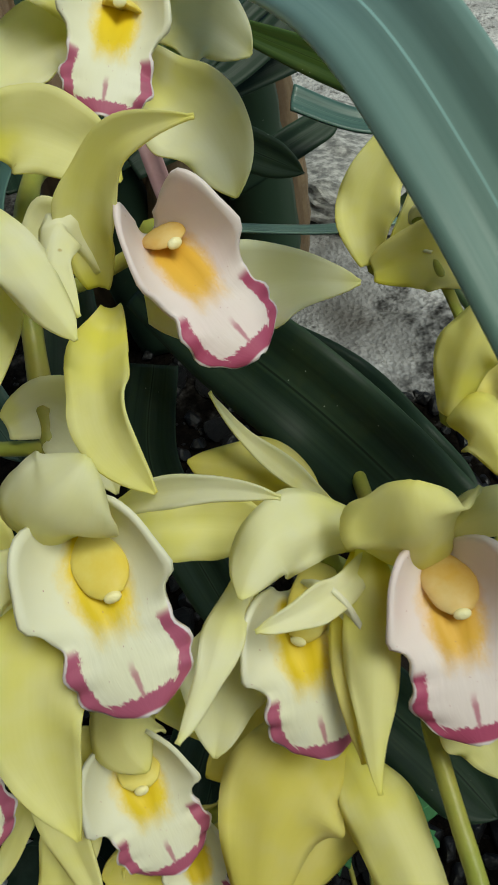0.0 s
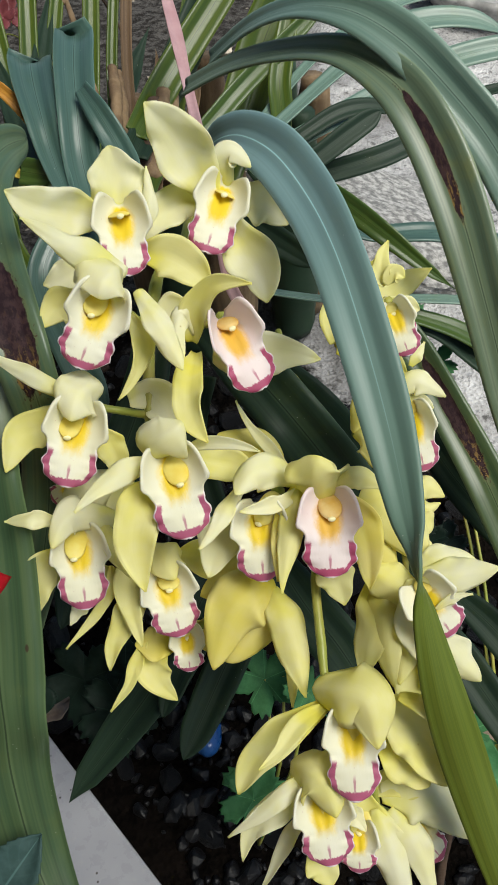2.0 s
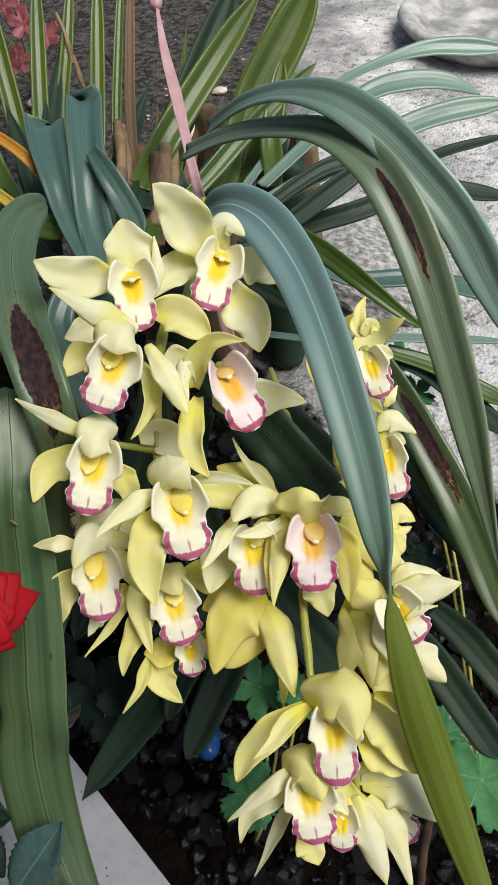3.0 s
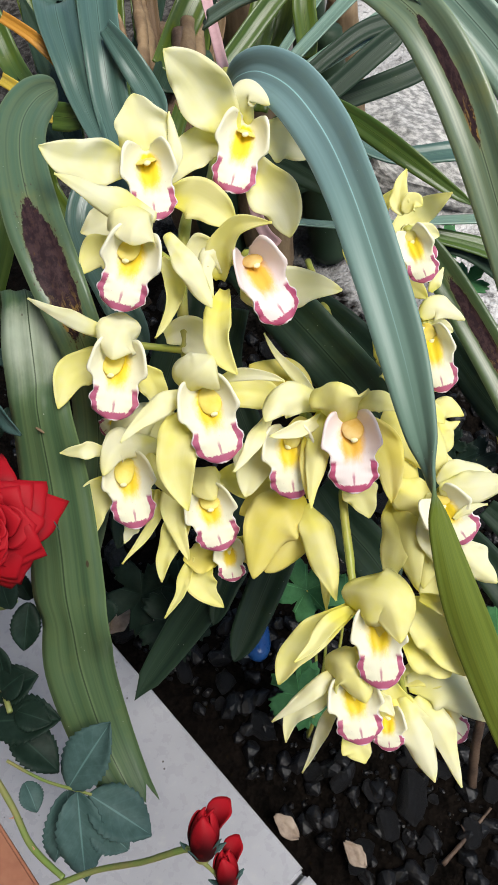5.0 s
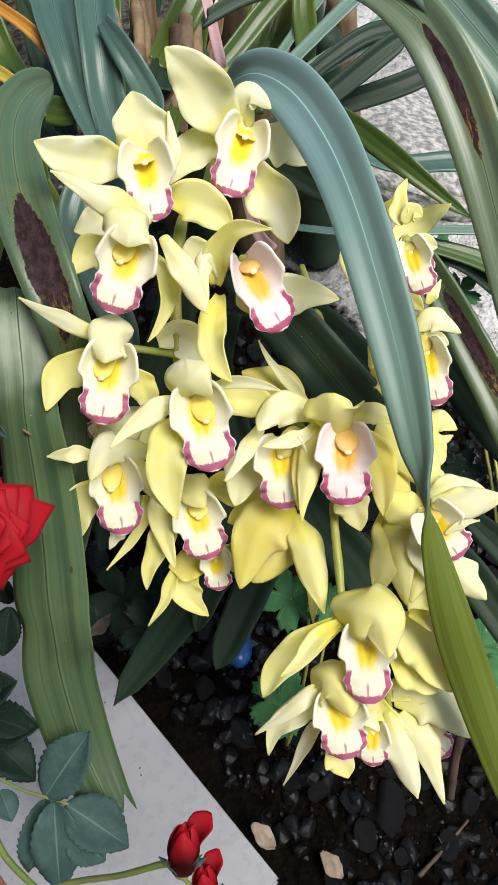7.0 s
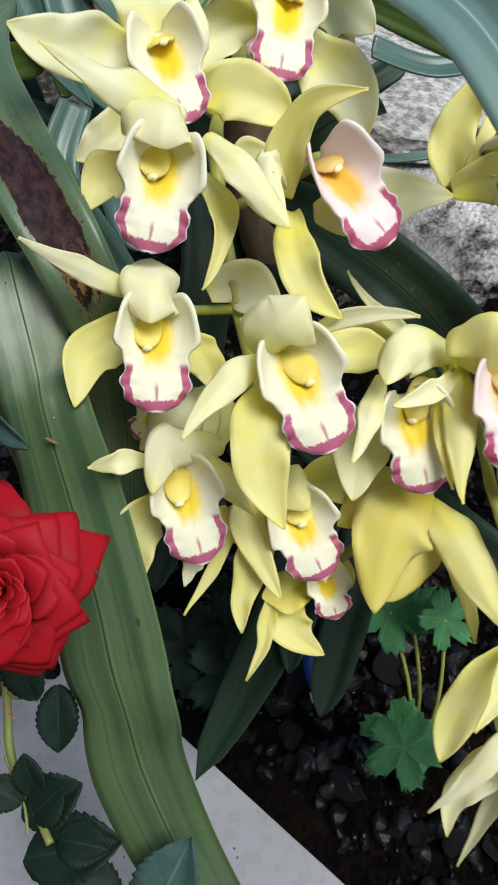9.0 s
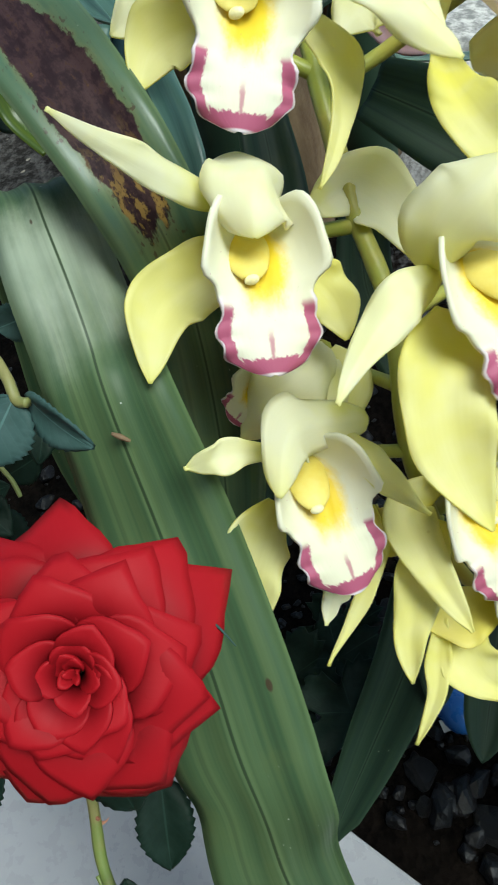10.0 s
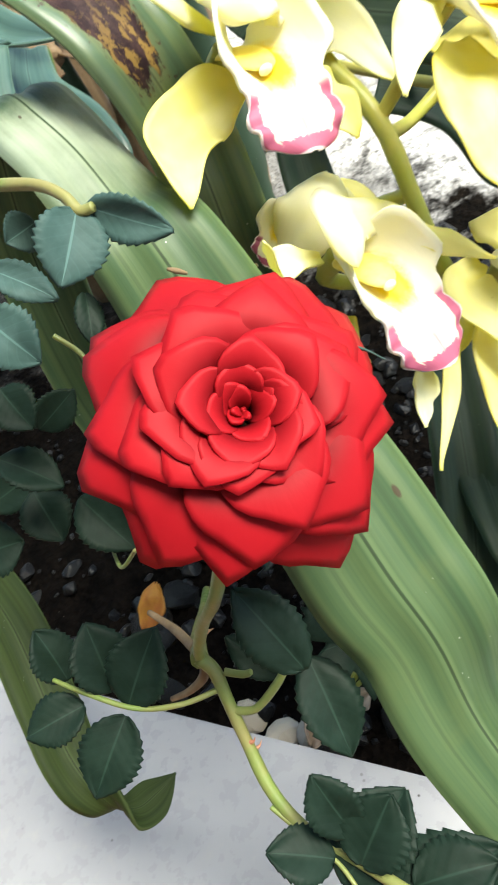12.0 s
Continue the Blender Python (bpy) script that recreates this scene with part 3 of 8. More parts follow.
def leaf(label, material, points, fold, tip_width, base_width, torn):
    """A strap leaf through points of (place, facing, width), folded along its midrib. torn: ragged end."""
    pts = [np.array(p, float) for p in points]
    rows, cols = 20 + 6 * len(pts), 11
    verts, uvs, normals = [], [], None
    rng = random.Random(len(points) * 7 + int(abs(points[0][0]) * 1e4))
    ph = rng.uniform(0, 6)
    for i in range(rows):
        s = i / (rows - 1)
        q = spline(pts, s)
        t = unit(spline(pts, min(s + 0.004, 1))[:3] - spline(pts, max(s - 0.004, 0))[:3])
        n = q[3:6]
        n = unit(n - t * (n @ t))
        side = np.cross(t, n)
        w = max(q[6], 0.0008) / 2
        if s > 0.80 and not torn:
            w *= max(0.02, 1 - ((s - 0.80) / 0.2) ** (1.0 + 2.8 * tip_width))
        if base_width < 0.6 and s < 0.06:
            w *= math.sqrt(max(0.02, 1 - (1 - s / 0.06) ** 2))
        for j in range(cols):
            v = j / (cols - 1) * 2 - 1
            rise = fold * w * (abs(v) ** 1.3 - 0.35) + 0.05 * w * math.cos(v * 9.4) + 0.03 * w * math.sin(ph + s * 9 + v)
            end = t * (0.012 * noise.noise(Vector((v * 3.3, ph, 0.0))) if torn and s > 0.985 else 0.0)
            verts.append(q[:3] + side * v * w + n * rise + end)
            uvs.append(((v + 1) / 2, s))
    return mesh_object("leaf", verts, grid_faces(rows, cols), material, ORCHID, label, uvs, thick=0.0011)


flower = orchid_flower('pale yellow orchid flower with magenta-edged white lip, wide open', (-0.0202, 0.2038, 0.3107), (0.13, -0.81, 0.57), (-0.0196, 0.2072, 0.3140), (-0.0219, 0.1886, 0.3121), (-0.0252, 0.1762, 0.3060), (0.15, -0.77, 0.62), 0.0219, (-0.0185, 0.1946, 0.3190))
tepal('petal', [(-0.0248, 0.2002, 0.3128, 0.06, -0.82, 0.57), (-0.0309, 0.2030, 0.3252, -0.01, -0.73, 0.68), (-0.0383, 0.2043, 0.3392, 0.00, -0.73, 0.69), (-0.0447, 0.2014, 0.3504, 0.02, -0.75, 0.66)], 0.0215, (0.48, 1.7, 0.98, 0.3), 0.12, TEPAL_PALE, flower, 1)
tepal('dorsal_sepal', [(-0.0185, 0.2068, 0.3135, 0.15, -0.78, 0.61), (-0.0204, 0.2076, 0.3239, 0.12, -0.72, 0.69), (-0.0166, 0.2081, 0.3272, 0.16, -0.69, 0.71), (-0.0095, 0.2038, 0.3233, 0.24, -0.72, 0.65)], 0.0106, (0.48, 1.7, 0.98, 0.3), -0.20, TEPAL_PALE, flower, 2)
tepal('petal', [(-0.0166, 0.2035, 0.3111, 0.17, -0.81, 0.57), (-0.0082, 0.2036, 0.3098, 0.26, -0.80, 0.55), (-0.0016, 0.2035, 0.3062, 0.33, -0.80, 0.50), (0.0046, 0.2006, 0.3009, 0.31, -0.82, 0.48)], 0.0173, (0.5, 1.8, 1.0, 0.34), 0.15, TEPAL_PALE, flower, 3)
tepal('lateral_sepal', [(-0.0198, 0.1961, 0.3069, 0.12, -0.86, 0.49), (-0.0118, 0.1856, 0.3013, 0.20, -0.90, 0.38), (-0.0053, 0.1777, 0.2952, 0.20, -0.89, 0.41), (-0.0021, 0.1683, 0.2886, 0.18, -0.88, 0.44)], 0.0190, (0.5, 1.8, 1.0, 0.34), 0.20, TEPAL_PALE, flower, 4)
tepal('lateral_sepal', [(-0.0274, 0.2001, 0.3108, 0.04, -0.83, 0.55), (-0.0359, 0.1997, 0.3119, -0.06, -0.83, 0.56), (-0.0434, 0.1943, 0.3098, -0.08, -0.85, 0.53), (-0.0508, 0.1860, 0.3034, -0.03, -0.86, 0.51)], 0.0150, (0.5, 1.8, 1.0, 0.34), 0.25, TEPAL_PALE, flower, 5)
flower = orchid_flower('pale yellow orchid flower with magenta-edged white lip, fully open', (-0.0576, 0.1832, 0.3159), (0.25, -0.78, 0.58), (-0.0571, 0.1865, 0.3191), (-0.0534, 0.1701, 0.3158), (-0.0517, 0.1596, 0.3082), (0.25, -0.74, 0.63), 0.0221, (-0.0535, 0.1733, 0.3244))
tepal('dorsal_sepal', [(-0.0567, 0.1828, 0.3167, 0.26, -0.77, 0.58), (-0.0577, 0.1893, 0.3234, 0.25, -0.71, 0.66), (-0.0586, 0.1938, 0.3300, 0.24, -0.65, 0.73), (-0.0597, 0.1980, 0.3364, 0.23, -0.64, 0.73)], 0.0210, (0.47, 1.75, 0.95, 0.5), 0.15, TEPAL_PALE, flower, 6)
tepal('petal', [(-0.0618, 0.1803, 0.3172, 0.20, -0.79, 0.58), (-0.0711, 0.1769, 0.3225, 0.08, -0.79, 0.61), (-0.0813, 0.1704, 0.3297, 0.06, -0.79, 0.61), (-0.0895, 0.1662, 0.3380, 0.10, -0.78, 0.62)], 0.0172, (0.48, 1.7, 0.98, 0.3), 0.15, TEPAL_PALE, flower, 7)
tepal('petal', [(-0.0495, 0.1771, 0.3130, 0.33, -0.80, 0.50), (-0.0458, 0.1822, 0.3181, 0.37, -0.74, 0.56), (-0.0451, 0.1879, 0.3239, 0.38, -0.67, 0.63), (-0.0469, 0.1948, 0.3298, 0.36, -0.62, 0.70)], 0.0065, (0.4, 1.35, 1.0, 0.36), -0.30, TEPAL_PALE, flower, 8)
tepal('lateral_sepal', [(-0.0490, 0.1729, 0.3079, 0.33, -0.83, 0.44), (-0.0402, 0.1721, 0.3083, 0.41, -0.81, 0.42), (-0.0302, 0.1683, 0.3053, 0.40, -0.80, 0.46), (-0.0223, 0.1647, 0.2994, 0.37, -0.80, 0.48)], 0.0162, (0.5, 1.8, 1.0, 0.34), 0.25, TEPAL_YELLOW, flower, 9)
tepal('lateral_sepal', [(-0.0645, 0.1757, 0.3087, 0.17, -0.86, 0.49), (-0.0713, 0.1696, 0.3048, 0.11, -0.89, 0.45), (-0.0781, 0.1654, 0.3020, 0.12, -0.87, 0.48), (-0.0851, 0.1629, 0.3004, 0.13, -0.86, 0.50)], 0.0130, (0.48, 1.7, 0.98, 0.3), 0.10, TEPAL_PALE, flower, 10)
flower = orchid_flower('pale yellow orchid flower with magenta-edged white lip, hooded', (-0.0587, 0.1492, 0.3112), (0.28, -0.72, 0.64), (-0.0569, 0.1491, 0.3096), (-0.0592, 0.1333, 0.3065), (-0.0635, 0.1226, 0.2987), (0.30, -0.64, 0.70), 0.0228, (-0.0589, 0.1346, 0.3115))
tepal('dorsal_sepal', [(-0.0527, 0.1558, 0.3132, 0.35, -0.66, 0.67), (-0.0530, 0.1487, 0.3183, 0.32, -0.67, 0.67), (-0.0536, 0.1404, 0.3203, 0.29, -0.71, 0.64), (-0.0543, 0.1352, 0.3183, 0.28, -0.75, 0.60)], 0.0212, (0.47, 1.75, 0.95, 0.5), -0.40, TEPAL_PALE, flower, 11)
tepal('petal', [(-0.0502, 0.1557, 0.3127, 0.37, -0.65, 0.66), (-0.0598, 0.1512, 0.3234, 0.24, -0.64, 0.73), (-0.0682, 0.1478, 0.3322, 0.13, -0.62, 0.77), (-0.0759, 0.1425, 0.3433, 0.14, -0.66, 0.74)], 0.0105, (0.4, 1.35, 1.0, 0.36), -0.15, TEPAL_PALE, flower, 12)
tepal('petal', [(-0.0453, 0.1477, 0.3116, 0.41, -0.69, 0.60), (-0.0384, 0.1373, 0.3098, 0.46, -0.73, 0.51), (-0.0331, 0.1286, 0.3058, 0.41, -0.76, 0.51), (-0.0271, 0.1204, 0.3007, 0.37, -0.76, 0.53)], 0.0094, (0.5, 1.8, 1.0, 0.34), -0.20, TEPAL_PALE, flower, 13)
tepal('lateral_sepal', [(-0.0490, 0.1445, 0.3030, 0.38, -0.76, 0.53), (-0.0444, 0.1385, 0.2972, 0.40, -0.78, 0.48), (-0.0461, 0.1301, 0.2909, 0.34, -0.80, 0.49), (-0.0526, 0.1214, 0.2841, 0.29, -0.81, 0.52)], 0.0077, (0.4, 1.35, 1.0, 0.36), 0.20, TEPAL_YELLOW, flower, 14)
tepal('lateral_sepal', [(-0.0615, 0.1484, 0.3051, 0.26, -0.76, 0.60), (-0.0692, 0.1480, 0.3050, 0.18, -0.77, 0.61), (-0.0759, 0.1463, 0.3039, 0.11, -0.79, 0.60), (-0.0802, 0.1404, 0.3008, 0.11, -0.81, 0.57)], 0.0129, (0.5, 1.8, 1.0, 0.34), 0.15, TEPAL_YELLOW, flower, 15)
flower = orchid_flower('pale yellow orchid flower turned aside, its lip flushed pink', (-0.0176, 0.1512, 0.2960), (0.13, -0.72, 0.68), (-0.0180, 0.1508, 0.2958), (-0.0091, 0.1362, 0.2933), (-0.0012, 0.1266, 0.2859), (0.26, -0.53, 0.80), 0.0216, (-0.0124, 0.1420, 0.3000))
tepal('dorsal_sepal', [(-0.0277, 0.1420, 0.2930, 0.01, -0.79, 0.62), (-0.0254, 0.1432, 0.3054, 0.02, -0.71, 0.70), (-0.0180, 0.1440, 0.3166, 0.09, -0.63, 0.77), (-0.0050, 0.1405, 0.3217, 0.24, -0.60, 0.76)], 0.0104, (0.4, 1.35, 1.0, 0.36), 0.30, TEPAL_YELLOW, flower, 16)
tepal('petal', [(-0.0265, 0.1428, 0.2957, 0.02, -0.77, 0.64), (-0.0299, 0.1423, 0.3055, -0.03, -0.72, 0.70), (-0.0306, 0.1337, 0.3049, -0.05, -0.77, 0.64), (-0.0271, 0.1269, 0.3001, -0.01, -0.83, 0.56)], 0.0071, (0.5, 1.8, 1.0, 0.34), -0.30, TEPAL_PALE, flower, 17)
tepal('petal', [(-0.0281, 0.1511, 0.2941, 0.01, -0.73, 0.68), (-0.0336, 0.1543, 0.2958, -0.04, -0.71, 0.71), (-0.0381, 0.1539, 0.2951, -0.09, -0.71, 0.70), (-0.0417, 0.1513, 0.2929, -0.08, -0.73, 0.67)], 0.0136, (0.5, 1.8, 1.0, 0.34), 0.10, TEPAL_PALE, flower, 18)
tepal('lateral_sepal', [(-0.0261, 0.1389, 0.2907, 0.03, -0.81, 0.58), (-0.0266, 0.1230, 0.2927, 0.04, -0.83, 0.55), (-0.0240, 0.1093, 0.2931, 0.08, -0.82, 0.57), (-0.0176, 0.0982, 0.2909, 0.11, -0.80, 0.59)], 0.0112, (0.5, 1.8, 1.0, 0.34), 0.20, TEPAL_YELLOW, flower, 19)
tepal('lateral_sepal', [(-0.0204, 0.1400, 0.2881, 0.09, -0.82, 0.57), (-0.0086, 0.1412, 0.2868, 0.23, -0.80, 0.55), (0.0042, 0.1448, 0.2858, 0.30, -0.75, 0.58), (0.0181, 0.1448, 0.2811, 0.27, -0.74, 0.62)], 0.0173, (0.46, 1.5, 1.0, 0.28), 0.10, TEPAL_PALE, flower, 20)
flower = orchid_flower('pale yellow orchid flower with magenta-edged white lip, nodding', (-0.0685, 0.1215, 0.2820), (0.31, -0.61, 0.73), (-0.0667, 0.1205, 0.2811), (-0.0661, 0.1039, 0.2794), (-0.0676, 0.0917, 0.2724), (0.31, -0.52, 0.79), 0.0228, (-0.0671, 0.1040, 0.2838))
tepal('dorsal_sepal', [(-0.0596, 0.1263, 0.2848, 0.40, -0.54, 0.74), (-0.0623, 0.1200, 0.2908, 0.35, -0.56, 0.75), (-0.0640, 0.1130, 0.2926, 0.31, -0.61, 0.73), (-0.0651, 0.1066, 0.2899, 0.29, -0.67, 0.68)], 0.0178, (0.47, 1.75, 0.95, 0.5), -0.40, TEPAL_PALE, flower, 21)
tepal('petal', [(-0.0690, 0.1215, 0.2857, 0.29, -0.59, 0.75), (-0.0762, 0.1179, 0.2966, 0.18, -0.57, 0.80), (-0.0817, 0.1144, 0.3073, 0.13, -0.56, 0.82), (-0.0874, 0.1120, 0.3187, 0.17, -0.57, 0.81)], 0.0067, (0.4, 1.35, 1.0, 0.36), -0.10, TEPAL_PALE, flower, 22)
tepal('petal', [(-0.0537, 0.1345, 0.2692, 0.31, -0.73, 0.61), (-0.0449, 0.1367, 0.2704, 0.32, -0.72, 0.62), (-0.0388, 0.1328, 0.2657, 0.28, -0.74, 0.61), (-0.0352, 0.1242, 0.2558, 0.23, -0.76, 0.61)], 0.0149, (0.5, 1.8, 1.0, 0.34), 0.15, TEPAL_PALE, flower, 23)
tepal('lateral_sepal', [(-0.0688, 0.1174, 0.2771, 0.31, -0.66, 0.68), (-0.0779, 0.1154, 0.2773, 0.21, -0.69, 0.69), (-0.0861, 0.1097, 0.2763, 0.13, -0.73, 0.67), (-0.0906, 0.0976, 0.2717, 0.19, -0.72, 0.67)], 0.0145, (0.5, 1.8, 1.0, 0.34), 0.20, TEPAL_YELLOW, flower, 24)
tepal('lateral_sepal', [(-0.0600, 0.1157, 0.2745, 0.40, -0.66, 0.63), (-0.0574, 0.1131, 0.2700, 0.42, -0.69, 0.58), (-0.0549, 0.1096, 0.2662, 0.42, -0.70, 0.58), (-0.0536, 0.1045, 0.2615, 0.39, -0.70, 0.59)], 0.0115, (0.48, 1.7, 0.98, 0.3), 0.20, TEPAL_YELLOW, flower, 25)
flower = orchid_flower('pale yellow orchid flower with magenta-edged white lip, curling petal', (-0.0316, 0.1023, 0.2792), (0.19, -0.58, 0.79), (-0.0330, 0.1032, 0.2787), (-0.0277, 0.0874, 0.2762), (-0.0237, 0.0757, 0.2681), (0.16, -0.49, 0.85), 0.0231, (-0.0265, 0.0884, 0.2802))
tepal('dorsal_sepal', [(-0.0370, 0.0994, 0.2782, 0.13, -0.61, 0.78), (-0.0352, 0.0980, 0.2878, 0.13, -0.57, 0.81), (-0.0303, 0.0985, 0.2932, 0.17, -0.53, 0.83), (-0.0256, 0.1013, 0.2967, 0.22, -0.48, 0.85)], 0.0169, (0.5, 1.8, 1.0, 0.34), -0.50, TEPAL_PALE, flower, 26)
tepal('petal', [(-0.0374, 0.0982, 0.2799, 0.12, -0.61, 0.78), (-0.0437, 0.0907, 0.2846, 0.03, -0.65, 0.76), (-0.0507, 0.0832, 0.2846, 0.02, -0.67, 0.75), (-0.0578, 0.0742, 0.2836, 0.07, -0.66, 0.75)], 0.0084, (0.4, 1.35, 1.0, 0.36), -0.15, TEPAL_PALE, flower, 27)
tepal('petal', [(-0.0286, 0.1028, 0.2802, 0.22, -0.57, 0.79), (-0.0194, 0.0995, 0.2885, 0.31, -0.53, 0.79), (-0.0097, 0.0957, 0.2928, 0.39, -0.52, 0.76), (-0.0005, 0.0915, 0.2946, 0.36, -0.55, 0.75)], 0.0044, (0.5, 1.8, 1.0, 0.34), 0.30, TEPAL_PALE, flower, 28)
tepal('petal', [(-0.0284, 0.1045, 0.2740, 0.24, -0.59, 0.77), (-0.0198, 0.1053, 0.2707, 0.33, -0.58, 0.74), (-0.0116, 0.1066, 0.2677, 0.39, -0.57, 0.72), (-0.0023, 0.1065, 0.2637, 0.36, -0.58, 0.73)], 0.0132, (0.48, 1.7, 0.98, 0.3), 0.10, TEPAL_YELLOW, flower, 29)
tepal('lateral_sepal', [(-0.0368, 0.0942, 0.2749, 0.13, -0.67, 0.73), (-0.0404, 0.0838, 0.2724, 0.09, -0.73, 0.68), (-0.0413, 0.0738, 0.2650, 0.14, -0.71, 0.70), (-0.0377, 0.0633, 0.2541, 0.17, -0.67, 0.72)], 0.0169, (0.46, 1.5, 1.0, 0.28), 0.15, TEPAL_YELLOW, flower, 30)
flower = orchid_flower('pale yellow orchid flower with magenta-edged white lip, drooping sepals', (-0.0688, 0.0914, 0.2497), (0.30, -0.49, 0.82), (-0.0688, 0.0902, 0.2490), (-0.0651, 0.0756, 0.2451), (-0.0635, 0.0643, 0.2352), (0.28, -0.40, 0.87), 0.0217, (-0.0663, 0.0752, 0.2510))
tepal('dorsal_sepal', [(-0.0538, 0.0935, 0.2497, 0.45, -0.44, 0.77), (-0.0630, 0.0900, 0.2574, 0.34, -0.46, 0.82), (-0.0685, 0.0851, 0.2624, 0.25, -0.48, 0.84), (-0.0726, 0.0753, 0.2593, 0.20, -0.59, 0.78)], 0.0128, (0.5, 1.8, 1.0, 0.34), -0.30, TEPAL_PALE, flower, 31)
tepal('petal', [(-0.0735, 0.0893, 0.2528, 0.24, -0.50, 0.83), (-0.0788, 0.0874, 0.2573, 0.16, -0.50, 0.85), (-0.0836, 0.0855, 0.2605, 0.10, -0.51, 0.86), (-0.0846, 0.0777, 0.2724, 0.10, -0.51, 0.85)], 0.0066, (0.5, 1.8, 1.0, 0.34), 0.10, TEPAL_PALE, flower, 32)
tepal('petal', [(-0.0586, 0.0908, 0.2512, 0.40, -0.47, 0.79), (-0.0551, 0.0838, 0.2510, 0.42, -0.52, 0.74), (-0.0514, 0.0780, 0.2490, 0.45, -0.57, 0.69), (-0.0464, 0.0729, 0.2449, 0.43, -0.57, 0.70)], 0.0071, (0.4, 1.35, 1.0, 0.36), -0.20, TEPAL_YELLOW, flower, 33)
tepal('lateral_sepal', [(-0.0748, 0.0830, 0.2430, 0.24, -0.60, 0.76), (-0.0811, 0.0776, 0.2394, 0.18, -0.66, 0.73), (-0.0852, 0.0704, 0.2331, 0.21, -0.64, 0.74), (-0.0866, 0.0603, 0.2258, 0.24, -0.62, 0.75)], 0.0142, (0.5, 1.8, 1.0, 0.34), 0.20, TEPAL_YELLOW, flower, 34)
tepal('lateral_sepal', [(-0.0573, 0.0819, 0.2358, 0.43, -0.60, 0.68), (-0.0583, 0.0749, 0.2291, 0.38, -0.62, 0.69), (-0.0641, 0.0664, 0.2222, 0.33, -0.62, 0.71), (-0.0732, 0.0572, 0.2155, 0.29, -0.61, 0.74)], 0.0051, (0.4, 1.35, 1.0, 0.36), 0.30, TEPAL_YELLOW, flower, 35)
tepal('lateral_sepal', [(-0.0662, 0.0713, 0.2305, 0.32, -0.64, 0.69), (-0.0680, 0.0686, 0.2279, 0.31, -0.64, 0.70), (-0.0700, 0.0663, 0.2256, 0.30, -0.64, 0.71), (-0.0716, 0.0634, 0.2228, 0.29, -0.63, 0.72)], 0.0060, (0.4, 1.35, 1.0, 0.36), 0.20, TEPAL_PALE, flower, 36)
flower = orchid_flower('pale yellow orchid flower with magenta-edged white lip, small', (-0.0366, 0.0834, 0.2308), (0.19, -0.46, 0.87), (-0.0389, 0.0838, 0.2315), (-0.0339, 0.0715, 0.2288), (-0.0302, 0.0624, 0.2200), (0.17, -0.39, 0.91), 0.0223, (-0.0343, 0.0730, 0.2346))
tepal('dorsal_sepal', [(-0.0344, 0.0918, 0.2358, 0.21, -0.35, 0.91), (-0.0353, 0.0859, 0.2406, 0.19, -0.38, 0.90), (-0.0349, 0.0802, 0.2416, 0.18, -0.43, 0.88), (-0.0319, 0.0755, 0.2393, 0.22, -0.49, 0.85)], 0.0141, (0.47, 1.75, 0.95, 0.5), -0.40, TEPAL_YELLOW, flower, 37)
tepal('petal', [(-0.0334, 0.0903, 0.2311, 0.23, -0.39, 0.89), (-0.0253, 0.0912, 0.2279, 0.32, -0.38, 0.87), (-0.0181, 0.0926, 0.2252, 0.39, -0.38, 0.84), (-0.0088, 0.0920, 0.2209, 0.37, -0.41, 0.83)], 0.0165, (0.48, 1.7, 0.98, 0.3), 0.10, TEPAL_YELLOW, flower, 38)
tepal('petal', [(-0.0427, 0.0842, 0.2336, 0.11, -0.44, 0.89), (-0.0495, 0.0806, 0.2348, 0.03, -0.47, 0.88), (-0.0492, 0.0688, 0.2320, 0.03, -0.58, 0.81), (-0.0434, 0.0564, 0.2231, 0.13, -0.62, 0.78)], 0.0101, (0.5, 1.8, 1.0, 0.34), 0.20, TEPAL_YELLOW, flower, 39)
tepal('lateral_sepal', [(-0.0441, 0.0792, 0.2282, 0.10, -0.51, 0.85), (-0.0499, 0.0703, 0.2247, 0.04, -0.60, 0.80), (-0.0553, 0.0599, 0.2178, 0.08, -0.59, 0.80), (-0.0564, 0.0515, 0.2103, 0.12, -0.58, 0.81)], 0.0107, (0.4, 1.35, 1.0, 0.36), 0.20, TEPAL_YELLOW, flower, 40)
tepal('lateral_sepal', [(-0.0486, 0.0842, 0.2273, 0.06, -0.47, 0.88), (-0.0543, 0.0811, 0.2251, 0.00, -0.51, 0.86), (-0.0593, 0.0820, 0.2254, -0.03, -0.50, 0.87), (-0.0640, 0.0861, 0.2276, -0.02, -0.46, 0.89)], 0.0119, (0.5, 1.8, 1.0, 0.34), 0.20, TEPAL_YELLOW, flower, 41)
flower = orchid_flower('yellow orchid flower hanging behind others, lip tip showing', (-0.0341, 0.0716, 0.2025), (0.17, -0.39, 0.90), (-0.0315, 0.0715, 0.2032), (-0.0296, 0.0627, 0.2051), (-0.0287, 0.0567, 0.2005), (0.15, -0.35, 0.92), 0.0145, (-0.0303, 0.0671, 0.2064))
tepal('petal', [(-0.0343, 0.0689, 0.2045, 0.16, -0.41, 0.90), (-0.0402, 0.0667, 0.2040, 0.09, -0.44, 0.89), (-0.0452, 0.0656, 0.2030, 0.03, -0.45, 0.89), (-0.0513, 0.0652, 0.2025, -0.03, -0.46, 0.89)], 0.0136, (0.5, 1.8, 1.0, 0.34), 0.20, TEPAL_DEEP, flower, 42)
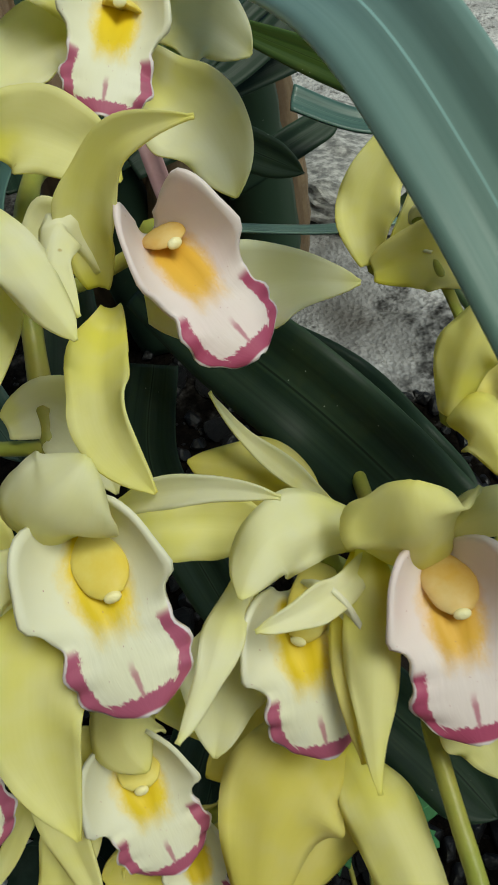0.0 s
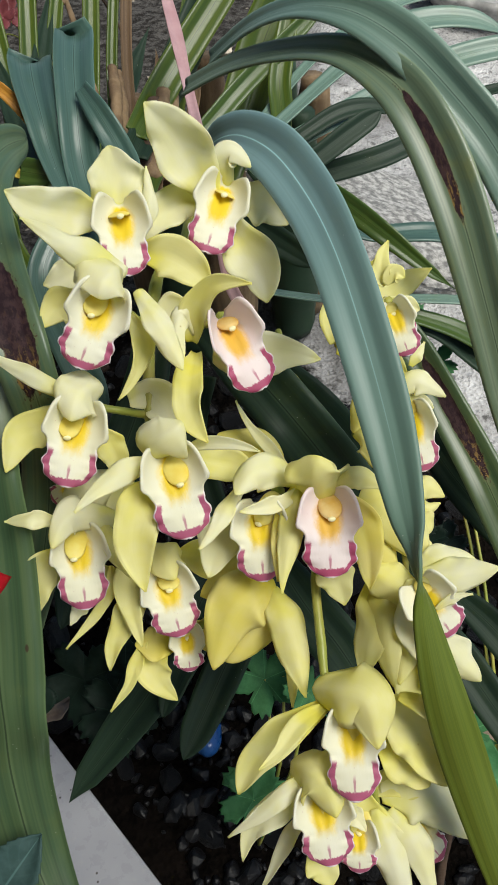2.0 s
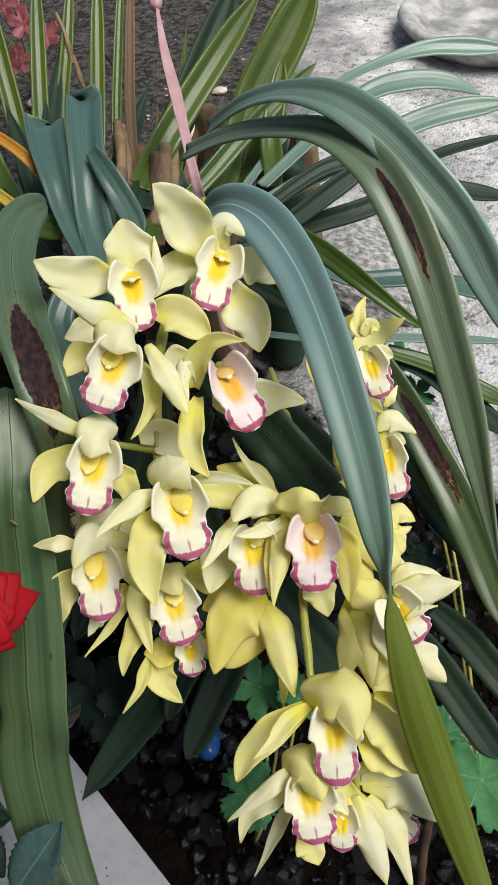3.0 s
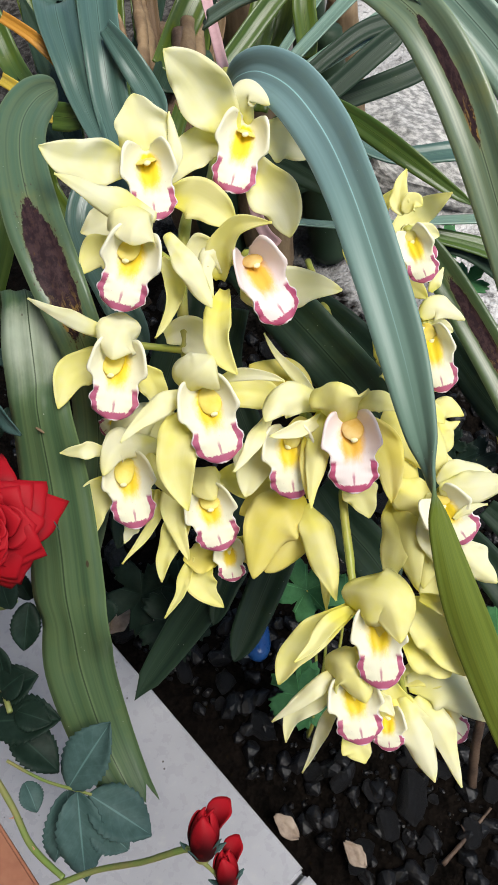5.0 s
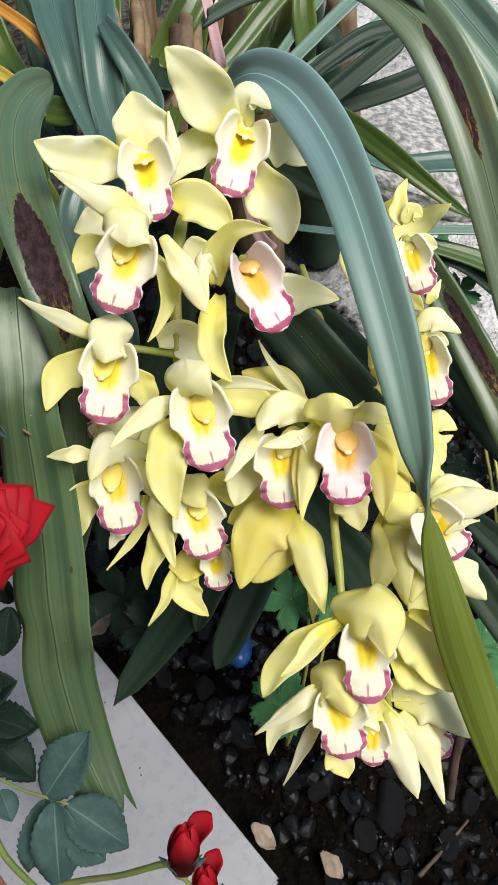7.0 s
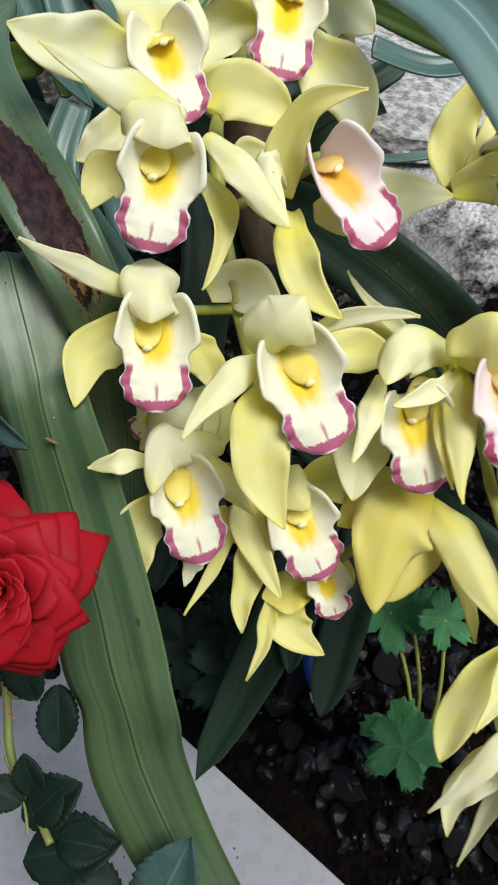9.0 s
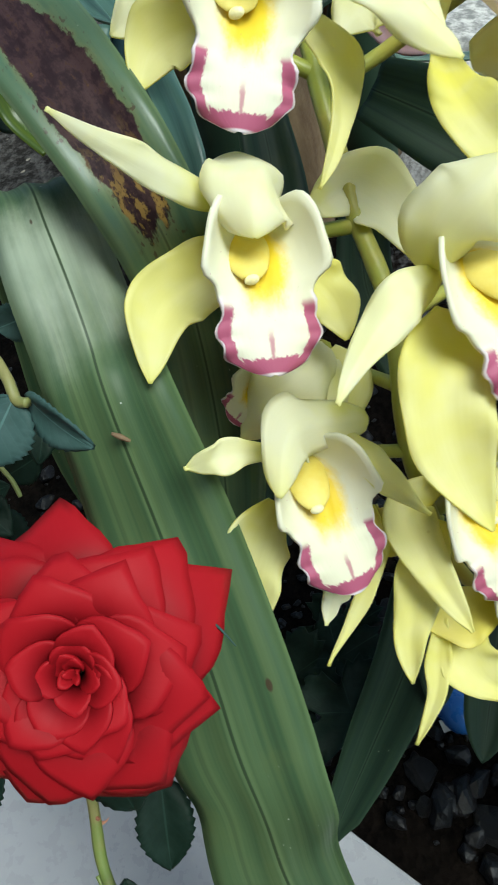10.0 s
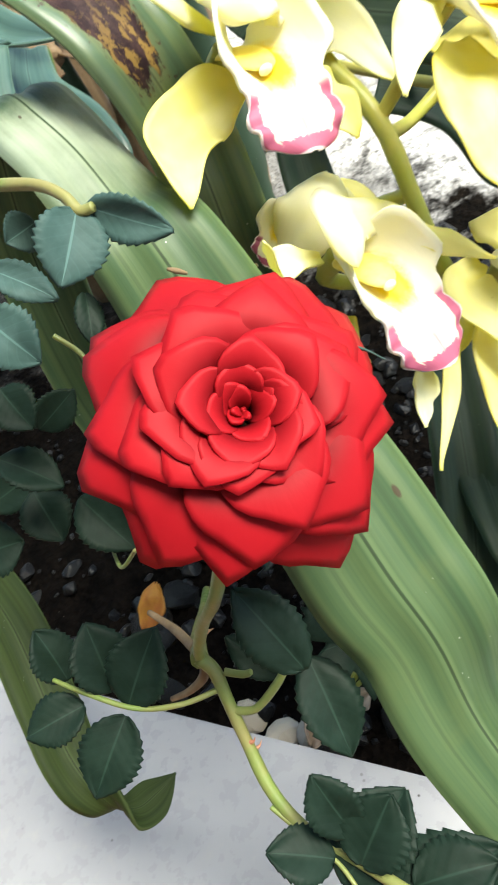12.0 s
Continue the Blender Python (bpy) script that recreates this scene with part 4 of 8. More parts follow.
tepal('lateral_sepal', [(-0.0415, 0.0682, 0.2004, 0.08, -0.44, 0.89), (-0.0435, 0.0603, 0.1969, 0.06, -0.52, 0.85), (-0.0414, 0.0543, 0.1928, 0.09, -0.58, 0.81), (-0.0345, 0.0493, 0.1872, 0.17, -0.57, 0.80)], 0.0133, (0.46, 1.5, 1.0, 0.28), 0.15, TEPAL_YELLOW, flower, 43)
tepal('lateral_sepal', [(-0.0474, 0.0668, 0.2029, 0.01, -0.44, 0.90), (-0.0506, 0.0592, 0.1986, -0.01, -0.52, 0.85), (-0.0533, 0.0517, 0.1943, 0.03, -0.53, 0.85), (-0.0593, 0.0430, 0.1886, 0.06, -0.51, 0.86)], 0.0059, (0.4, 1.35, 1.0, 0.36), 0.20, TEPAL_YELLOW, flower, 44)
tepal('petal', [(-0.0337, 0.0750, 0.2010, 0.18, -0.36, 0.91), (-0.0294, 0.0737, 0.1983, 0.23, -0.38, 0.89), (-0.0255, 0.0724, 0.1956, 0.28, -0.40, 0.87), (-0.0245, 0.0687, 0.1919, 0.29, -0.45, 0.84)], 0.0124, (0.48, 1.7, 0.98, 0.3), 0.20, TEPAL_DEEP, flower, 45)
flower = orchid_flower('yellow orchid flower seen from behind, petals drooping', (0.0013, 0.0795, 0.2280), (0.06, -0.45, 0.89))
tepal('petal', [(0.0032, 0.0803, 0.2317, 0.08, -0.42, 0.90), (-0.0053, 0.0738, 0.2338, -0.02, -0.48, 0.88), (-0.0121, 0.0656, 0.2297, -0.10, -0.56, 0.82), (-0.0183, 0.0520, 0.2173, -0.03, -0.57, 0.82)], 0.0232, (0.48, 1.7, 0.98, 0.3), -0.10, TEPAL_DEEP, flower, 46)
tepal('petal', [(0.0012, 0.0819, 0.2283, 0.06, -0.43, 0.90), (-0.0079, 0.0820, 0.2299, -0.05, -0.42, 0.91), (-0.0149, 0.0810, 0.2281, -0.12, -0.43, 0.89), (-0.0245, 0.0772, 0.2225, -0.14, -0.48, 0.87)], 0.0193, (0.48, 1.7, 0.98, 0.3), -0.10, TEPAL_DEEP, flower, 47)
tepal('lateral_sepal', [(0.0028, 0.0783, 0.2305, 0.08, -0.45, 0.89), (0.0069, 0.0680, 0.2292, 0.12, -0.55, 0.83), (0.0118, 0.0549, 0.2272, 0.14, -0.60, 0.78), (0.0166, 0.0415, 0.2227, 0.12, -0.57, 0.81)], 0.0138, (0.46, 1.5, 1.0, 0.28), -0.15, TEPAL_YELLOW, flower, 48)
tepal('petal', [(0.0018, 0.0797, 0.2292, 0.07, -0.44, 0.89), (-0.0029, 0.0700, 0.2238, 0.01, -0.55, 0.83), (-0.0073, 0.0627, 0.2175, -0.03, -0.62, 0.78), (-0.0142, 0.0566, 0.2124, -0.03, -0.59, 0.81)], 0.0168, (0.5, 1.8, 1.0, 0.34), -0.20, TEPAL_DEEP, flower, 49)
tepal('dorsal_sepal', [(0.0060, 0.0726, 0.2192, 0.12, -0.55, 0.83), (0.0091, 0.0612, 0.2114, 0.13, -0.61, 0.78), (0.0112, 0.0517, 0.2050, 0.11, -0.59, 0.80), (0.0119, 0.0450, 0.2006, 0.10, -0.57, 0.82)], 0.0055, (0.4, 1.35, 1.0, 0.36), 0.10, TEPAL_YELLOW, flower, 50)
flower = orchid_flower('pale yellow orchid flower with magenta-edged white lip, half covered', (0.0045, 0.0996, 0.2617), (0.05, -0.55, 0.83), (-0.0028, 0.0967, 0.2587), (-0.0008, 0.0828, 0.2555), (0.0007, 0.0725, 0.2464), (0.07, -0.46, 0.89), 0.0215, (-0.0020, 0.0864, 0.2604))
tepal('dorsal_sepal', [(0.0138, 0.1021, 0.2654, 0.16, -0.51, 0.85), (0.0040, 0.0995, 0.2738, 0.04, -0.49, 0.87), (-0.0041, 0.0951, 0.2783, -0.06, -0.50, 0.87), (-0.0085, 0.0874, 0.2765, -0.11, -0.57, 0.81)], 0.0124, (0.5, 1.8, 1.0, 0.34), -0.35, TEPAL_PALE, flower, 51)
tepal('petal', [(0.0126, 0.0989, 0.2647, 0.15, -0.54, 0.83), (0.0064, 0.0911, 0.2680, 0.07, -0.59, 0.81), (0.0001, 0.0874, 0.2703, -0.01, -0.61, 0.80), (-0.0075, 0.0852, 0.2714, -0.10, -0.61, 0.78)], 0.0058, (0.5, 1.8, 1.0, 0.34), 0.20, TEPAL_PALE, flower, 52)
tepal('petal', [(0.0118, 0.0997, 0.2666, 0.14, -0.52, 0.84), (0.0102, 0.0867, 0.2646, 0.11, -0.64, 0.76), (0.0089, 0.0762, 0.2593, 0.09, -0.71, 0.70), (0.0076, 0.0651, 0.2524, 0.07, -0.68, 0.73)], 0.0095, (0.4, 1.35, 1.0, 0.36), -0.25, TEPAL_YELLOW, flower, 53)
tepal('petal', [(0.0101, 0.0999, 0.2646, 0.12, -0.53, 0.84), (0.0068, 0.0880, 0.2624, 0.08, -0.64, 0.77), (0.0052, 0.0785, 0.2578, 0.06, -0.72, 0.69), (0.0049, 0.0697, 0.2522, 0.05, -0.69, 0.72)], 0.0059, (0.4, 1.35, 1.0, 0.36), -0.20, TEPAL_DEEP, flower, 54)
tepal('lateral_sepal', [(-0.0084, 0.0981, 0.2666, -0.09, -0.54, 0.84), (-0.0116, 0.0880, 0.2691, -0.14, -0.60, 0.79), (-0.0152, 0.0790, 0.2699, -0.11, -0.63, 0.77), (-0.0195, 0.0704, 0.2712, -0.08, -0.63, 0.77)], 0.0066, (0.4, 1.35, 1.0, 0.36), -0.20, TEPAL_PALE, flower, 55)
tepal('lateral_sepal', [(-0.0073, 0.0976, 0.2565, -0.07, -0.59, 0.80), (-0.0126, 0.0911, 0.2521, -0.12, -0.65, 0.75), (-0.0169, 0.0847, 0.2475, -0.08, -0.66, 0.75), (-0.0202, 0.0764, 0.2404, -0.04, -0.65, 0.76)], 0.0162, (0.5, 1.8, 1.0, 0.34), 0.10, TEPAL_PALE, flower, 56)
flower = orchid_flower('yellow orchid flower with a pink-flushed lip edged deep magenta', (0.0219, 0.0970, 0.2668), (-0.01, -0.56, 0.83), (0.0215, 0.0963, 0.2663), (0.0224, 0.0808, 0.2647), (0.0233, 0.0693, 0.2572), (-0.01, -0.46, 0.89), 0.0222, (0.0230, 0.0836, 0.2700))
tepal('dorsal_sepal', [(0.0194, 0.0940, 0.2664, -0.04, -0.58, 0.81), (0.0185, 0.0941, 0.2750, -0.05, -0.53, 0.84), (0.0176, 0.0939, 0.2823, -0.06, -0.49, 0.87), (0.0183, 0.0963, 0.2873, -0.05, -0.44, 0.89)], 0.0202, (0.47, 1.75, 0.95, 0.5), -0.35, TEPAL_YELLOW, flower, 57)
tepal('petal', [(0.0226, 0.0966, 0.2700, -0.00, -0.54, 0.84), (0.0280, 0.0967, 0.2751, 0.06, -0.51, 0.86), (0.0336, 0.0975, 0.2746, 0.12, -0.51, 0.85), (0.0411, 0.0968, 0.2706, 0.20, -0.53, 0.83)], 0.0081, (0.5, 1.8, 1.0, 0.34), -0.20, TEPAL_YELLOW, flower, 58)
tepal('petal', [(0.0248, 0.0954, 0.2652, 0.02, -0.58, 0.82), (0.0311, 0.0906, 0.2623, 0.09, -0.62, 0.78), (0.0350, 0.0827, 0.2566, 0.12, -0.68, 0.72), (0.0368, 0.0712, 0.2466, 0.06, -0.67, 0.74)], 0.0133, (0.5, 1.8, 1.0, 0.34), 0.20, TEPAL_DEEP, flower, 59)
tepal('lateral_sepal', [(0.0216, 0.0807, 0.2529, -0.01, -0.72, 0.69), (0.0242, 0.0757, 0.2492, 0.01, -0.70, 0.71), (0.0265, 0.0715, 0.2461, 0.01, -0.69, 0.72), (0.0287, 0.0667, 0.2427, 0.02, -0.67, 0.74)], 0.0131, (0.46, 1.5, 1.0, 0.28), 0.10, TEPAL_YELLOW, flower, 60)
flower = orchid_flower('large yellow orchid flower on the lowest spray, hooded', (0.0316, 0.0407, 0.2245), (-0.04, -0.33, 0.94), (0.0313, 0.0395, 0.2214), (0.0320, 0.0242, 0.2211), (0.0330, 0.0113, 0.2139), (-0.05, -0.23, 0.97), 0.0211, (0.0339, 0.0258, 0.2218))
tepal('dorsal_sepal', [(0.0186, 0.0424, 0.2290, -0.19, -0.29, 0.94), (0.0279, 0.0384, 0.2368, -0.08, -0.31, 0.95), (0.0361, 0.0345, 0.2389, 0.02, -0.34, 0.94), (0.0396, 0.0234, 0.2313, 0.06, -0.48, 0.88)], 0.0211, (0.5, 1.8, 1.0, 0.34), -0.35, TEPAL_YELLOW, flower, 61)
tepal('petal', [(0.0221, 0.0375, 0.2252, -0.15, -0.36, 0.92), (0.0141, 0.0295, 0.2311, -0.24, -0.41, 0.88), (0.0088, 0.0218, 0.2318, -0.20, -0.43, 0.88), (0.0011, 0.0153, 0.2314, -0.17, -0.41, 0.90)], 0.0069, (0.4, 1.35, 1.0, 0.36), 0.10, TEPAL_YELLOW, flower, 62)
tepal('lateral_sepal', [(0.0225, 0.0389, 0.2236, -0.15, -0.35, 0.93), (0.0102, 0.0302, 0.2226, -0.23, -0.41, 0.88), (0.0000, 0.0218, 0.2189, -0.18, -0.41, 0.90), (-0.0052, 0.0114, 0.2108, -0.13, -0.40, 0.91)], 0.0122, (0.5, 1.8, 1.0, 0.34), 0.20, TEPAL_YELLOW, flower, 63)
tepal('petal', [(0.0396, 0.0399, 0.2238, 0.05, -0.34, 0.94), (0.0500, 0.0350, 0.2213, 0.16, -0.39, 0.91), (0.0581, 0.0284, 0.2157, 0.12, -0.41, 0.90), (0.0661, 0.0202, 0.2068, 0.08, -0.41, 0.91)], 0.0209, (0.5, 1.8, 1.0, 0.34), 0.15, TEPAL_YELLOW, flower, 64)
tepal('lateral_sepal', [(0.0413, 0.0318, 0.2160, 0.06, -0.44, 0.89), (0.0471, 0.0270, 0.2119, 0.10, -0.48, 0.87), (0.0537, 0.0235, 0.2074, 0.09, -0.45, 0.89), (0.0592, 0.0201, 0.2031, 0.07, -0.44, 0.90)], 0.0148, (0.48, 1.7, 0.98, 0.3), 0.10, TEPAL_YELLOW, flower, 65)
tepal('petal', [(0.0460, 0.0392, 0.2343, 0.13, -0.31, 0.94), (0.0530, 0.0365, 0.2362, 0.17, -0.33, 0.93), (0.0597, 0.0328, 0.2351, 0.14, -0.35, 0.93), (0.0668, 0.0304, 0.2335, 0.11, -0.36, 0.93)], 0.0068, (0.4, 1.35, 1.0, 0.36), 0.10, TEPAL_YELLOW, flower, 66)
flower = orchid_flower('pale yellow orchid flower with magenta-edged white lip, hanging low', (0.0202, 0.0190, 0.1982), (-0.00, -0.24, 0.97), (0.0211, 0.0188, 0.1967), (0.0236, 0.0065, 0.1974), (0.0261, -0.0041, 0.1909), (-0.02, -0.16, 0.99), 0.0221, (0.0233, 0.0064, 0.1968))
tepal('dorsal_sepal', [(0.0123, 0.0245, 0.2043, -0.10, -0.16, 0.98), (0.0176, 0.0210, 0.2107, -0.03, -0.18, 0.98), (0.0228, 0.0166, 0.2118, 0.03, -0.23, 0.97), (0.0264, 0.0075, 0.2066, 0.07, -0.34, 0.94)], 0.0197, (0.47, 1.75, 0.95, 0.5), -0.35, TEPAL_YELLOW, flower, 67)
tepal('petal', [(0.0159, 0.0203, 0.2033, -0.05, -0.21, 0.98), (0.0089, 0.0135, 0.2050, -0.14, -0.28, 0.95), (0.0009, 0.0073, 0.2000, -0.19, -0.34, 0.92), (-0.0101, 0.0021, 0.1914, -0.15, -0.32, 0.93)], 0.0069, (0.4, 1.35, 1.0, 0.36), -0.10, TEPAL_PALE, flower, 68)
tepal('lateral_sepal', [(0.0160, 0.0174, 0.1979, -0.05, -0.26, 0.96), (0.0074, 0.0117, 0.1957, -0.15, -0.32, 0.94), (-0.0009, 0.0059, 0.1898, -0.17, -0.35, 0.92), (-0.0049, -0.0032, 0.1799, -0.13, -0.36, 0.93)], 0.0110, (0.4, 1.35, 1.0, 0.36), 0.20, TEPAL_PALE, flower, 69)
tepal('lateral_sepal', [(0.0158, 0.0105, 0.1923, -0.05, -0.35, 0.94), (0.0118, 0.0066, 0.1785, -0.09, -0.41, 0.91), (0.0071, 0.0002, 0.1633, -0.09, -0.41, 0.91), (-0.0007, -0.0077, 0.1440, -0.08, -0.38, 0.92)], 0.0060, (0.4, 1.35, 1.0, 0.36), 0.20, TEPAL_PALE, flower, 70)
tepal('lateral_sepal', [(0.0196, 0.0019, 0.1838, -0.01, -0.44, 0.90), (0.0224, -0.0016, 0.1812, 0.02, -0.44, 0.90), (0.0247, -0.0047, 0.1788, 0.03, -0.43, 0.90), (0.0270, -0.0083, 0.1761, 0.04, -0.41, 0.91)], 0.0129, (0.46, 1.5, 1.0, 0.28), 0.10, TEPAL_YELLOW, flower, 71)
tepal('petal', [(0.0290, 0.0151, 0.1954, 0.10, -0.29, 0.95), (0.0327, 0.0119, 0.1940, 0.14, -0.32, 0.94), (0.0354, 0.0093, 0.1931, 0.17, -0.35, 0.92), (0.0376, 0.0068, 0.1911, 0.17, -0.36, 0.92)], 0.0070, (0.4, 1.35, 1.0, 0.36), 0.10, TEPAL_PALE, flower, 72)
flower = orchid_flower('yellow orchid flower seen from behind, petals splayed downwards', (0.0409, 0.0175, 0.1889), (-0.07, -0.23, 0.97), (0.0354, 0.0096, 0.1836), (0.0355, 0.0021, 0.1854), (0.0360, -0.0039, 0.1797), (-0.05, -0.16, 0.99), 0.0151, (0.0353, 0.0062, 0.1868))
tepal('lateral_sepal', [(0.0416, 0.0146, 0.1906, -0.06, -0.26, 0.96), (0.0452, 0.0056, 0.1866, -0.02, -0.36, 0.93), (0.0486, -0.0034, 0.1804, 0.00, -0.42, 0.91), (0.0539, -0.0126, 0.1712, -0.01, -0.39, 0.92)], 0.0145, (0.46, 1.5, 1.0, 0.28), -0.15, TEPAL_PALE, flower, 73)
tepal('lateral_sepal', [(0.0466, 0.0151, 0.1900, -0.00, -0.25, 0.97), (0.0535, 0.0073, 0.1863, 0.07, -0.34, 0.94), (0.0585, -0.0005, 0.1805, 0.07, -0.38, 0.92), (0.0634, -0.0139, 0.1688, 0.02, -0.36, 0.93)], 0.0128, (0.4, 1.35, 1.0, 0.36), -0.15, TEPAL_PALE, flower, 74)
tepal('petal', [(0.0434, 0.0193, 0.1909, -0.04, -0.20, 0.98), (0.0542, 0.0203, 0.1921, 0.09, -0.19, 0.98), (0.0648, 0.0169, 0.1881, 0.15, -0.23, 0.96), (0.0760, 0.0096, 0.1792, 0.10, -0.27, 0.96)], 0.0199, (0.46, 1.5, 1.0, 0.28), -0.15, TEPAL_PALE, flower, 75)
tepal('petal', [(0.0368, 0.0194, 0.1921, -0.12, -0.20, 0.97), (0.0382, 0.0130, 0.1889, -0.10, -0.28, 0.96), (0.0402, 0.0066, 0.1845, -0.08, -0.36, 0.93), (0.0427, -0.0010, 0.1781, -0.05, -0.44, 0.90)], 0.0138, (0.5, 1.8, 1.0, 0.34), 0.10, TEPAL_YELLOW, flower, 76)
tepal('dorsal_sepal', [(0.0391, 0.0204, 0.1899, -0.09, -0.19, 0.98), (0.0477, 0.0232, 0.1926, 0.01, -0.15, 0.99), (0.0565, 0.0240, 0.1917, 0.11, -0.15, 0.98), (0.0680, 0.0238, 0.1872, 0.13, -0.18, 0.97)], 0.0112, (0.48, 1.7, 0.98, 0.3), 0.10, TEPAL_YELLOW, flower, 77)
flower = orchid_flower('small white-lipped orchid flower behind the lowest spray', (0.0550, 0.0146, 0.1716), (-0.11, -0.21, 0.97), (0.0542, 0.0153, 0.1734), (0.0600, 0.0087, 0.1748), (0.0668, 0.0037, 0.1687), (-0.14, -0.17, 0.97), 0.0157, (0.0561, 0.0123, 0.1763))
tepal('petal', [(0.0528, 0.0160, 0.1716, -0.14, -0.19, 0.97), (0.0576, 0.0143, 0.1686, -0.08, -0.22, 0.97), (0.0625, 0.0130, 0.1657, -0.03, -0.24, 0.97), (0.0673, 0.0121, 0.1631, 0.02, -0.25, 0.97)], 0.0131, (0.48, 1.7, 0.98, 0.3), 0.10, TEPAL_PALE, flower, 78)
flower = orchid_flower('deep yellow orchid flower seen from behind, petals folded back', (0.0366, 0.1001, 0.2567), (-0.06, -0.55, 0.84))
tepal('petal', [(0.0332, 0.1004, 0.2610, -0.10, -0.52, 0.85), (0.0398, 0.0971, 0.2614, -0.02, -0.55, 0.84), (0.0462, 0.0916, 0.2568, 0.05, -0.61, 0.79), (0.0559, 0.0816, 0.2452, 0.06, -0.66, 0.75)], 0.0235, (0.48, 1.7, 0.98, 0.3), -0.15, TEPAL_YELLOW, flower, 79)
tepal('petal', [(0.0335, 0.0965, 0.2561, -0.10, -0.58, 0.81), (0.0369, 0.0897, 0.2512, -0.06, -0.65, 0.76), (0.0404, 0.0833, 0.2453, -0.02, -0.71, 0.70), (0.0461, 0.0785, 0.2389, -0.00, -0.69, 0.73)], 0.0179, (0.5, 1.8, 1.0, 0.34), -0.20, TEPAL_DEEP, flower, 80)
tepal('lateral_sepal', [(0.0361, 0.0806, 0.2455, -0.06, -0.71, 0.70), (0.0426, 0.0767, 0.2420, -0.02, -0.69, 0.72), (0.0496, 0.0743, 0.2380, 0.00, -0.67, 0.74), (0.0581, 0.0696, 0.2312, 0.00, -0.64, 0.77)], 0.0150, (0.48, 1.7, 0.98, 0.3), -0.20, TEPAL_YELLOW, flower, 81)
tepal('dorsal_sepal', [(0.0355, 0.1051, 0.2588, -0.07, -0.49, 0.87), (0.0429, 0.1073, 0.2590, 0.01, -0.48, 0.88), (0.0494, 0.1067, 0.2563, 0.08, -0.50, 0.86), (0.0574, 0.1035, 0.2505, 0.15, -0.55, 0.82)], 0.0116, (0.48, 1.7, 0.98, 0.3), 0.10, TEPAL_YELLOW, flower, 82)
flower = orchid_flower('yellow orchid flower behind the long leaf, petals hanging', (0.0444, 0.0811, 0.2337), (-0.09, -0.46, 0.88))
tepal('petal', [(0.0401, 0.0830, 0.2368, -0.13, -0.43, 0.89), (0.0394, 0.0718, 0.2322, -0.14, -0.55, 0.83), (0.0385, 0.0616, 0.2258, -0.14, -0.63, 0.76), (0.0362, 0.0503, 0.2190, -0.12, -0.60, 0.79)], 0.0135, (0.5, 1.8, 1.0, 0.34), -0.20, TEPAL_YELLOW, flower, 83)
tepal('lateral_sepal', [(0.0441, 0.0815, 0.2376, -0.09, -0.44, 0.89), (0.0428, 0.0704, 0.2331, -0.10, -0.56, 0.82), (0.0446, 0.0596, 0.2259, -0.08, -0.64, 0.77), (0.0467, 0.0486, 0.2162, -0.08, -0.60, 0.80)], 0.0139, (0.46, 1.5, 1.0, 0.28), -0.20, TEPAL_YELLOW, flower, 84)
tepal('petal', [(0.0448, 0.0797, 0.2363, -0.08, -0.46, 0.88), (0.0499, 0.0701, 0.2293, -0.02, -0.58, 0.82), (0.0515, 0.0618, 0.2214, -0.02, -0.63, 0.78), (0.0493, 0.0516, 0.2116, -0.06, -0.60, 0.79)], 0.0131, (0.5, 1.8, 1.0, 0.34), -0.20, TEPAL_YELLOW, flower, 85)
tepal('lateral_sepal', [(0.0496, 0.0679, 0.2208, -0.03, -0.62, 0.78), (0.0543, 0.0599, 0.2149, -0.02, -0.62, 0.79), (0.0540, 0.0518, 0.2086, -0.05, -0.60, 0.80), (0.0507, 0.0455, 0.2028, -0.07, -0.58, 0.81)], 0.0161, (0.5, 1.8, 1.0, 0.34), 0.10, TEPAL_YELLOW, flower, 86)
flower = orchid_flower('cream orchid flower turned outward behind the long leaf', (0.0556, 0.0766, 0.2456), (-0.13, -0.46, 0.88), (0.0540, 0.0742, 0.2432), (0.0585, 0.0646, 0.2453), (0.0639, 0.0582, 0.2410), (-0.16, -0.40, 0.90), 0.0196, (0.0553, 0.0694, 0.2464))
tepal('dorsal_sepal', [(0.0533, 0.0785, 0.2485, -0.15, -0.43, 0.89), (0.0581, 0.0810, 0.2516, -0.10, -0.40, 0.91), (0.0643, 0.0820, 0.2512, -0.03, -0.39, 0.92), (0.0740, 0.0825, 0.2475, 0.07, -0.41, 0.91)], 0.0091, (0.48, 1.7, 0.98, 0.3), -0.20, TEPAL_PALE, flower, 87)
tepal('petal', [(0.0538, 0.0758, 0.2491, -0.15, -0.45, 0.88), (0.0627, 0.0748, 0.2517, -0.04, -0.45, 0.89), (0.0704, 0.0752, 0.2530, 0.05, -0.44, 0.89), (0.0789, 0.0771, 0.2552, 0.07, -0.43, 0.90)], 0.0123, (0.46, 1.5, 1.0, 0.28), -0.20, TEPAL_PALE, flower, 88)
tepal('lateral_sepal', [(0.0563, 0.0593, 0.2334, -0.12, -0.64, 0.76), (0.0630, 0.0565, 0.2329, -0.07, -0.63, 0.77), (0.0681, 0.0526, 0.2295, -0.06, -0.61, 0.79), (0.0748, 0.0484, 0.2257, -0.05, -0.58, 0.81)], 0.0146, (0.46, 1.5, 1.0, 0.28), -0.20, TEPAL_PALE, flower, 89)
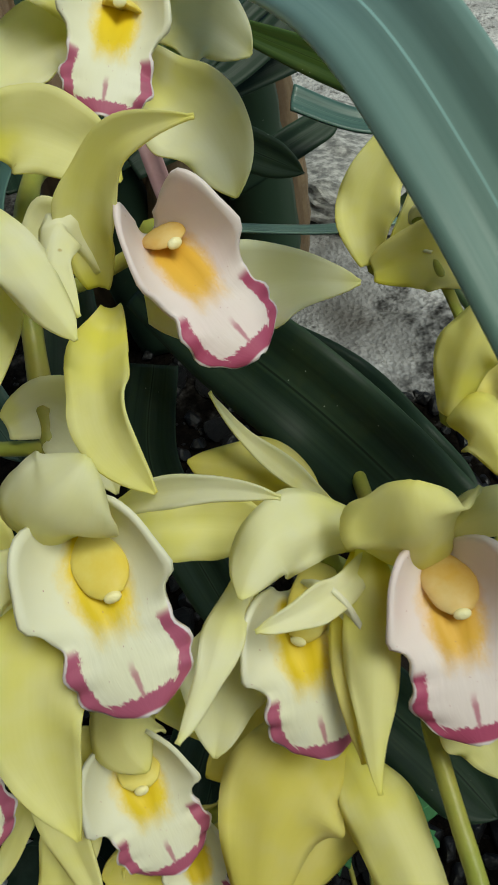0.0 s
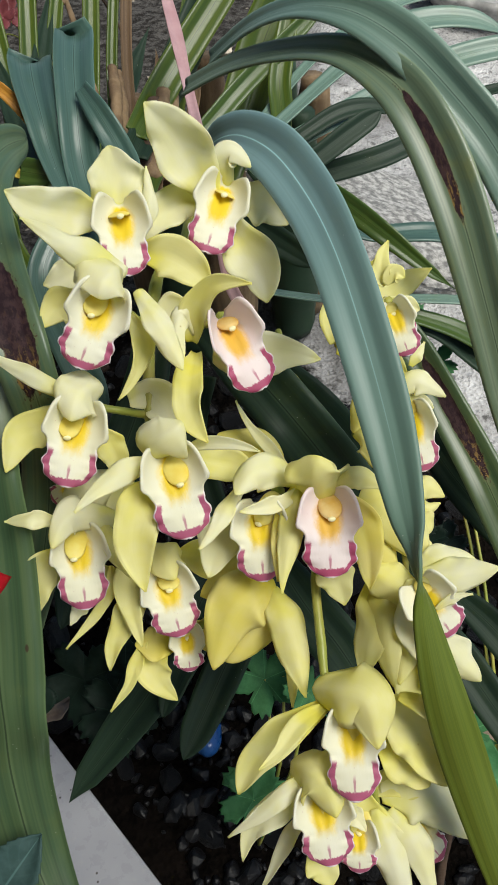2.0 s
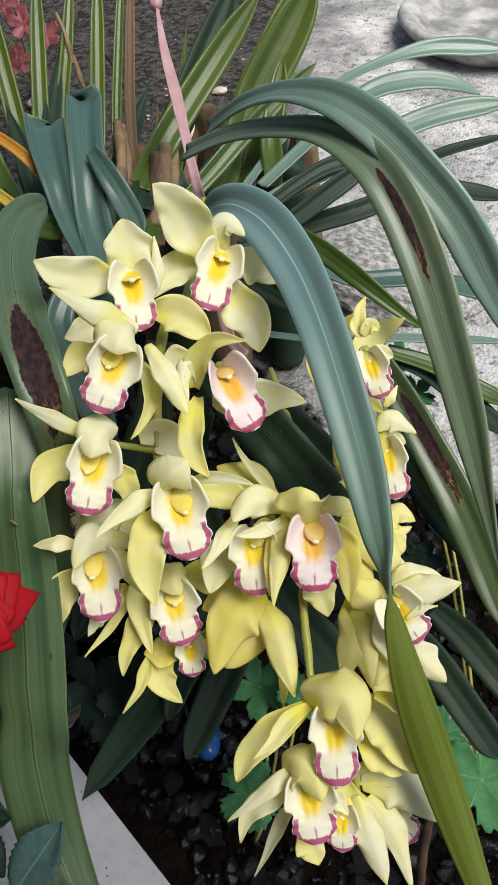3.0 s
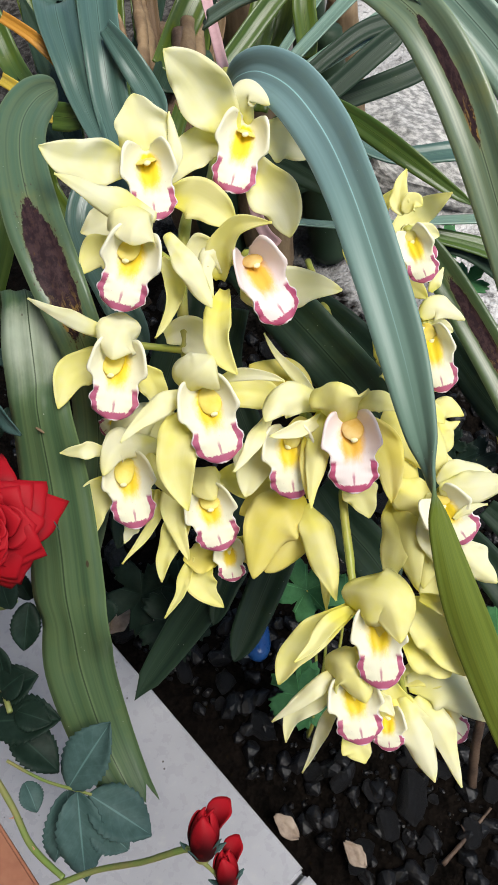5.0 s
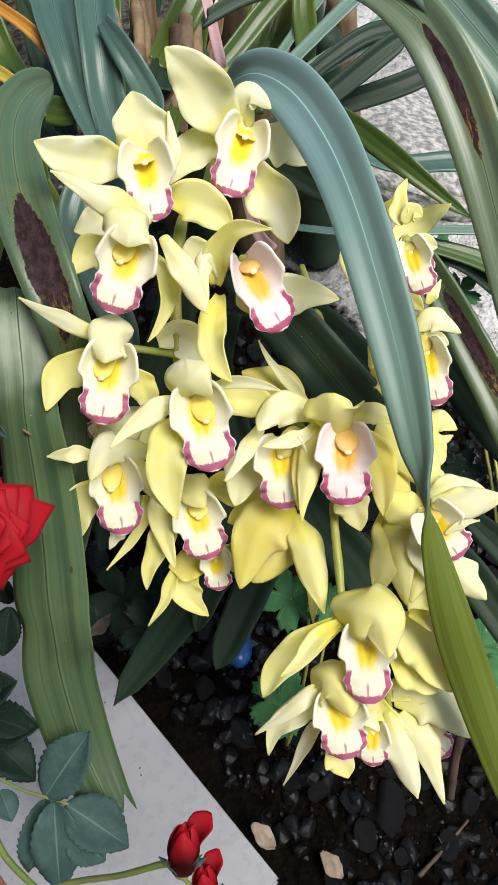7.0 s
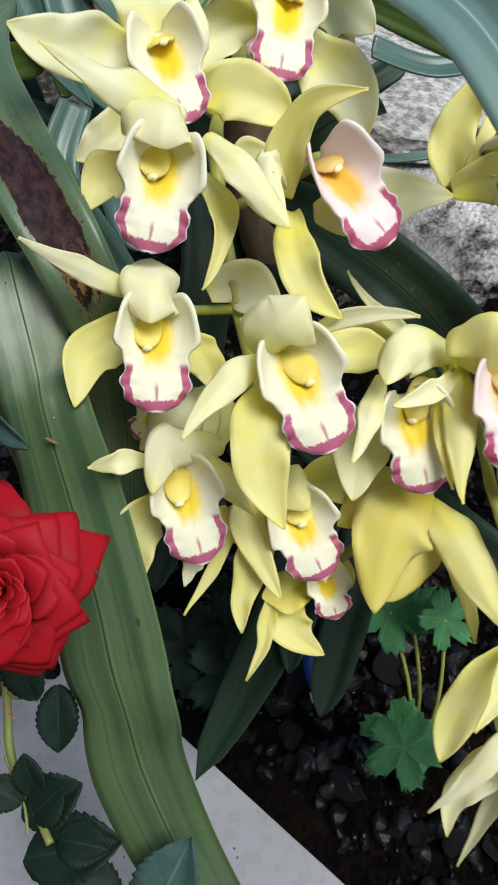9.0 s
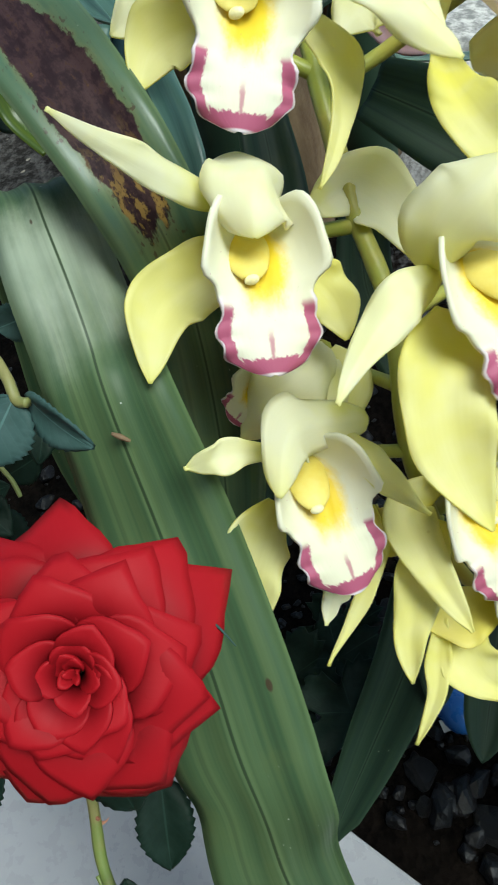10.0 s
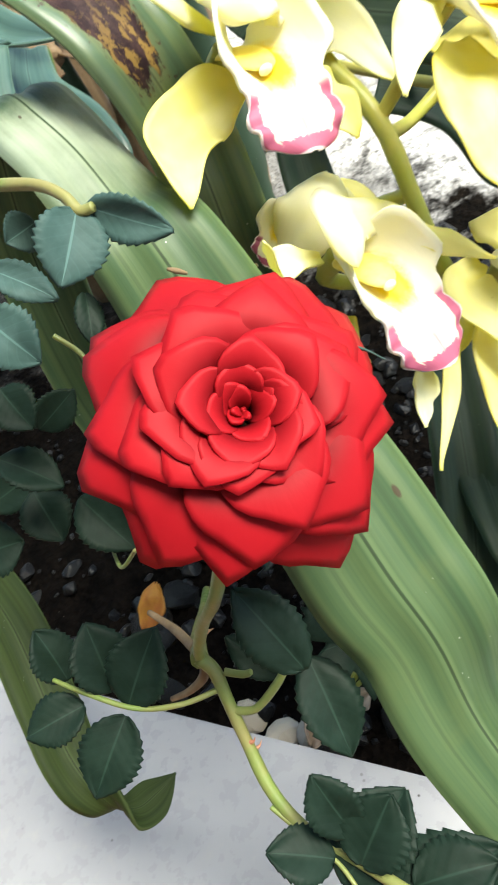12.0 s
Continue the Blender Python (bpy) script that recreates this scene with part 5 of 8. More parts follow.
tepal('lateral_sepal', [(0.0584, 0.0649, 0.2462, -0.09, -0.56, 0.82), (0.0626, 0.0670, 0.2492, -0.04, -0.53, 0.84), (0.0658, 0.0678, 0.2503, -0.00, -0.52, 0.85), (0.0700, 0.0684, 0.2512, 0.05, -0.51, 0.86)], 0.0032, (0.4, 1.35, 1.0, 0.36), 0.20, TEPAL_PALE, flower, 90)
tepal('petal', [(0.0529, 0.0777, 0.2432, -0.16, -0.46, 0.87), (0.0545, 0.0698, 0.2355, -0.15, -0.56, 0.81), (0.0560, 0.0613, 0.2287, -0.13, -0.64, 0.75), (0.0584, 0.0547, 0.2229, -0.12, -0.62, 0.77)], 0.0171, (0.5, 1.8, 1.0, 0.34), 0.10, TEPAL_PALE, flower, 91)
flower = orchid_flower('pale yellow orchid flower behind the long leaf, lip showing', (0.0269, 0.1770, 0.2589), (-0.13, -0.76, 0.63), (0.0368, 0.1824, 0.2634), (0.0465, 0.1778, 0.2672), (0.0577, 0.1792, 0.2666), (-0.30, -0.76, 0.58), 0.0144, (0.0398, 0.1787, 0.2664))
tepal('petal', [(0.0248, 0.1748, 0.2611, -0.15, -0.76, 0.63), (0.0250, 0.1798, 0.2715, -0.14, -0.69, 0.71), (0.0300, 0.1848, 0.2801, -0.10, -0.65, 0.75), (0.0387, 0.1935, 0.2900, -0.10, -0.72, 0.69)], 0.0142, (0.46, 1.5, 1.0, 0.28), 0.20, TEPAL_YELLOW, flower, 92)
tepal('petal', [(0.0253, 0.1737, 0.2602, -0.14, -0.77, 0.62), (0.0339, 0.1716, 0.2641, -0.05, -0.77, 0.64), (0.0418, 0.1681, 0.2644, 0.02, -0.78, 0.63), (0.0530, 0.1598, 0.2594, -0.02, -0.80, 0.60)], 0.0153, (0.5, 1.8, 1.0, 0.34), 0.20, TEPAL_YELLOW, flower, 93)
tepal('dorsal_sepal', [(0.0320, 0.1817, 0.2608, -0.09, -0.74, 0.67), (0.0465, 0.1945, 0.2696, -0.03, -0.70, 0.72), (0.0549, 0.2022, 0.2723, -0.06, -0.72, 0.69), (0.0646, 0.2089, 0.2741, -0.09, -0.74, 0.66)], 0.0121, (0.46, 1.5, 1.0, 0.28), 0.10, TEPAL_YELLOW, flower, 94)
tepal('petal', [(0.0308, 0.1824, 0.2589, -0.10, -0.75, 0.66), (0.0406, 0.1839, 0.2592, -0.02, -0.74, 0.67), (0.0504, 0.1851, 0.2579, 0.04, -0.75, 0.66), (0.0600, 0.1842, 0.2550, -0.00, -0.77, 0.64)], 0.0095, (0.5, 1.8, 1.0, 0.34), 0.10, TEPAL_YELLOW, flower, 95)
flower = orchid_flower('small pale orchid flower peeping past the long leaf', (0.0439, 0.1748, 0.2838), (-0.08, -0.74, 0.67), (0.0452, 0.1739, 0.2831), (0.0482, 0.1611, 0.2821), (0.0518, 0.1536, 0.2762), (-0.11, -0.69, 0.72), 0.0153, (0.0461, 0.1671, 0.2845))
tepal('dorsal_sepal', [(0.0432, 0.1796, 0.2882, -0.09, -0.68, 0.72), (0.0411, 0.1816, 0.2922, -0.11, -0.64, 0.76), (0.0416, 0.1874, 0.2958, -0.10, -0.59, 0.80), (0.0436, 0.1949, 0.2979, -0.08, -0.58, 0.81)], 0.0076, (0.4, 1.35, 1.0, 0.36), 0.20, TEPAL_YELLOW, flower, 96)
tepal('petal', [(0.0425, 0.1785, 0.2900, -0.09, -0.68, 0.73), (0.0449, 0.1798, 0.2928, -0.06, -0.65, 0.75), (0.0470, 0.1798, 0.2937, -0.04, -0.65, 0.76), (0.0497, 0.1787, 0.2925, -0.01, -0.66, 0.75)], 0.0076, (0.5, 1.8, 1.0, 0.34), 0.10, TEPAL_YELLOW, flower, 97)
tepal('lateral_sepal', [(0.0530, 0.1539, 0.2702, -0.00, -0.85, 0.52), (0.0549, 0.1555, 0.2733, 0.03, -0.85, 0.52), (0.0566, 0.1580, 0.2746, 0.05, -0.85, 0.53), (0.0580, 0.1611, 0.2763, 0.08, -0.83, 0.55)], 0.0045, (0.4, 1.35, 1.0, 0.36), 0.10, TEPAL_PALE, flower, 98)
tepal('petal', [(0.0423, 0.1763, 0.2839, -0.10, -0.73, 0.68), (0.0482, 0.1765, 0.2806, -0.03, -0.75, 0.66), (0.0530, 0.1786, 0.2787, 0.02, -0.75, 0.66), (0.0579, 0.1796, 0.2762, 0.07, -0.76, 0.65)], 0.0083, (0.5, 1.8, 1.0, 0.34), 0.10, TEPAL_PALE, flower, 99)
flower = orchid_flower('yellow orchid flower behind the long leaf, half hidden', (0.0333, 0.1305, 0.2573), (-0.20, -0.61, 0.77))
tepal('petal', [(0.0321, 0.1287, 0.2597, -0.20, -0.61, 0.77), (0.0343, 0.1317, 0.2696, -0.17, -0.55, 0.82), (0.0378, 0.1339, 0.2761, -0.14, -0.51, 0.85), (0.0431, 0.1368, 0.2805, -0.13, -0.53, 0.84)], 0.0115, (0.5, 1.8, 1.0, 0.34), -0.35, TEPAL_YELLOW, flower, 100)
tepal('petal', [(0.0320, 0.1278, 0.2591, -0.20, -0.61, 0.76), (0.0349, 0.1238, 0.2633, -0.17, -0.62, 0.77), (0.0376, 0.1203, 0.2628, -0.14, -0.64, 0.75), (0.0399, 0.1136, 0.2573, -0.13, -0.70, 0.71)], 0.0115, (0.5, 1.8, 1.0, 0.34), -0.35, TEPAL_YELLOW, flower, 101)
tepal('lateral_sepal', [(0.0354, 0.1324, 0.2572, -0.18, -0.60, 0.78), (0.0393, 0.1334, 0.2602, -0.15, -0.58, 0.80), (0.0433, 0.1354, 0.2589, -0.12, -0.58, 0.80), (0.0481, 0.1355, 0.2559, -0.09, -0.60, 0.80)], 0.0100, (0.5, 1.8, 1.0, 0.34), -0.20, TEPAL_DEEP, flower, 102)
flower = orchid_flower('white orchid flower beyond the long leaf, lip edged magenta', (0.0500, 0.1438, 0.2630), (-0.10, -0.65, 0.75), (0.0530, 0.1418, 0.2613), (0.0550, 0.1272, 0.2594), (0.0578, 0.1173, 0.2521), (-0.13, -0.58, 0.81), 0.0168, (0.0535, 0.1346, 0.2626))
tepal('dorsal_sepal', [(0.0492, 0.1449, 0.2651, -0.11, -0.63, 0.77), (0.0540, 0.1475, 0.2683, -0.05, -0.60, 0.80), (0.0591, 0.1468, 0.2671, 0.00, -0.61, 0.79), (0.0665, 0.1451, 0.2623, 0.08, -0.65, 0.76)], 0.0103, (0.46, 1.5, 1.0, 0.28), -0.20, TEPAL_PALE, flower, 103)
tepal('petal', [(0.0513, 0.1446, 0.2621, -0.09, -0.65, 0.75), (0.0558, 0.1439, 0.2609, -0.04, -0.66, 0.75), (0.0590, 0.1434, 0.2601, -0.00, -0.67, 0.74), (0.0622, 0.1422, 0.2588, 0.03, -0.69, 0.73)], 0.0068, (0.5, 1.8, 1.0, 0.34), 0.10, TEPAL_PALE, flower, 104)
tepal('lateral_sepal', [(0.0529, 0.1274, 0.2510, -0.07, -0.80, 0.59), (0.0553, 0.1254, 0.2492, -0.05, -0.79, 0.60), (0.0569, 0.1236, 0.2478, -0.04, -0.79, 0.61), (0.0583, 0.1214, 0.2462, -0.04, -0.78, 0.62)], 0.0082, (0.5, 1.8, 1.0, 0.34), 0.10, TEPAL_PALE, flower, 105)
flower = orchid_flower('yellow orchid flower mostly hidden, frilled petals', (0.0533, 0.1082, 0.2470), (-0.12, -0.55, 0.83))
tepal('petal', [(0.0522, 0.1074, 0.2503, -0.12, -0.54, 0.83), (0.0565, 0.1102, 0.2514, -0.07, -0.51, 0.86), (0.0602, 0.1106, 0.2510, -0.03, -0.51, 0.86), (0.0654, 0.1096, 0.2471, 0.02, -0.54, 0.84)], 0.0088, (0.5, 1.8, 1.0, 0.34), -0.20, TEPAL_YELLOW, flower, 106)
tepal('petal', [(0.0526, 0.1057, 0.2468, -0.12, -0.57, 0.81), (0.0570, 0.1052, 0.2457, -0.07, -0.58, 0.81), (0.0604, 0.1061, 0.2445, -0.04, -0.58, 0.81), (0.0640, 0.1087, 0.2443, 0.00, -0.56, 0.83)], 0.0066, (0.4, 1.35, 1.0, 0.36), -0.20, TEPAL_YELLOW, flower, 107)
tepal('lateral_sepal', [(0.0526, 0.1057, 0.2468, -0.12, -0.57, 0.81), (0.0555, 0.1023, 0.2441, -0.09, -0.61, 0.79), (0.0573, 0.1002, 0.2412, -0.07, -0.64, 0.76), (0.0582, 0.0976, 0.2382, -0.06, -0.67, 0.74)], 0.0111, (0.5, 1.8, 1.0, 0.34), -0.20, TEPAL_YELLOW, flower, 108)
tepal('lateral_sepal', [(0.0518, 0.1030, 0.2428, -0.13, -0.61, 0.78), (0.0554, 0.0958, 0.2376, -0.09, -0.69, 0.72), (0.0577, 0.0904, 0.2337, -0.07, -0.71, 0.70), (0.0592, 0.0854, 0.2291, -0.08, -0.70, 0.71)], 0.0089, (0.5, 1.8, 1.0, 0.34), -0.20, TEPAL_YELLOW, flower, 109)
flower = orchid_flower('pale orchid flower hidden deep behind the cluster', (-0.0595, 0.1143, 0.2484), (0.11, -0.63, 0.77), (-0.0740, 0.1105, 0.2471), (-0.0768, 0.1042, 0.2500), (-0.0811, 0.1021, 0.2475), (0.23, -0.58, 0.78), 0.0121, (-0.0745, 0.1065, 0.2503))
tepal('petal', [(-0.0578, 0.1122, 0.2504, 0.12, -0.63, 0.76), (-0.0637, 0.1058, 0.2519, 0.06, -0.67, 0.74), (-0.0713, 0.1020, 0.2507, -0.01, -0.69, 0.72), (-0.0802, 0.0994, 0.2456, -0.02, -0.69, 0.72)], 0.0161, (0.5, 1.8, 1.0, 0.34), -0.20, TEPAL_PALE, flower, 110)
tepal('petal', [(-0.0583, 0.1123, 0.2481, 0.12, -0.64, 0.76), (-0.0609, 0.1055, 0.2465, 0.09, -0.69, 0.72), (-0.0634, 0.1011, 0.2440, 0.07, -0.72, 0.69), (-0.0641, 0.0951, 0.2378, 0.07, -0.75, 0.66)], 0.0137, (0.5, 1.8, 1.0, 0.34), -0.20, TEPAL_PALE, flower, 111)
tepal('dorsal_sepal', [(-0.0582, 0.1147, 0.2473, 0.12, -0.63, 0.76), (-0.0553, 0.1096, 0.2435, 0.15, -0.68, 0.72), (-0.0582, 0.1039, 0.2402, 0.12, -0.72, 0.68), (-0.0616, 0.0981, 0.2345, 0.09, -0.76, 0.65)], 0.0112, (0.5, 1.8, 1.0, 0.34), -0.10, TEPAL_YELLOW, flower, 112)
tepal('lateral_sepal', [(-0.0726, 0.1127, 0.2435, -0.01, -0.67, 0.75), (-0.0768, 0.1132, 0.2444, -0.04, -0.66, 0.75), (-0.0799, 0.1123, 0.2444, -0.07, -0.66, 0.75), (-0.0833, 0.1102, 0.2436, -0.04, -0.67, 0.74)], 0.0086, (0.5, 1.8, 1.0, 0.34), -0.10, TEPAL_PALE, flower, 113)
flower = orchid_flower('pale yellow-green orchid flower seen edge on from behind', (-0.0165, 0.1242, 0.2534), (0.12, -0.59, 0.80))
tepal('petal', [(0.0076, 0.1205, 0.2458, 0.31, -0.62, 0.72), (0.0009, 0.1237, 0.2537, 0.31, -0.57, 0.76), (-0.0070, 0.1292, 0.2622, 0.22, -0.49, 0.84), (-0.0130, 0.1345, 0.2701, 0.15, -0.41, 0.90)], 0.0046, (0.4, 1.35, 1.0, 0.36), 0.30, TEPAL_PALE, flower, 114)
tepal('lateral_sepal', [(0.0042, 0.1217, 0.2448, 0.32, -0.62, 0.72), (-0.0029, 0.1273, 0.2495, 0.28, -0.57, 0.77), (-0.0101, 0.1292, 0.2507, 0.20, -0.56, 0.80), (-0.0206, 0.1324, 0.2533, 0.08, -0.53, 0.84)], 0.0155, (0.5, 1.8, 1.0, 0.34), -0.20, TEPAL_DEEP, flower, 115)
leaf('long glossy blue-green strap leaf', LEAF_TURN, [
    (-0.0362, 0.2593, 0.2957, -0.91, -0.24, 0.35, 0.0106),
    (-0.0273, 0.2458, 0.3111, -0.85, -0.30, 0.43, 0.0155),
    (-0.0156, 0.2325, 0.3207, -0.63, -0.24, 0.74, 0.0195),
    (-0.0013, 0.2116, 0.3254, -0.48, -0.26, 0.84, 0.0217),
    (0.0117, 0.1847, 0.3250, -0.37, -0.23, 0.90, 0.0210),
    (0.0216, 0.1504, 0.3266, -0.33, -0.29, 0.90, 0.0184),
    (0.0306, 0.1224, 0.3165, -0.26, -0.39, 0.88, 0.0174),
    (0.0389, 0.0978, 0.3009, -0.22, -0.48, 0.85, 0.0160),
    (0.0448, 0.0760, 0.2865, -0.44, -0.55, 0.71, 0.0112),
    (0.0478, 0.0647, 0.2782, -0.88, -0.44, 0.18, 0.0058),
    (0.0519, 0.0519, 0.2640, -0.46, 0.60, -0.65, 0.0087),
    (0.0599, 0.0347, 0.2415, -0.09, 0.75, -0.65, 0.0140),
    (0.0716, 0.0158, 0.2135, -0.03, 0.70, -0.71, 0.0166),
    (0.0865, -0.0131, 0.1857, 0.01, 0.60, -0.80, 0.0177),
    (0.0995, -0.0444, 0.1714, 0.03, 0.53, -0.85, 0.0159)], 0.30, 0.30, 0.90, False)
leaf('strap leaf with a large dark brown blotch', LEAF_PATCH, [
    (-0.1139, 0.2542, 0.3083, 1.00, 0.04, 0.01, 0.0115),
    (-0.1147, 0.2318, 0.3169, 0.85, 0.17, 0.50, 0.0177),
    (-0.1146, 0.2099, 0.3197, 0.54, 0.03, 0.84, 0.0203),
    (-0.1102, 0.1872, 0.3177, 0.38, -0.19, 0.90, 0.0209),
    (-0.1008, 0.1613, 0.3116, 0.23, -0.40, 0.89, 0.0223),
    (-0.0918, 0.1424, 0.3040, 0.31, -0.68, 0.67, 0.0215),
    (-0.0851, 0.1283, 0.2927, 0.29, -0.87, 0.39, 0.0200),
    (-0.0824, 0.1195, 0.2709, 0.14, -0.90, 0.42, 0.0190),
    (-0.0864, 0.1075, 0.2389, 0.08, -0.83, 0.56, 0.0206),
    (-0.0931, 0.0890, 0.2103, 0.07, -0.74, 0.67, 0.0194),
    (-0.0995, 0.0676, 0.1810, 0.07, -0.72, 0.69, 0.0177)], 0.20, 0.30, 0.50, False)
leaf('broad strap leaf with a pale bleached band and torn end', LEAF_PALE, [
    (-0.1313, 0.1152, 0.1961, 0.15, 0.94, 0.30, 0.0167),
    (-0.1307, 0.1317, 0.2198, 0.15, 0.94, 0.30, 0.0188),
    (-0.1256, 0.1493, 0.2488, 0.15, 0.96, 0.25, 0.0205),
    (-0.1187, 0.1524, 0.2714, 0.15, 0.91, 0.39, 0.0211),
    (-0.1142, 0.1507, 0.2815, 0.15, 0.71, 0.69, 0.0184),
    (-0.1090, 0.1429, 0.2860, 0.10, 0.10, 0.99, 0.0204),
    (-0.1062, 0.1318, 0.2838, 0.30, -0.35, 0.89, 0.0218),
    (-0.1038, 0.1202, 0.2796, 0.43, -0.23, 0.87, 0.0225),
    (-0.1020, 0.1094, 0.2728, 0.30, -0.29, 0.91, 0.0227),
    (-0.0999, 0.0985, 0.2676, -0.01, -0.54, 0.84, 0.0248),
    (-0.0981, 0.0800, 0.2467, 0.01, -0.58, 0.81, 0.0290),
    (-0.0954, 0.0576, 0.2283, 0.00, -0.55, 0.83, 0.0305),
    (-0.0946, 0.0433, 0.2163, 0.02, -0.64, 0.76, 0.0315),
    (-0.0932, 0.0322, 0.2049, -0.01, -0.78, 0.63, 0.0293),
    (-0.0943, 0.0189, 0.1831, 0.50, -0.68, 0.53, 0.0288),
    (-0.0889, -0.0029, 0.1524, 0.55, -0.60, 0.58, 0.0263),
    (-0.0751, -0.0249, 0.1378, 0.57, -0.56, 0.60, 0.0188)], -0.12, 0.70, 0.50, True)
leaf('arching strap leaf with a dark brown streak', LEAF_STREAK, [
    (-0.0534, 0.3285, 0.2938, -0.68, -0.19, 0.71, 0.0107),
    (-0.0274, 0.3094, 0.3138, -0.66, -0.21, 0.72, 0.0106),
    (-0.0015, 0.2856, 0.3298, -0.53, -0.13, 0.84, 0.0130),
    (0.0234, 0.2610, 0.3403, -0.40, -0.30, 0.87, 0.0144),
    (0.0436, 0.2405, 0.3378, -0.27, -0.59, 0.76, 0.0182),
    (0.0572, 0.2215, 0.3275, -0.23, -0.73, 0.65, 0.0203),
    (0.0693, 0.2014, 0.3094, -0.21, -0.72, 0.66, 0.0205),
    (0.0804, 0.1797, 0.2855, -0.29, -0.72, 0.63, 0.0184),
    (0.0906, 0.1578, 0.2608, -0.38, -0.70, 0.60, 0.0165),
    (0.0995, 0.1316, 0.2359, -0.53, -0.67, 0.52, 0.0124),
    (0.1087, 0.1068, 0.2083, -0.53, -0.68, 0.52, 0.0085)], 0.30, 0.30, 0.80, False)
leaf('arching grey-green strap leaf', LEAF_GREY, [
    (-0.0391, 0.3309, 0.3070, -0.80, -0.27, 0.53, 0.0091),
    (-0.0168, 0.3098, 0.3310, -0.74, -0.21, 0.64, 0.0098),
    (0.0046, 0.2883, 0.3463, -0.55, -0.18, 0.82, 0.0122),
    (0.0258, 0.2678, 0.3529, -0.37, -0.45, 0.81, 0.0162),
    (0.0457, 0.2516, 0.3484, -0.21, -0.70, 0.68, 0.0185),
    (0.0657, 0.2341, 0.3362, -0.24, -0.80, 0.55, 0.0186),
    (0.0838, 0.2189, 0.3205, -0.22, -0.81, 0.54, 0.0190),
    (0.1010, 0.2041, 0.2963, -0.18, -0.85, 0.49, 0.0193),
    (0.1204, 0.1883, 0.2653, -0.17, -0.88, 0.45, 0.0190)], 0.30, 0.30, 0.80, False)
leaf('green strap leaf with a long brown patch', LEAF_PATCH2, [
    (0.0490, 0.2574, 0.2204, -0.18, -0.63, 0.76, 0.0102),
    (0.0689, 0.2345, 0.2013, -0.20, -0.60, 0.78, 0.0175),
    (0.0886, 0.2111, 0.1783, -0.21, -0.57, 0.79, 0.0204),
    (0.1074, 0.1805, 0.1593, -0.21, -0.59, 0.78, 0.0217),
    (0.1193, 0.1416, 0.1506, -0.22, -0.58, 0.79, 0.0188),
    (0.1271, 0.1100, 0.1427, -0.24, -0.54, 0.81, 0.0167)], 0.25, 0.40, 0.80, False)
leaf('', LEAF_DARK, [
    (0.0745, 0.2330, 0.1496, -0.30, -0.65, 0.70, 0.0146),
    (0.0961, 0.1975, 0.1386, -0.32, -0.63, 0.71, 0.0187),
    (0.1171, 0.1689, 0.1337, -0.32, -0.62, 0.71, 0.0192),
    (0.1366, 0.1478, 0.1285, -0.29, -0.65, 0.70, 0.0178)], 0.25, 0.50, 0.80, False)
leaf('', LEAF_DARK, [
    (0.0683, 0.1246, 0.1302, -0.16, -0.39, 0.91, 0.0133),
    (0.0884, 0.1006, 0.1271, -0.15, -0.41, 0.90, 0.0185),
    (0.1068, 0.0734, 0.1219, -0.15, -0.42, 0.90, 0.0179),
    (0.1202, 0.0533, 0.1188, -0.16, -0.40, 0.90, 0.0160)], 0.25, 0.50, 0.80, False)
leaf('', LEAF_DARK, [
    (0.0934, 0.1321, 0.1243, -0.21, -0.41, 0.89, 0.0117),
    (0.1090, 0.1162, 0.1230, -0.18, -0.45, 0.88, 0.0171),
    (0.1241, 0.0969, 0.1192, -0.15, -0.49, 0.86, 0.0171),
    (0.1347, 0.0844, 0.1151, -0.14, -0.51, 0.85, 0.0159)], 0.25, 0.50, 0.80, False)
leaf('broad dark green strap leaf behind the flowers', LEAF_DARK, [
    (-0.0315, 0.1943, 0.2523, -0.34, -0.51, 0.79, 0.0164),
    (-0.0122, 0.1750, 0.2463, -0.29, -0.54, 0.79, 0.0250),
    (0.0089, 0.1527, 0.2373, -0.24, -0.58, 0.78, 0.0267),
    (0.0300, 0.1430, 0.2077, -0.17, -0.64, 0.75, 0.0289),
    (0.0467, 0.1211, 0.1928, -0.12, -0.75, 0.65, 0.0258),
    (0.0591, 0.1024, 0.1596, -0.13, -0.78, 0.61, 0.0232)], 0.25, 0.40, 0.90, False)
leaf('', LEAF_DARK, [
    (0.0012, 0.2101, 0.2040, -0.10, -0.56, 0.82, 0.0183),
    (0.0193, 0.1942, 0.1953, -0.06, -0.59, 0.80, 0.0241),
    (0.0381, 0.1950, 0.1605, -0.01, -0.64, 0.77, 0.0263),
    (0.0568, 0.1658, 0.1534, 0.00, -0.66, 0.75, 0.0224)], 0.25, 0.50, 0.90, False)
leaf('dark strap leaf tapering to a sharp tip', LEAF_DARK, [
    (-0.0221, 0.1503, 0.1500, -0.07, -0.78, 0.62, 0.0219),
    (-0.0387, 0.1152, 0.1344, -0.09, -0.79, 0.61, 0.0235),
    (-0.0570, 0.0832, 0.1178, -0.22, -0.75, 0.62, 0.0229),
    (-0.0769, 0.0600, 0.0992, -0.29, -0.71, 0.64, 0.0192),
    (-0.0925, 0.0428, 0.0852, -0.25, -0.67, 0.70, 0.0127),
    (-0.1013, 0.0322, 0.0771, -0.20, -0.62, 0.76, 0.0071)], 0.30, 0.00, 0.90, False)
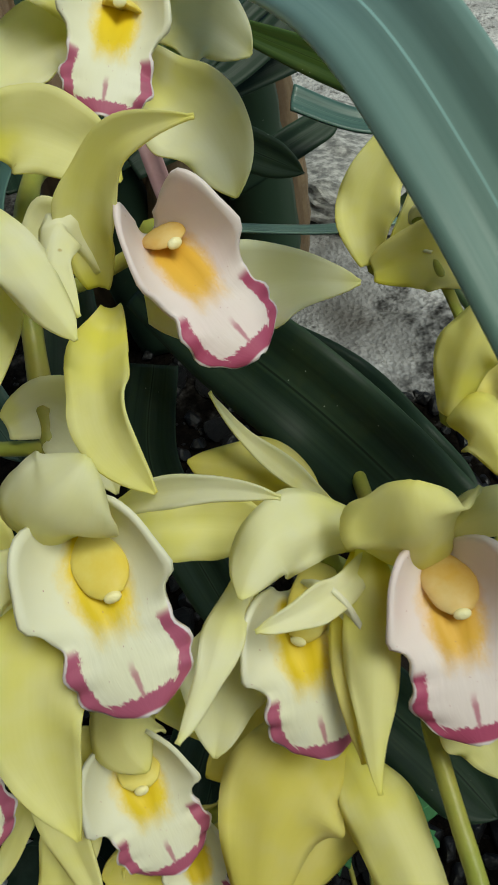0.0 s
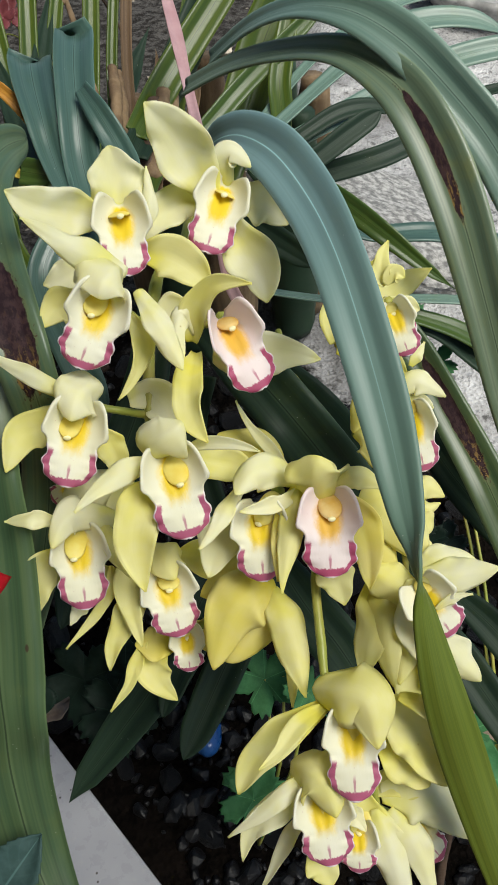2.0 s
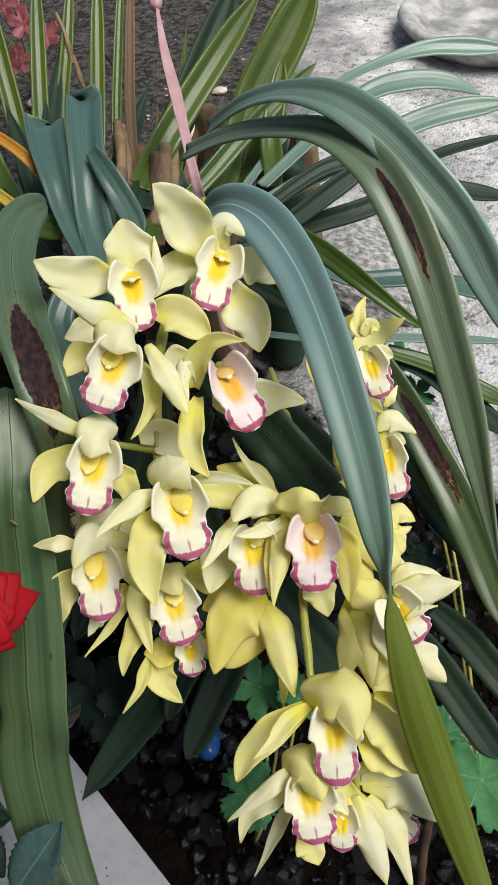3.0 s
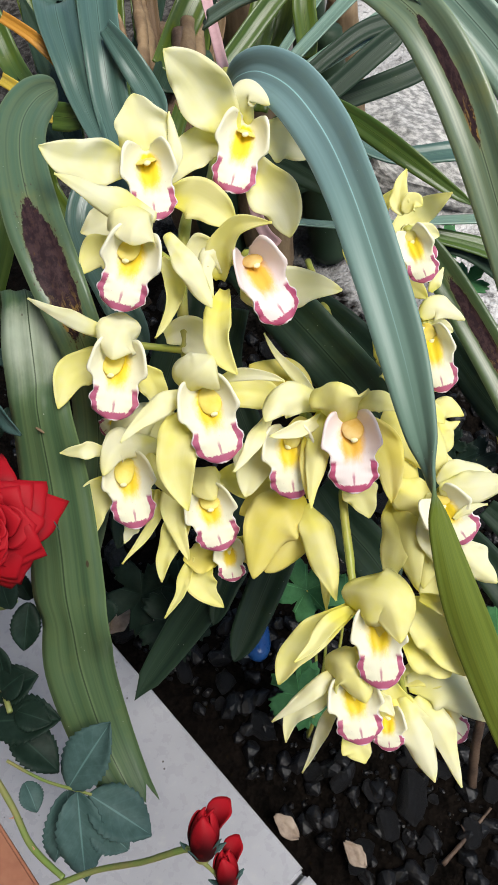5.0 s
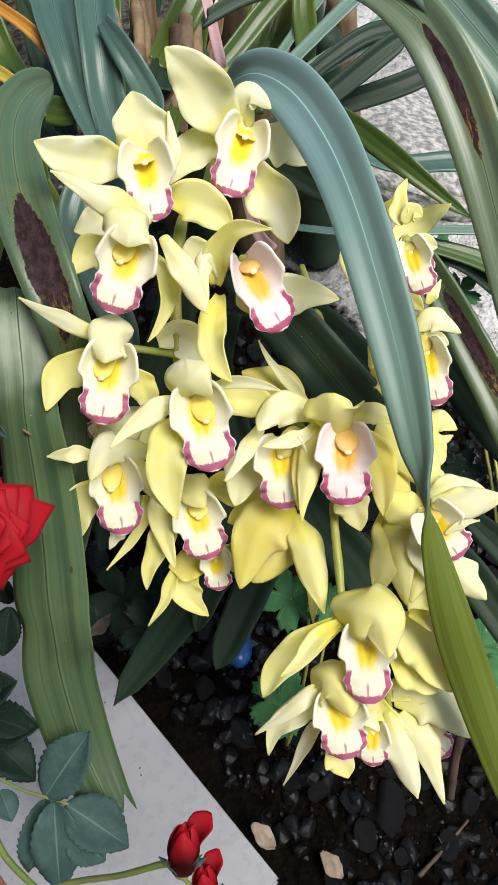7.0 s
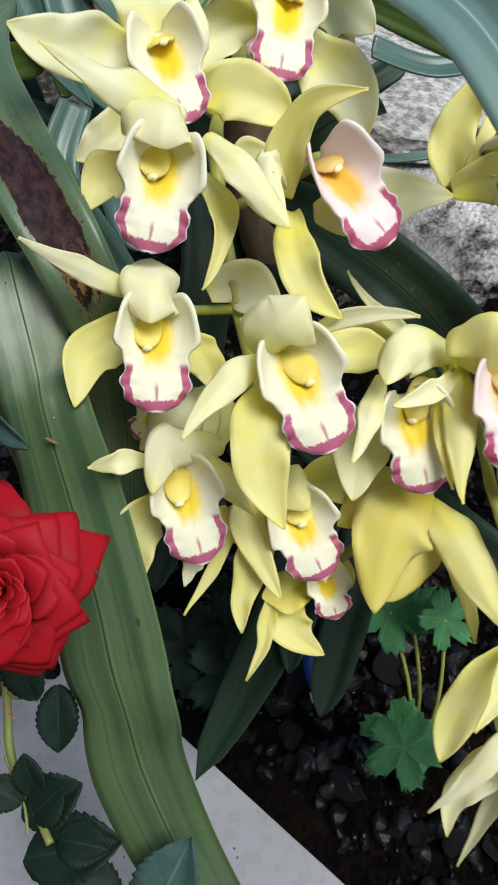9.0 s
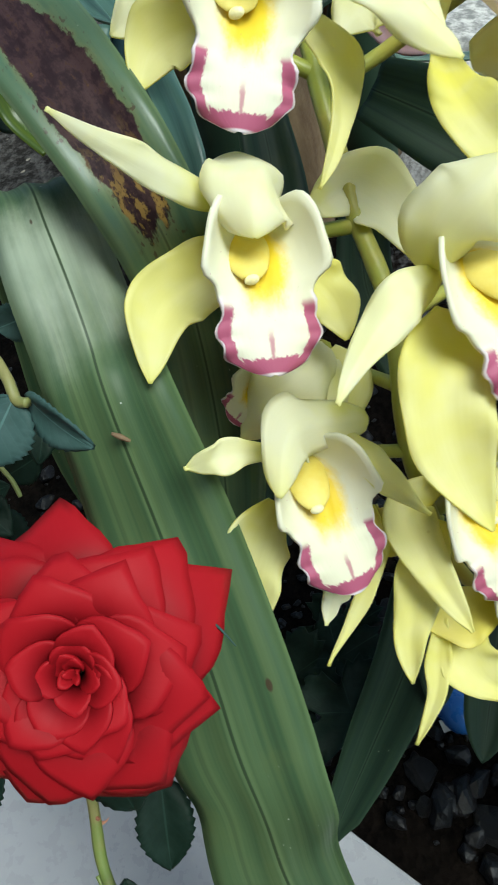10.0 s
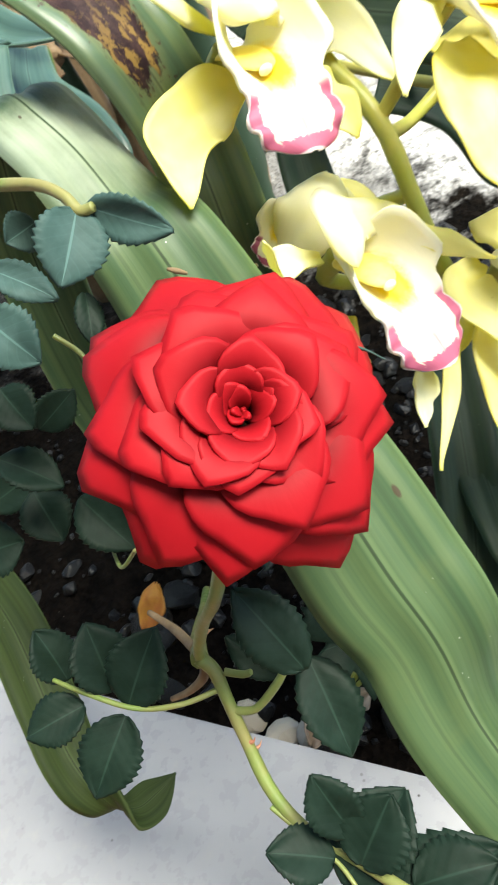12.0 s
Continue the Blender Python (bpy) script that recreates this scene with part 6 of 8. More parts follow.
leaf('', LEAF_DARK, [
    (-0.1686, 0.3020, 0.2129, 0.45, -0.29, 0.84, 0.0122),
    (-0.1677, 0.3336, 0.2250, 0.48, -0.33, 0.81, 0.0140),
    (-0.1796, 0.3974, 0.2185, 0.36, -0.32, 0.87, 0.0155),
    (-0.2000, 0.4477, 0.2300, 0.20, -0.38, 0.90, 0.0151),
    (-0.2203, 0.4902, 0.2486, 0.18, -0.42, 0.89, 0.0053)], 0.35, 0.10, 0.80, False)
leaf('', LEAF_DARK, [
    (-0.1387, 0.3015, 0.2123, 0.22, -0.34, 0.92, 0.0105),
    (-0.1575, 0.3500, 0.2196, 0.26, -0.35, 0.90, 0.0126),
    (-0.1781, 0.4124, 0.2232, 0.39, -0.34, 0.86, 0.0140),
    (-0.1850, 0.4912, 0.2414, 0.42, -0.37, 0.83, 0.0138),
    (-0.1857, 0.5609, 0.2705, 0.41, -0.41, 0.82, 0.0050)], 0.35, 0.10, 0.80, False)
leaf('', LEAF_DARK, [
    (-0.1093, 0.3388, 0.2007, 0.16, -0.29, 0.94, 0.0125),
    (-0.1229, 0.3856, 0.2029, 0.21, -0.30, 0.93, 0.0150),
    (-0.1285, 0.4256, 0.2128, 0.40, -0.30, 0.87, 0.0158),
    (-0.1341, 0.5240, 0.2046, 0.46, -0.34, 0.82, 0.0164),
    (-0.1237, 0.5850, 0.2213, 0.43, -0.37, 0.82, 0.0059)], 0.35, 0.10, 0.80, False)
leaf('', LEAF_DARK, [
    (-0.0587, 0.3324, 0.2056, 0.18, -0.33, 0.93, 0.0142),
    (-0.0667, 0.3920, 0.1971, 0.23, -0.36, 0.90, 0.0175),
    (-0.0653, 0.4352, 0.2031, 0.40, -0.40, 0.83, 0.0185),
    (-0.0453, 0.4821, 0.2118, 0.45, -0.44, 0.78, 0.0177),
    (-0.0275, 0.5272, 0.2239, 0.42, -0.46, 0.79, 0.0063)], 0.35, 0.10, 0.80, False)
leaf('', LEAF_OLIVE, [
    (-0.1459, 0.2760, 0.2158, 0.38, -0.71, 0.59, 0.0115),
    (-0.1569, 0.2897, 0.2250, 0.39, -0.72, 0.57, 0.0130),
    (-0.1598, 0.2972, 0.2388, 0.26, -0.60, 0.75, 0.0130),
    (-0.1761, 0.3111, 0.2435, 0.06, -0.58, 0.81, 0.0120),
    (-0.2011, 0.3334, 0.2424, 0.07, -0.62, 0.78, 0.0043)], 0.35, 0.10, 0.80, False)
leaf('', LEAF_GREEN, [
    (-0.1537, 0.2969, 0.2347, 0.39, -0.74, 0.54, 0.0089),
    (-0.1672, 0.3026, 0.2411, 0.40, -0.74, 0.53, 0.0101),
    (-0.1725, 0.3033, 0.2511, 0.25, -0.55, 0.79, 0.0100),
    (-0.2078, 0.3587, 0.2400, 0.22, -0.46, 0.86, 0.0102),
    (-0.2222, 0.3787, 0.2546, 0.21, -0.49, 0.84, 0.0035)], 0.35, 0.10, 0.80, False)
leaf('', LEAF_BROWN, [
    (-0.0879, 0.3724, 0.1998, 0.19, -0.38, 0.90, 0.0069),
    (-0.0926, 0.4077, 0.2095, 0.24, -0.40, 0.88, 0.0080),
    (-0.1022, 0.4777, 0.2025, 0.25, -0.39, 0.88, 0.0089),
    (-0.1055, 0.5097, 0.2119, 0.16, -0.38, 0.91, 0.0084),
    (-0.1106, 0.5382, 0.2240, 0.11, -0.41, 0.90, 0.0029)], 0.35, 0.10, 0.80, False)
leaf('', LEAF_BROWN, [
    (-0.0760, 0.3724, 0.2047, 0.25, -0.43, 0.86, 0.0061),
    (-0.0828, 0.4296, 0.1969, 0.30, -0.46, 0.83, 0.0074),
    (-0.0765, 0.4604, 0.2074, 0.33, -0.45, 0.83, 0.0077),
    (-0.0742, 0.4858, 0.2136, 0.26, -0.38, 0.89, 0.0071),
    (-0.0743, 0.5082, 0.2219, 0.20, -0.39, 0.90, 0.0025)], 0.35, 0.10, 0.80, False)
leaf('', LEAF_DARK, [
    (-0.1175, 0.2987, 0.2231, 0.32, -0.76, 0.57, 0.0075),
    (-0.1334, 0.2996, 0.2360, 0.34, -0.76, 0.56, 0.0083),
    (-0.1560, 0.3239, 0.2324, 0.15, -0.60, 0.78, 0.0088),
    (-0.1733, 0.3524, 0.2368, 0.11, -0.45, 0.89, 0.0083),
    (-0.1895, 0.3728, 0.2474, 0.10, -0.49, 0.87, 0.0029)], 0.35, 0.10, 0.80, False)
leaf('', LEAF_OLIVE, [
    (-0.0964, 0.3492, 0.2025, 0.37, -0.45, 0.81, 0.0097),
    (-0.0906, 0.3800, 0.2113, 0.39, -0.49, 0.78, 0.0111),
    (-0.0886, 0.4437, 0.2028, 0.32, -0.45, 0.84, 0.0123),
    (-0.0860, 0.5164, 0.2321, 0.23, -0.46, 0.86, 0.0121),
    (-0.0861, 0.5851, 0.2675, 0.22, -0.50, 0.84, 0.0044)], 0.35, 0.10, 0.80, False)
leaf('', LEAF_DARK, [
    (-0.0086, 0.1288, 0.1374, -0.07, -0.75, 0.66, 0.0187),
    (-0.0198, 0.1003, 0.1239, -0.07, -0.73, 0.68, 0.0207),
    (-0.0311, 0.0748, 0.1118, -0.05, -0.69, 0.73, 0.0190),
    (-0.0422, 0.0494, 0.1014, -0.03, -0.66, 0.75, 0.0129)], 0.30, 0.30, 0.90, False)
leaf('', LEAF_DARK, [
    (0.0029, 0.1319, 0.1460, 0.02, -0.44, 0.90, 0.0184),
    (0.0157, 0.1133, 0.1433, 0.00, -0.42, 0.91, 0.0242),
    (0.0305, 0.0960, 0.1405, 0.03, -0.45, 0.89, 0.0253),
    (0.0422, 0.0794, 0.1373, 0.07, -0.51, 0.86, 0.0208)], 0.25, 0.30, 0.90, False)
leaf('', LEAF_BLUE, [
    (-0.1510, 0.4182, 0.2191, 0.22, -0.97, 0.12, 0.0185),
    (-0.1432, 0.4272, 0.2586, 0.16, -0.98, -0.08, 0.0208),
    (-0.1348, 0.4184, 0.2831, -0.06, -0.74, -0.67, 0.0219),
    (-0.1283, 0.3980, 0.2909, 0.16, 0.07, 0.98, 0.0227),
    (-0.1230, 0.3699, 0.2882, 0.25, -0.29, 0.92, 0.0224),
    (-0.1166, 0.3391, 0.2793, 0.25, -0.41, 0.88, 0.0213),
    (-0.1121, 0.3148, 0.2637, 0.23, -0.51, 0.83, 0.0206),
    (-0.1027, 0.2887, 0.2538, 0.20, -0.53, 0.83, 0.0198),
    (-0.0886, 0.2539, 0.2552, 0.18, -0.53, 0.83, 0.0177)], 0.50, 0.90, 0.90, False)
leaf('', LEAF_BLUE, [
    (-0.1648, 0.4025, 0.2292, 0.32, -0.93, 0.15, 0.0181),
    (-0.1660, 0.4129, 0.2579, 0.28, -0.94, -0.18, 0.0225),
    (-0.1598, 0.4013, 0.2757, 0.09, -0.60, -0.80, 0.0252),
    (-0.1529, 0.3821, 0.2837, 0.09, 0.14, 0.99, 0.0250),
    (-0.1458, 0.3608, 0.2817, 0.16, -0.24, 0.96, 0.0233),
    (-0.1365, 0.3358, 0.2776, 0.17, -0.39, 0.91, 0.0192),
    (-0.1292, 0.3164, 0.2665, 0.19, -0.50, 0.84, 0.0149),
    (-0.1161, 0.2895, 0.2573, 0.20, -0.56, 0.80, 0.0107),
    (-0.1016, 0.2585, 0.2596, 0.20, -0.57, 0.80, 0.0073)], 0.50, 0.50, 0.90, False)
leaf('', LEAF_BLUE, [
    (-0.1133, 0.3449, 0.2871, -0.32, -0.66, 0.68, 0.0091),
    (-0.1023, 0.3298, 0.2810, -0.16, -0.63, 0.76, 0.0133),
    (-0.0914, 0.3163, 0.2703, 0.02, -0.57, 0.82, 0.0145),
    (-0.0790, 0.2961, 0.2605, 0.04, -0.57, 0.82, 0.0133)], 0.25, 0.40, 0.60, False)
leaf('', LEAF_GREEN, [
    (-0.1485, 0.3145, 0.2560, -0.08, -0.79, 0.61, 0.0153),
    (-0.1376, 0.3112, 0.2562, -0.12, -0.78, 0.61, 0.0150),
    (-0.1282, 0.3080, 0.2563, -0.17, -0.76, 0.62, 0.0089)], 0.20, 0.20, 0.90, False)
leaf('', LEAF_OLIVE, [
    (-0.1546, 0.3504, 0.2164, 0.30, -0.33, 0.90, 0.0087),
    (-0.1820, 0.4305, 0.2120, 0.32, -0.43, 0.85, 0.0125),
    (-0.1917, 0.4750, 0.2338, 0.35, -0.59, 0.73, 0.0132),
    (-0.1971, 0.5282, 0.2732, 0.35, -0.65, 0.67, 0.0125),
    (-0.1978, 0.5699, 0.3169, 0.35, -0.67, 0.65, 0.0087)], 0.35, 0.40, 0.80, False)
leaf('', LEAF_OLIVE, [
    (-0.1403, 0.3555, 0.2122, 0.27, -0.33, 0.90, 0.0068),
    (-0.1673, 0.4455, 0.2096, 0.29, -0.43, 0.85, 0.0098),
    (-0.1794, 0.4974, 0.2360, 0.33, -0.55, 0.76, 0.0104),
    (-0.1796, 0.5511, 0.2699, 0.36, -0.58, 0.73, 0.0099),
    (-0.1778, 0.5973, 0.3077, 0.36, -0.61, 0.71, 0.0069)], 0.35, 0.40, 0.80, False)
leaf('', LEAF_OLIVE, [
    (-0.1240, 0.3656, 0.2191, 0.28, -0.33, 0.90, 0.0081),
    (-0.1457, 0.4521, 0.2152, 0.29, -0.44, 0.85, 0.0116),
    (-0.1491, 0.4945, 0.2413, 0.29, -0.57, 0.77, 0.0122),
    (-0.1516, 0.5415, 0.2753, 0.29, -0.61, 0.74, 0.0116),
    (-0.1523, 0.5831, 0.3114, 0.29, -0.63, 0.72, 0.0080)], 0.35, 0.40, 0.80, False)
leaf('', LEAF_DARK, [
    (-0.1009, 0.3821, 0.2262, 0.42, -0.54, 0.73, 0.0177),
    (-0.0948, 0.4550, 0.2250, 0.38, -0.62, 0.69, 0.0246),
    (-0.0771, 0.4893, 0.2477, 0.31, -0.71, 0.63, 0.0254),
    (-0.0585, 0.5276, 0.2765, 0.28, -0.75, 0.61, 0.0237),
    (-0.0395, 0.5588, 0.3083, 0.27, -0.77, 0.59, 0.0164)], 0.35, 0.40, 0.80, False)
leaf('', LEAF_OLIVE, [
    (-0.1032, 0.4041, 0.2274, 0.50, -0.36, 0.78, 0.0162),
    (-0.0944, 0.4385, 0.2332, 0.47, -0.46, 0.75, 0.0211),
    (-0.0824, 0.4637, 0.2450, 0.36, -0.69, 0.62, 0.0217),
    (-0.0523, 0.5052, 0.2744, 0.30, -0.78, 0.56, 0.0203),
    (-0.0206, 0.5381, 0.3067, 0.27, -0.80, 0.53, 0.0140)], 0.35, 0.40, 0.80, False)
leaf('', LEAF_OLIVE, [
    (-0.1714, 0.3680, 0.2095, 0.28, -0.37, 0.89, 0.0106),
    (-0.1969, 0.4348, 0.2120, 0.30, -0.46, 0.83, 0.0146),
    (-0.2104, 0.4759, 0.2334, 0.32, -0.60, 0.73, 0.0154),
    (-0.2257, 0.5186, 0.2715, 0.32, -0.65, 0.69, 0.0145),
    (-0.2364, 0.5535, 0.3116, 0.32, -0.67, 0.67, 0.0100)], 0.35, 0.40, 0.80, False)
leaf('', LEAF_BROWN, [
    (-0.1029, 0.3941, 0.2090, 0.20, -0.44, 0.88, 0.0057),
    (-0.1218, 0.4734, 0.2100, 0.21, -0.53, 0.82, 0.0080),
    (-0.1266, 0.5107, 0.2375, 0.24, -0.64, 0.73, 0.0082),
    (-0.1276, 0.5528, 0.2724, 0.25, -0.67, 0.70, 0.0078),
    (-0.1265, 0.5889, 0.3088, 0.25, -0.69, 0.68, 0.0054)], 0.35, 0.40, 0.80, False)
leaf('', LEAF_GREEN, [
    (-0.1680, 0.3427, 0.2275, 0.23, -0.52, 0.83, 0.0113),
    (-0.1872, 0.3772, 0.2317, 0.26, -0.58, 0.77, 0.0151),
    (-0.2078, 0.4096, 0.2383, 0.33, -0.66, 0.68, 0.0159),
    (-0.2206, 0.4339, 0.2632, 0.35, -0.69, 0.63, 0.0146),
    (-0.2300, 0.4546, 0.2908, 0.36, -0.70, 0.62, 0.0100)], 0.35, 0.40, 0.80, False)
leaf('', LEAF_OLIVE, [
    (-0.1126, 0.3842, 0.2158, 0.22, -0.29, 0.93, 0.0056),
    (-0.1327, 0.4656, 0.2097, 0.23, -0.40, 0.89, 0.0079),
    (-0.1379, 0.5055, 0.2311, 0.27, -0.57, 0.78, 0.0082),
    (-0.1381, 0.5544, 0.2677, 0.28, -0.63, 0.72, 0.0078),
    (-0.1362, 0.5972, 0.3066, 0.28, -0.65, 0.70, 0.0054)], 0.35, 0.40, 0.80, False)
leaf('', LEAF_OLIVE, [
    (-0.0503, 0.4106, 0.1893, 0.20, -0.68, 0.70, 0.0252),
    (-0.0359, 0.4565, 0.2190, 0.17, -0.74, 0.65, 0.0329),
    (-0.0203, 0.4916, 0.2539, 0.16, -0.80, 0.58, 0.0339),
    (0.0005, 0.5173, 0.2832, 0.17, -0.81, 0.56, 0.0313),
    (0.0205, 0.5402, 0.3127, 0.15, -0.83, 0.54, 0.0213)], 0.35, 0.40, 0.80, False)
leaf('', LEAF_OLIVE, [
    (-0.0531, 0.4056, 0.2026, 0.28, -0.47, 0.84, 0.0142),
    (-0.0435, 0.4500, 0.2180, 0.26, -0.56, 0.79, 0.0187),
    (-0.0335, 0.4864, 0.2397, 0.22, -0.68, 0.70, 0.0194),
    (-0.0151, 0.5265, 0.2699, 0.21, -0.73, 0.65, 0.0183),
    (0.0040, 0.5596, 0.3027, 0.20, -0.75, 0.63, 0.0126)], 0.35, 0.40, 0.80, False)
leaf('', LEAF_GREEN, [
    (-0.0677, 0.3963, 0.2231, 0.41, -0.61, 0.68, 0.0104),
    (-0.0504, 0.4180, 0.2323, 0.36, -0.67, 0.65, 0.0132),
    (-0.0336, 0.4385, 0.2425, 0.27, -0.77, 0.58, 0.0135),
    (-0.0061, 0.4626, 0.2597, 0.22, -0.81, 0.54, 0.0125),
    (0.0218, 0.4844, 0.2765, 0.20, -0.82, 0.53, 0.0085)], 0.35, 0.40, 0.80, False)
leaf('', LEAF_OLIVE, [
    (-0.0068, 0.4031, 0.2275, 0.03, -0.44, 0.90, 0.0117),
    (-0.0081, 0.4252, 0.2345, 0.04, -0.52, 0.85, 0.0150),
    (-0.0098, 0.4432, 0.2441, 0.07, -0.66, 0.75, 0.0153),
    (-0.0063, 0.4665, 0.2612, 0.09, -0.71, 0.70, 0.0142),
    (-0.0028, 0.4857, 0.2804, 0.09, -0.72, 0.69, 0.0097)], 0.35, 0.40, 0.80, False)
leaf('dying leaf turned orange and brown', LEAF_ORANGE, [
    (-0.1836, 0.3728, 0.2845, 0.03, -0.72, 0.69, 0.0068),
    (-0.1628, 0.3595, 0.2771, 0.05, -0.69, 0.72, 0.0074),
    (-0.1467, 0.3475, 0.2644, 0.22, -0.73, 0.65, 0.0072),
    (-0.1379, 0.3343, 0.2508, 0.33, -0.81, 0.49, 0.0055)], 0.30, 0.30, 0.80, False)
leaf('yellowed dying leaf', LEAF_YELLOW, [
    (-0.1913, 0.3558, 0.2568, 0.02, -0.63, 0.78, 0.0076),
    (-0.1687, 0.3351, 0.2564, 0.05, -0.61, 0.79, 0.0072),
    (-0.1526, 0.3211, 0.2473, 0.08, -0.60, 0.80, 0.0062)], 0.30, 0.30, 0.80, False)
leaf('', LEAF_GREY, [
    (-0.0270, 0.4029, 0.2278, -0.15, -0.20, 0.97, 0.0068),
    (0.0063, 0.4658, 0.2408, -0.10, -0.19, 0.98, 0.0075),
    (0.0401, 0.5183, 0.2467, 0.06, -0.22, 0.97, 0.0071),
    (0.0767, 0.5501, 0.2494, 0.19, -0.40, 0.90, 0.0085),
    (0.1138, 0.5677, 0.2513, 0.17, -0.58, 0.80, 0.0143),
    (0.1463, 0.5718, 0.2498, 0.11, -0.64, 0.76, 0.0167),
    (0.1792, 0.5740, 0.2465, 0.11, -0.65, 0.75, 0.0159)], 0.25, 0.50, 0.80, False)
leaf('', LEAF_GREY, [
    (-0.0137, 0.3847, 0.2389, -0.10, -0.23, 0.97, 0.0091),
    (0.0231, 0.4339, 0.2487, -0.13, -0.28, 0.95, 0.0116),
    (0.0586, 0.4656, 0.2622, -0.10, -0.35, 0.93, 0.0158),
    (0.0870, 0.4751, 0.2665, 0.08, -0.42, 0.90, 0.0170),
    (0.1159, 0.4802, 0.2636, 0.24, -0.49, 0.84, 0.0145),
    (0.1423, 0.4815, 0.2532, 0.31, -0.53, 0.79, 0.0108)], 0.25, 0.20, 0.80, False)
leaf('', LEAF_GREY, [
    (-0.0256, 0.3756, 0.2227, 0.05, -0.59, 0.81, 0.0099),
    (0.0167, 0.3980, 0.2349, 0.09, -0.57, 0.82, 0.0126),
    (0.0595, 0.4287, 0.2427, 0.02, -0.43, 0.90, 0.0159),
    (0.0919, 0.4461, 0.2499, -0.00, -0.48, 0.88, 0.0173),
    (0.1228, 0.4547, 0.2547, -0.03, -0.54, 0.84, 0.0168),
    (0.1588, 0.4608, 0.2569, -0.03, -0.55, 0.83, 0.0162)], 0.25, 0.50, 0.80, False)
leaf('', LEAF_DARK, [
    (-0.0249, 0.3628, 0.2223, 0.12, -0.67, 0.73, 0.0081),
    (0.0089, 0.3874, 0.2372, 0.14, -0.68, 0.72, 0.0099),
    (0.0393, 0.4055, 0.2433, 0.21, -0.60, 0.77, 0.0110),
    (0.0879, 0.4205, 0.2341, 0.11, -0.32, 0.94, 0.0080),
    (0.1196, 0.4286, 0.2400, -0.11, -0.34, 0.94, 0.0081),
    (0.1571, 0.4357, 0.2456, -0.13, -0.34, 0.93, 0.0083)], 0.25, 0.50, 0.80, False)
leaf('', LEAF_DARK, [
    (-0.0195, 0.3395, 0.2252, 0.27, -0.76, 0.59, 0.0100),
    (0.0177, 0.3534, 0.2286, 0.23, -0.78, 0.59, 0.0126),
    (0.0554, 0.3642, 0.2343, 0.09, -0.69, 0.72, 0.0136),
    (0.0923, 0.3838, 0.2389, 0.04, -0.46, 0.89, 0.0125),
    (0.1237, 0.3855, 0.2332, 0.16, -0.36, 0.92, 0.0136),
    (0.1541, 0.3894, 0.2258, 0.13, -0.36, 0.92, 0.0140)], 0.25, 0.50, 0.80, False)
leaf('', LEAF_DARK, [
    (-0.0251, 0.3244, 0.2317, 0.11, -0.68, 0.72, 0.0090),
    (0.0031, 0.3407, 0.2375, 0.19, -0.76, 0.62, 0.0115),
    (0.0351, 0.3619, 0.2508, 0.17, -0.77, 0.62, 0.0134),
    (0.0527, 0.3747, 0.2570, 0.13, -0.79, 0.60, 0.0112)], 0.25, 0.30, 0.80, False)
leaf('', LEAF_BLUE, [
    (0.0179, 0.3072, 0.2360, 0.40, -0.46, 0.79, 0.0108),
    (0.0467, 0.3063, 0.2213, 0.28, -0.24, 0.93, 0.0125),
    (0.0827, 0.3092, 0.2191, 0.13, -0.14, 0.98, 0.0150),
    (0.1199, 0.3194, 0.2044, 0.18, -0.18, 0.97, 0.0157),
    (0.1495, 0.3183, 0.1960, 0.21, -0.19, 0.96, 0.0145)], 0.25, 0.50, 0.80, False)
leaf('', LEAF_GREEN, [
    (0.0042, 0.3003, 0.2652, -0.28, -0.68, 0.68, 0.0069),
    (0.0274, 0.2820, 0.2588, -0.30, -0.65, 0.70, 0.0114),
    (0.0495, 0.2615, 0.2530, -0.22, -0.70, 0.67, 0.0104),
    (0.0717, 0.2501, 0.2404, -0.13, -0.76, 0.64, 0.0059),
    (0.0863, 0.2475, 0.2303, -0.16, -0.74, 0.65, 0.0014)], 0.25, 0.00, 0.60, False)
leaf('', LEAF_GREY, [
    (-0.0128, 0.2589, 0.2189, 0.10, 0.03, 0.99, 0.0054),
    (0.0271, 0.2752, 0.1986, 0.05, 0.04, 1.00, 0.0064),
    (0.0698, 0.2847, 0.1916, -0.00, 0.04, 1.00, 0.0074),
    (0.1059, 0.2912, 0.1853, 0.01, 0.03, 1.00, 0.0077),
    (0.1492, 0.2943, 0.1806, 0.02, 0.03, 1.00, 0.0072)], 0.20, 0.50, 0.80, False)
leaf('', LEAF_GREEN, [
    (0.0706, 0.2832, 0.1820, 0.01, -0.30, 0.95, 0.0097),
    (0.0996, 0.2813, 0.1719, 0.15, -0.36, 0.92, 0.0122),
    (0.1263, 0.2759, 0.1592, 0.27, -0.40, 0.87, 0.0125),
    (0.1501, 0.2638, 0.1543, 0.25, -0.40, 0.88, 0.0118)], 0.20, 0.50, 0.80, False)
leaf('', LEAF_DARK, [
    (0.0574, 0.2864, 0.1734, -0.05, -0.28, 0.96, 0.0098),
    (0.0866, 0.2833, 0.1717, 0.15, -0.34, 0.93, 0.0137),
    (0.1161, 0.2746, 0.1545, 0.25, -0.42, 0.87, 0.0156),
    (0.1490, 0.2444, 0.1456, 0.22, -0.42, 0.88, 0.0156)], 0.20, 0.50, 0.80, False)
leaf('', LEAF_DARK, [
    (-0.0137, 0.3087, 0.2025, 0.04, -0.78, 0.62, 0.0113),
    (0.0122, 0.3142, 0.2121, 0.09, -0.77, 0.63, 0.0135),
    (0.0374, 0.3292, 0.2145, 0.14, -0.75, 0.65, 0.0124)], 0.20, 0.30, 0.80, False)
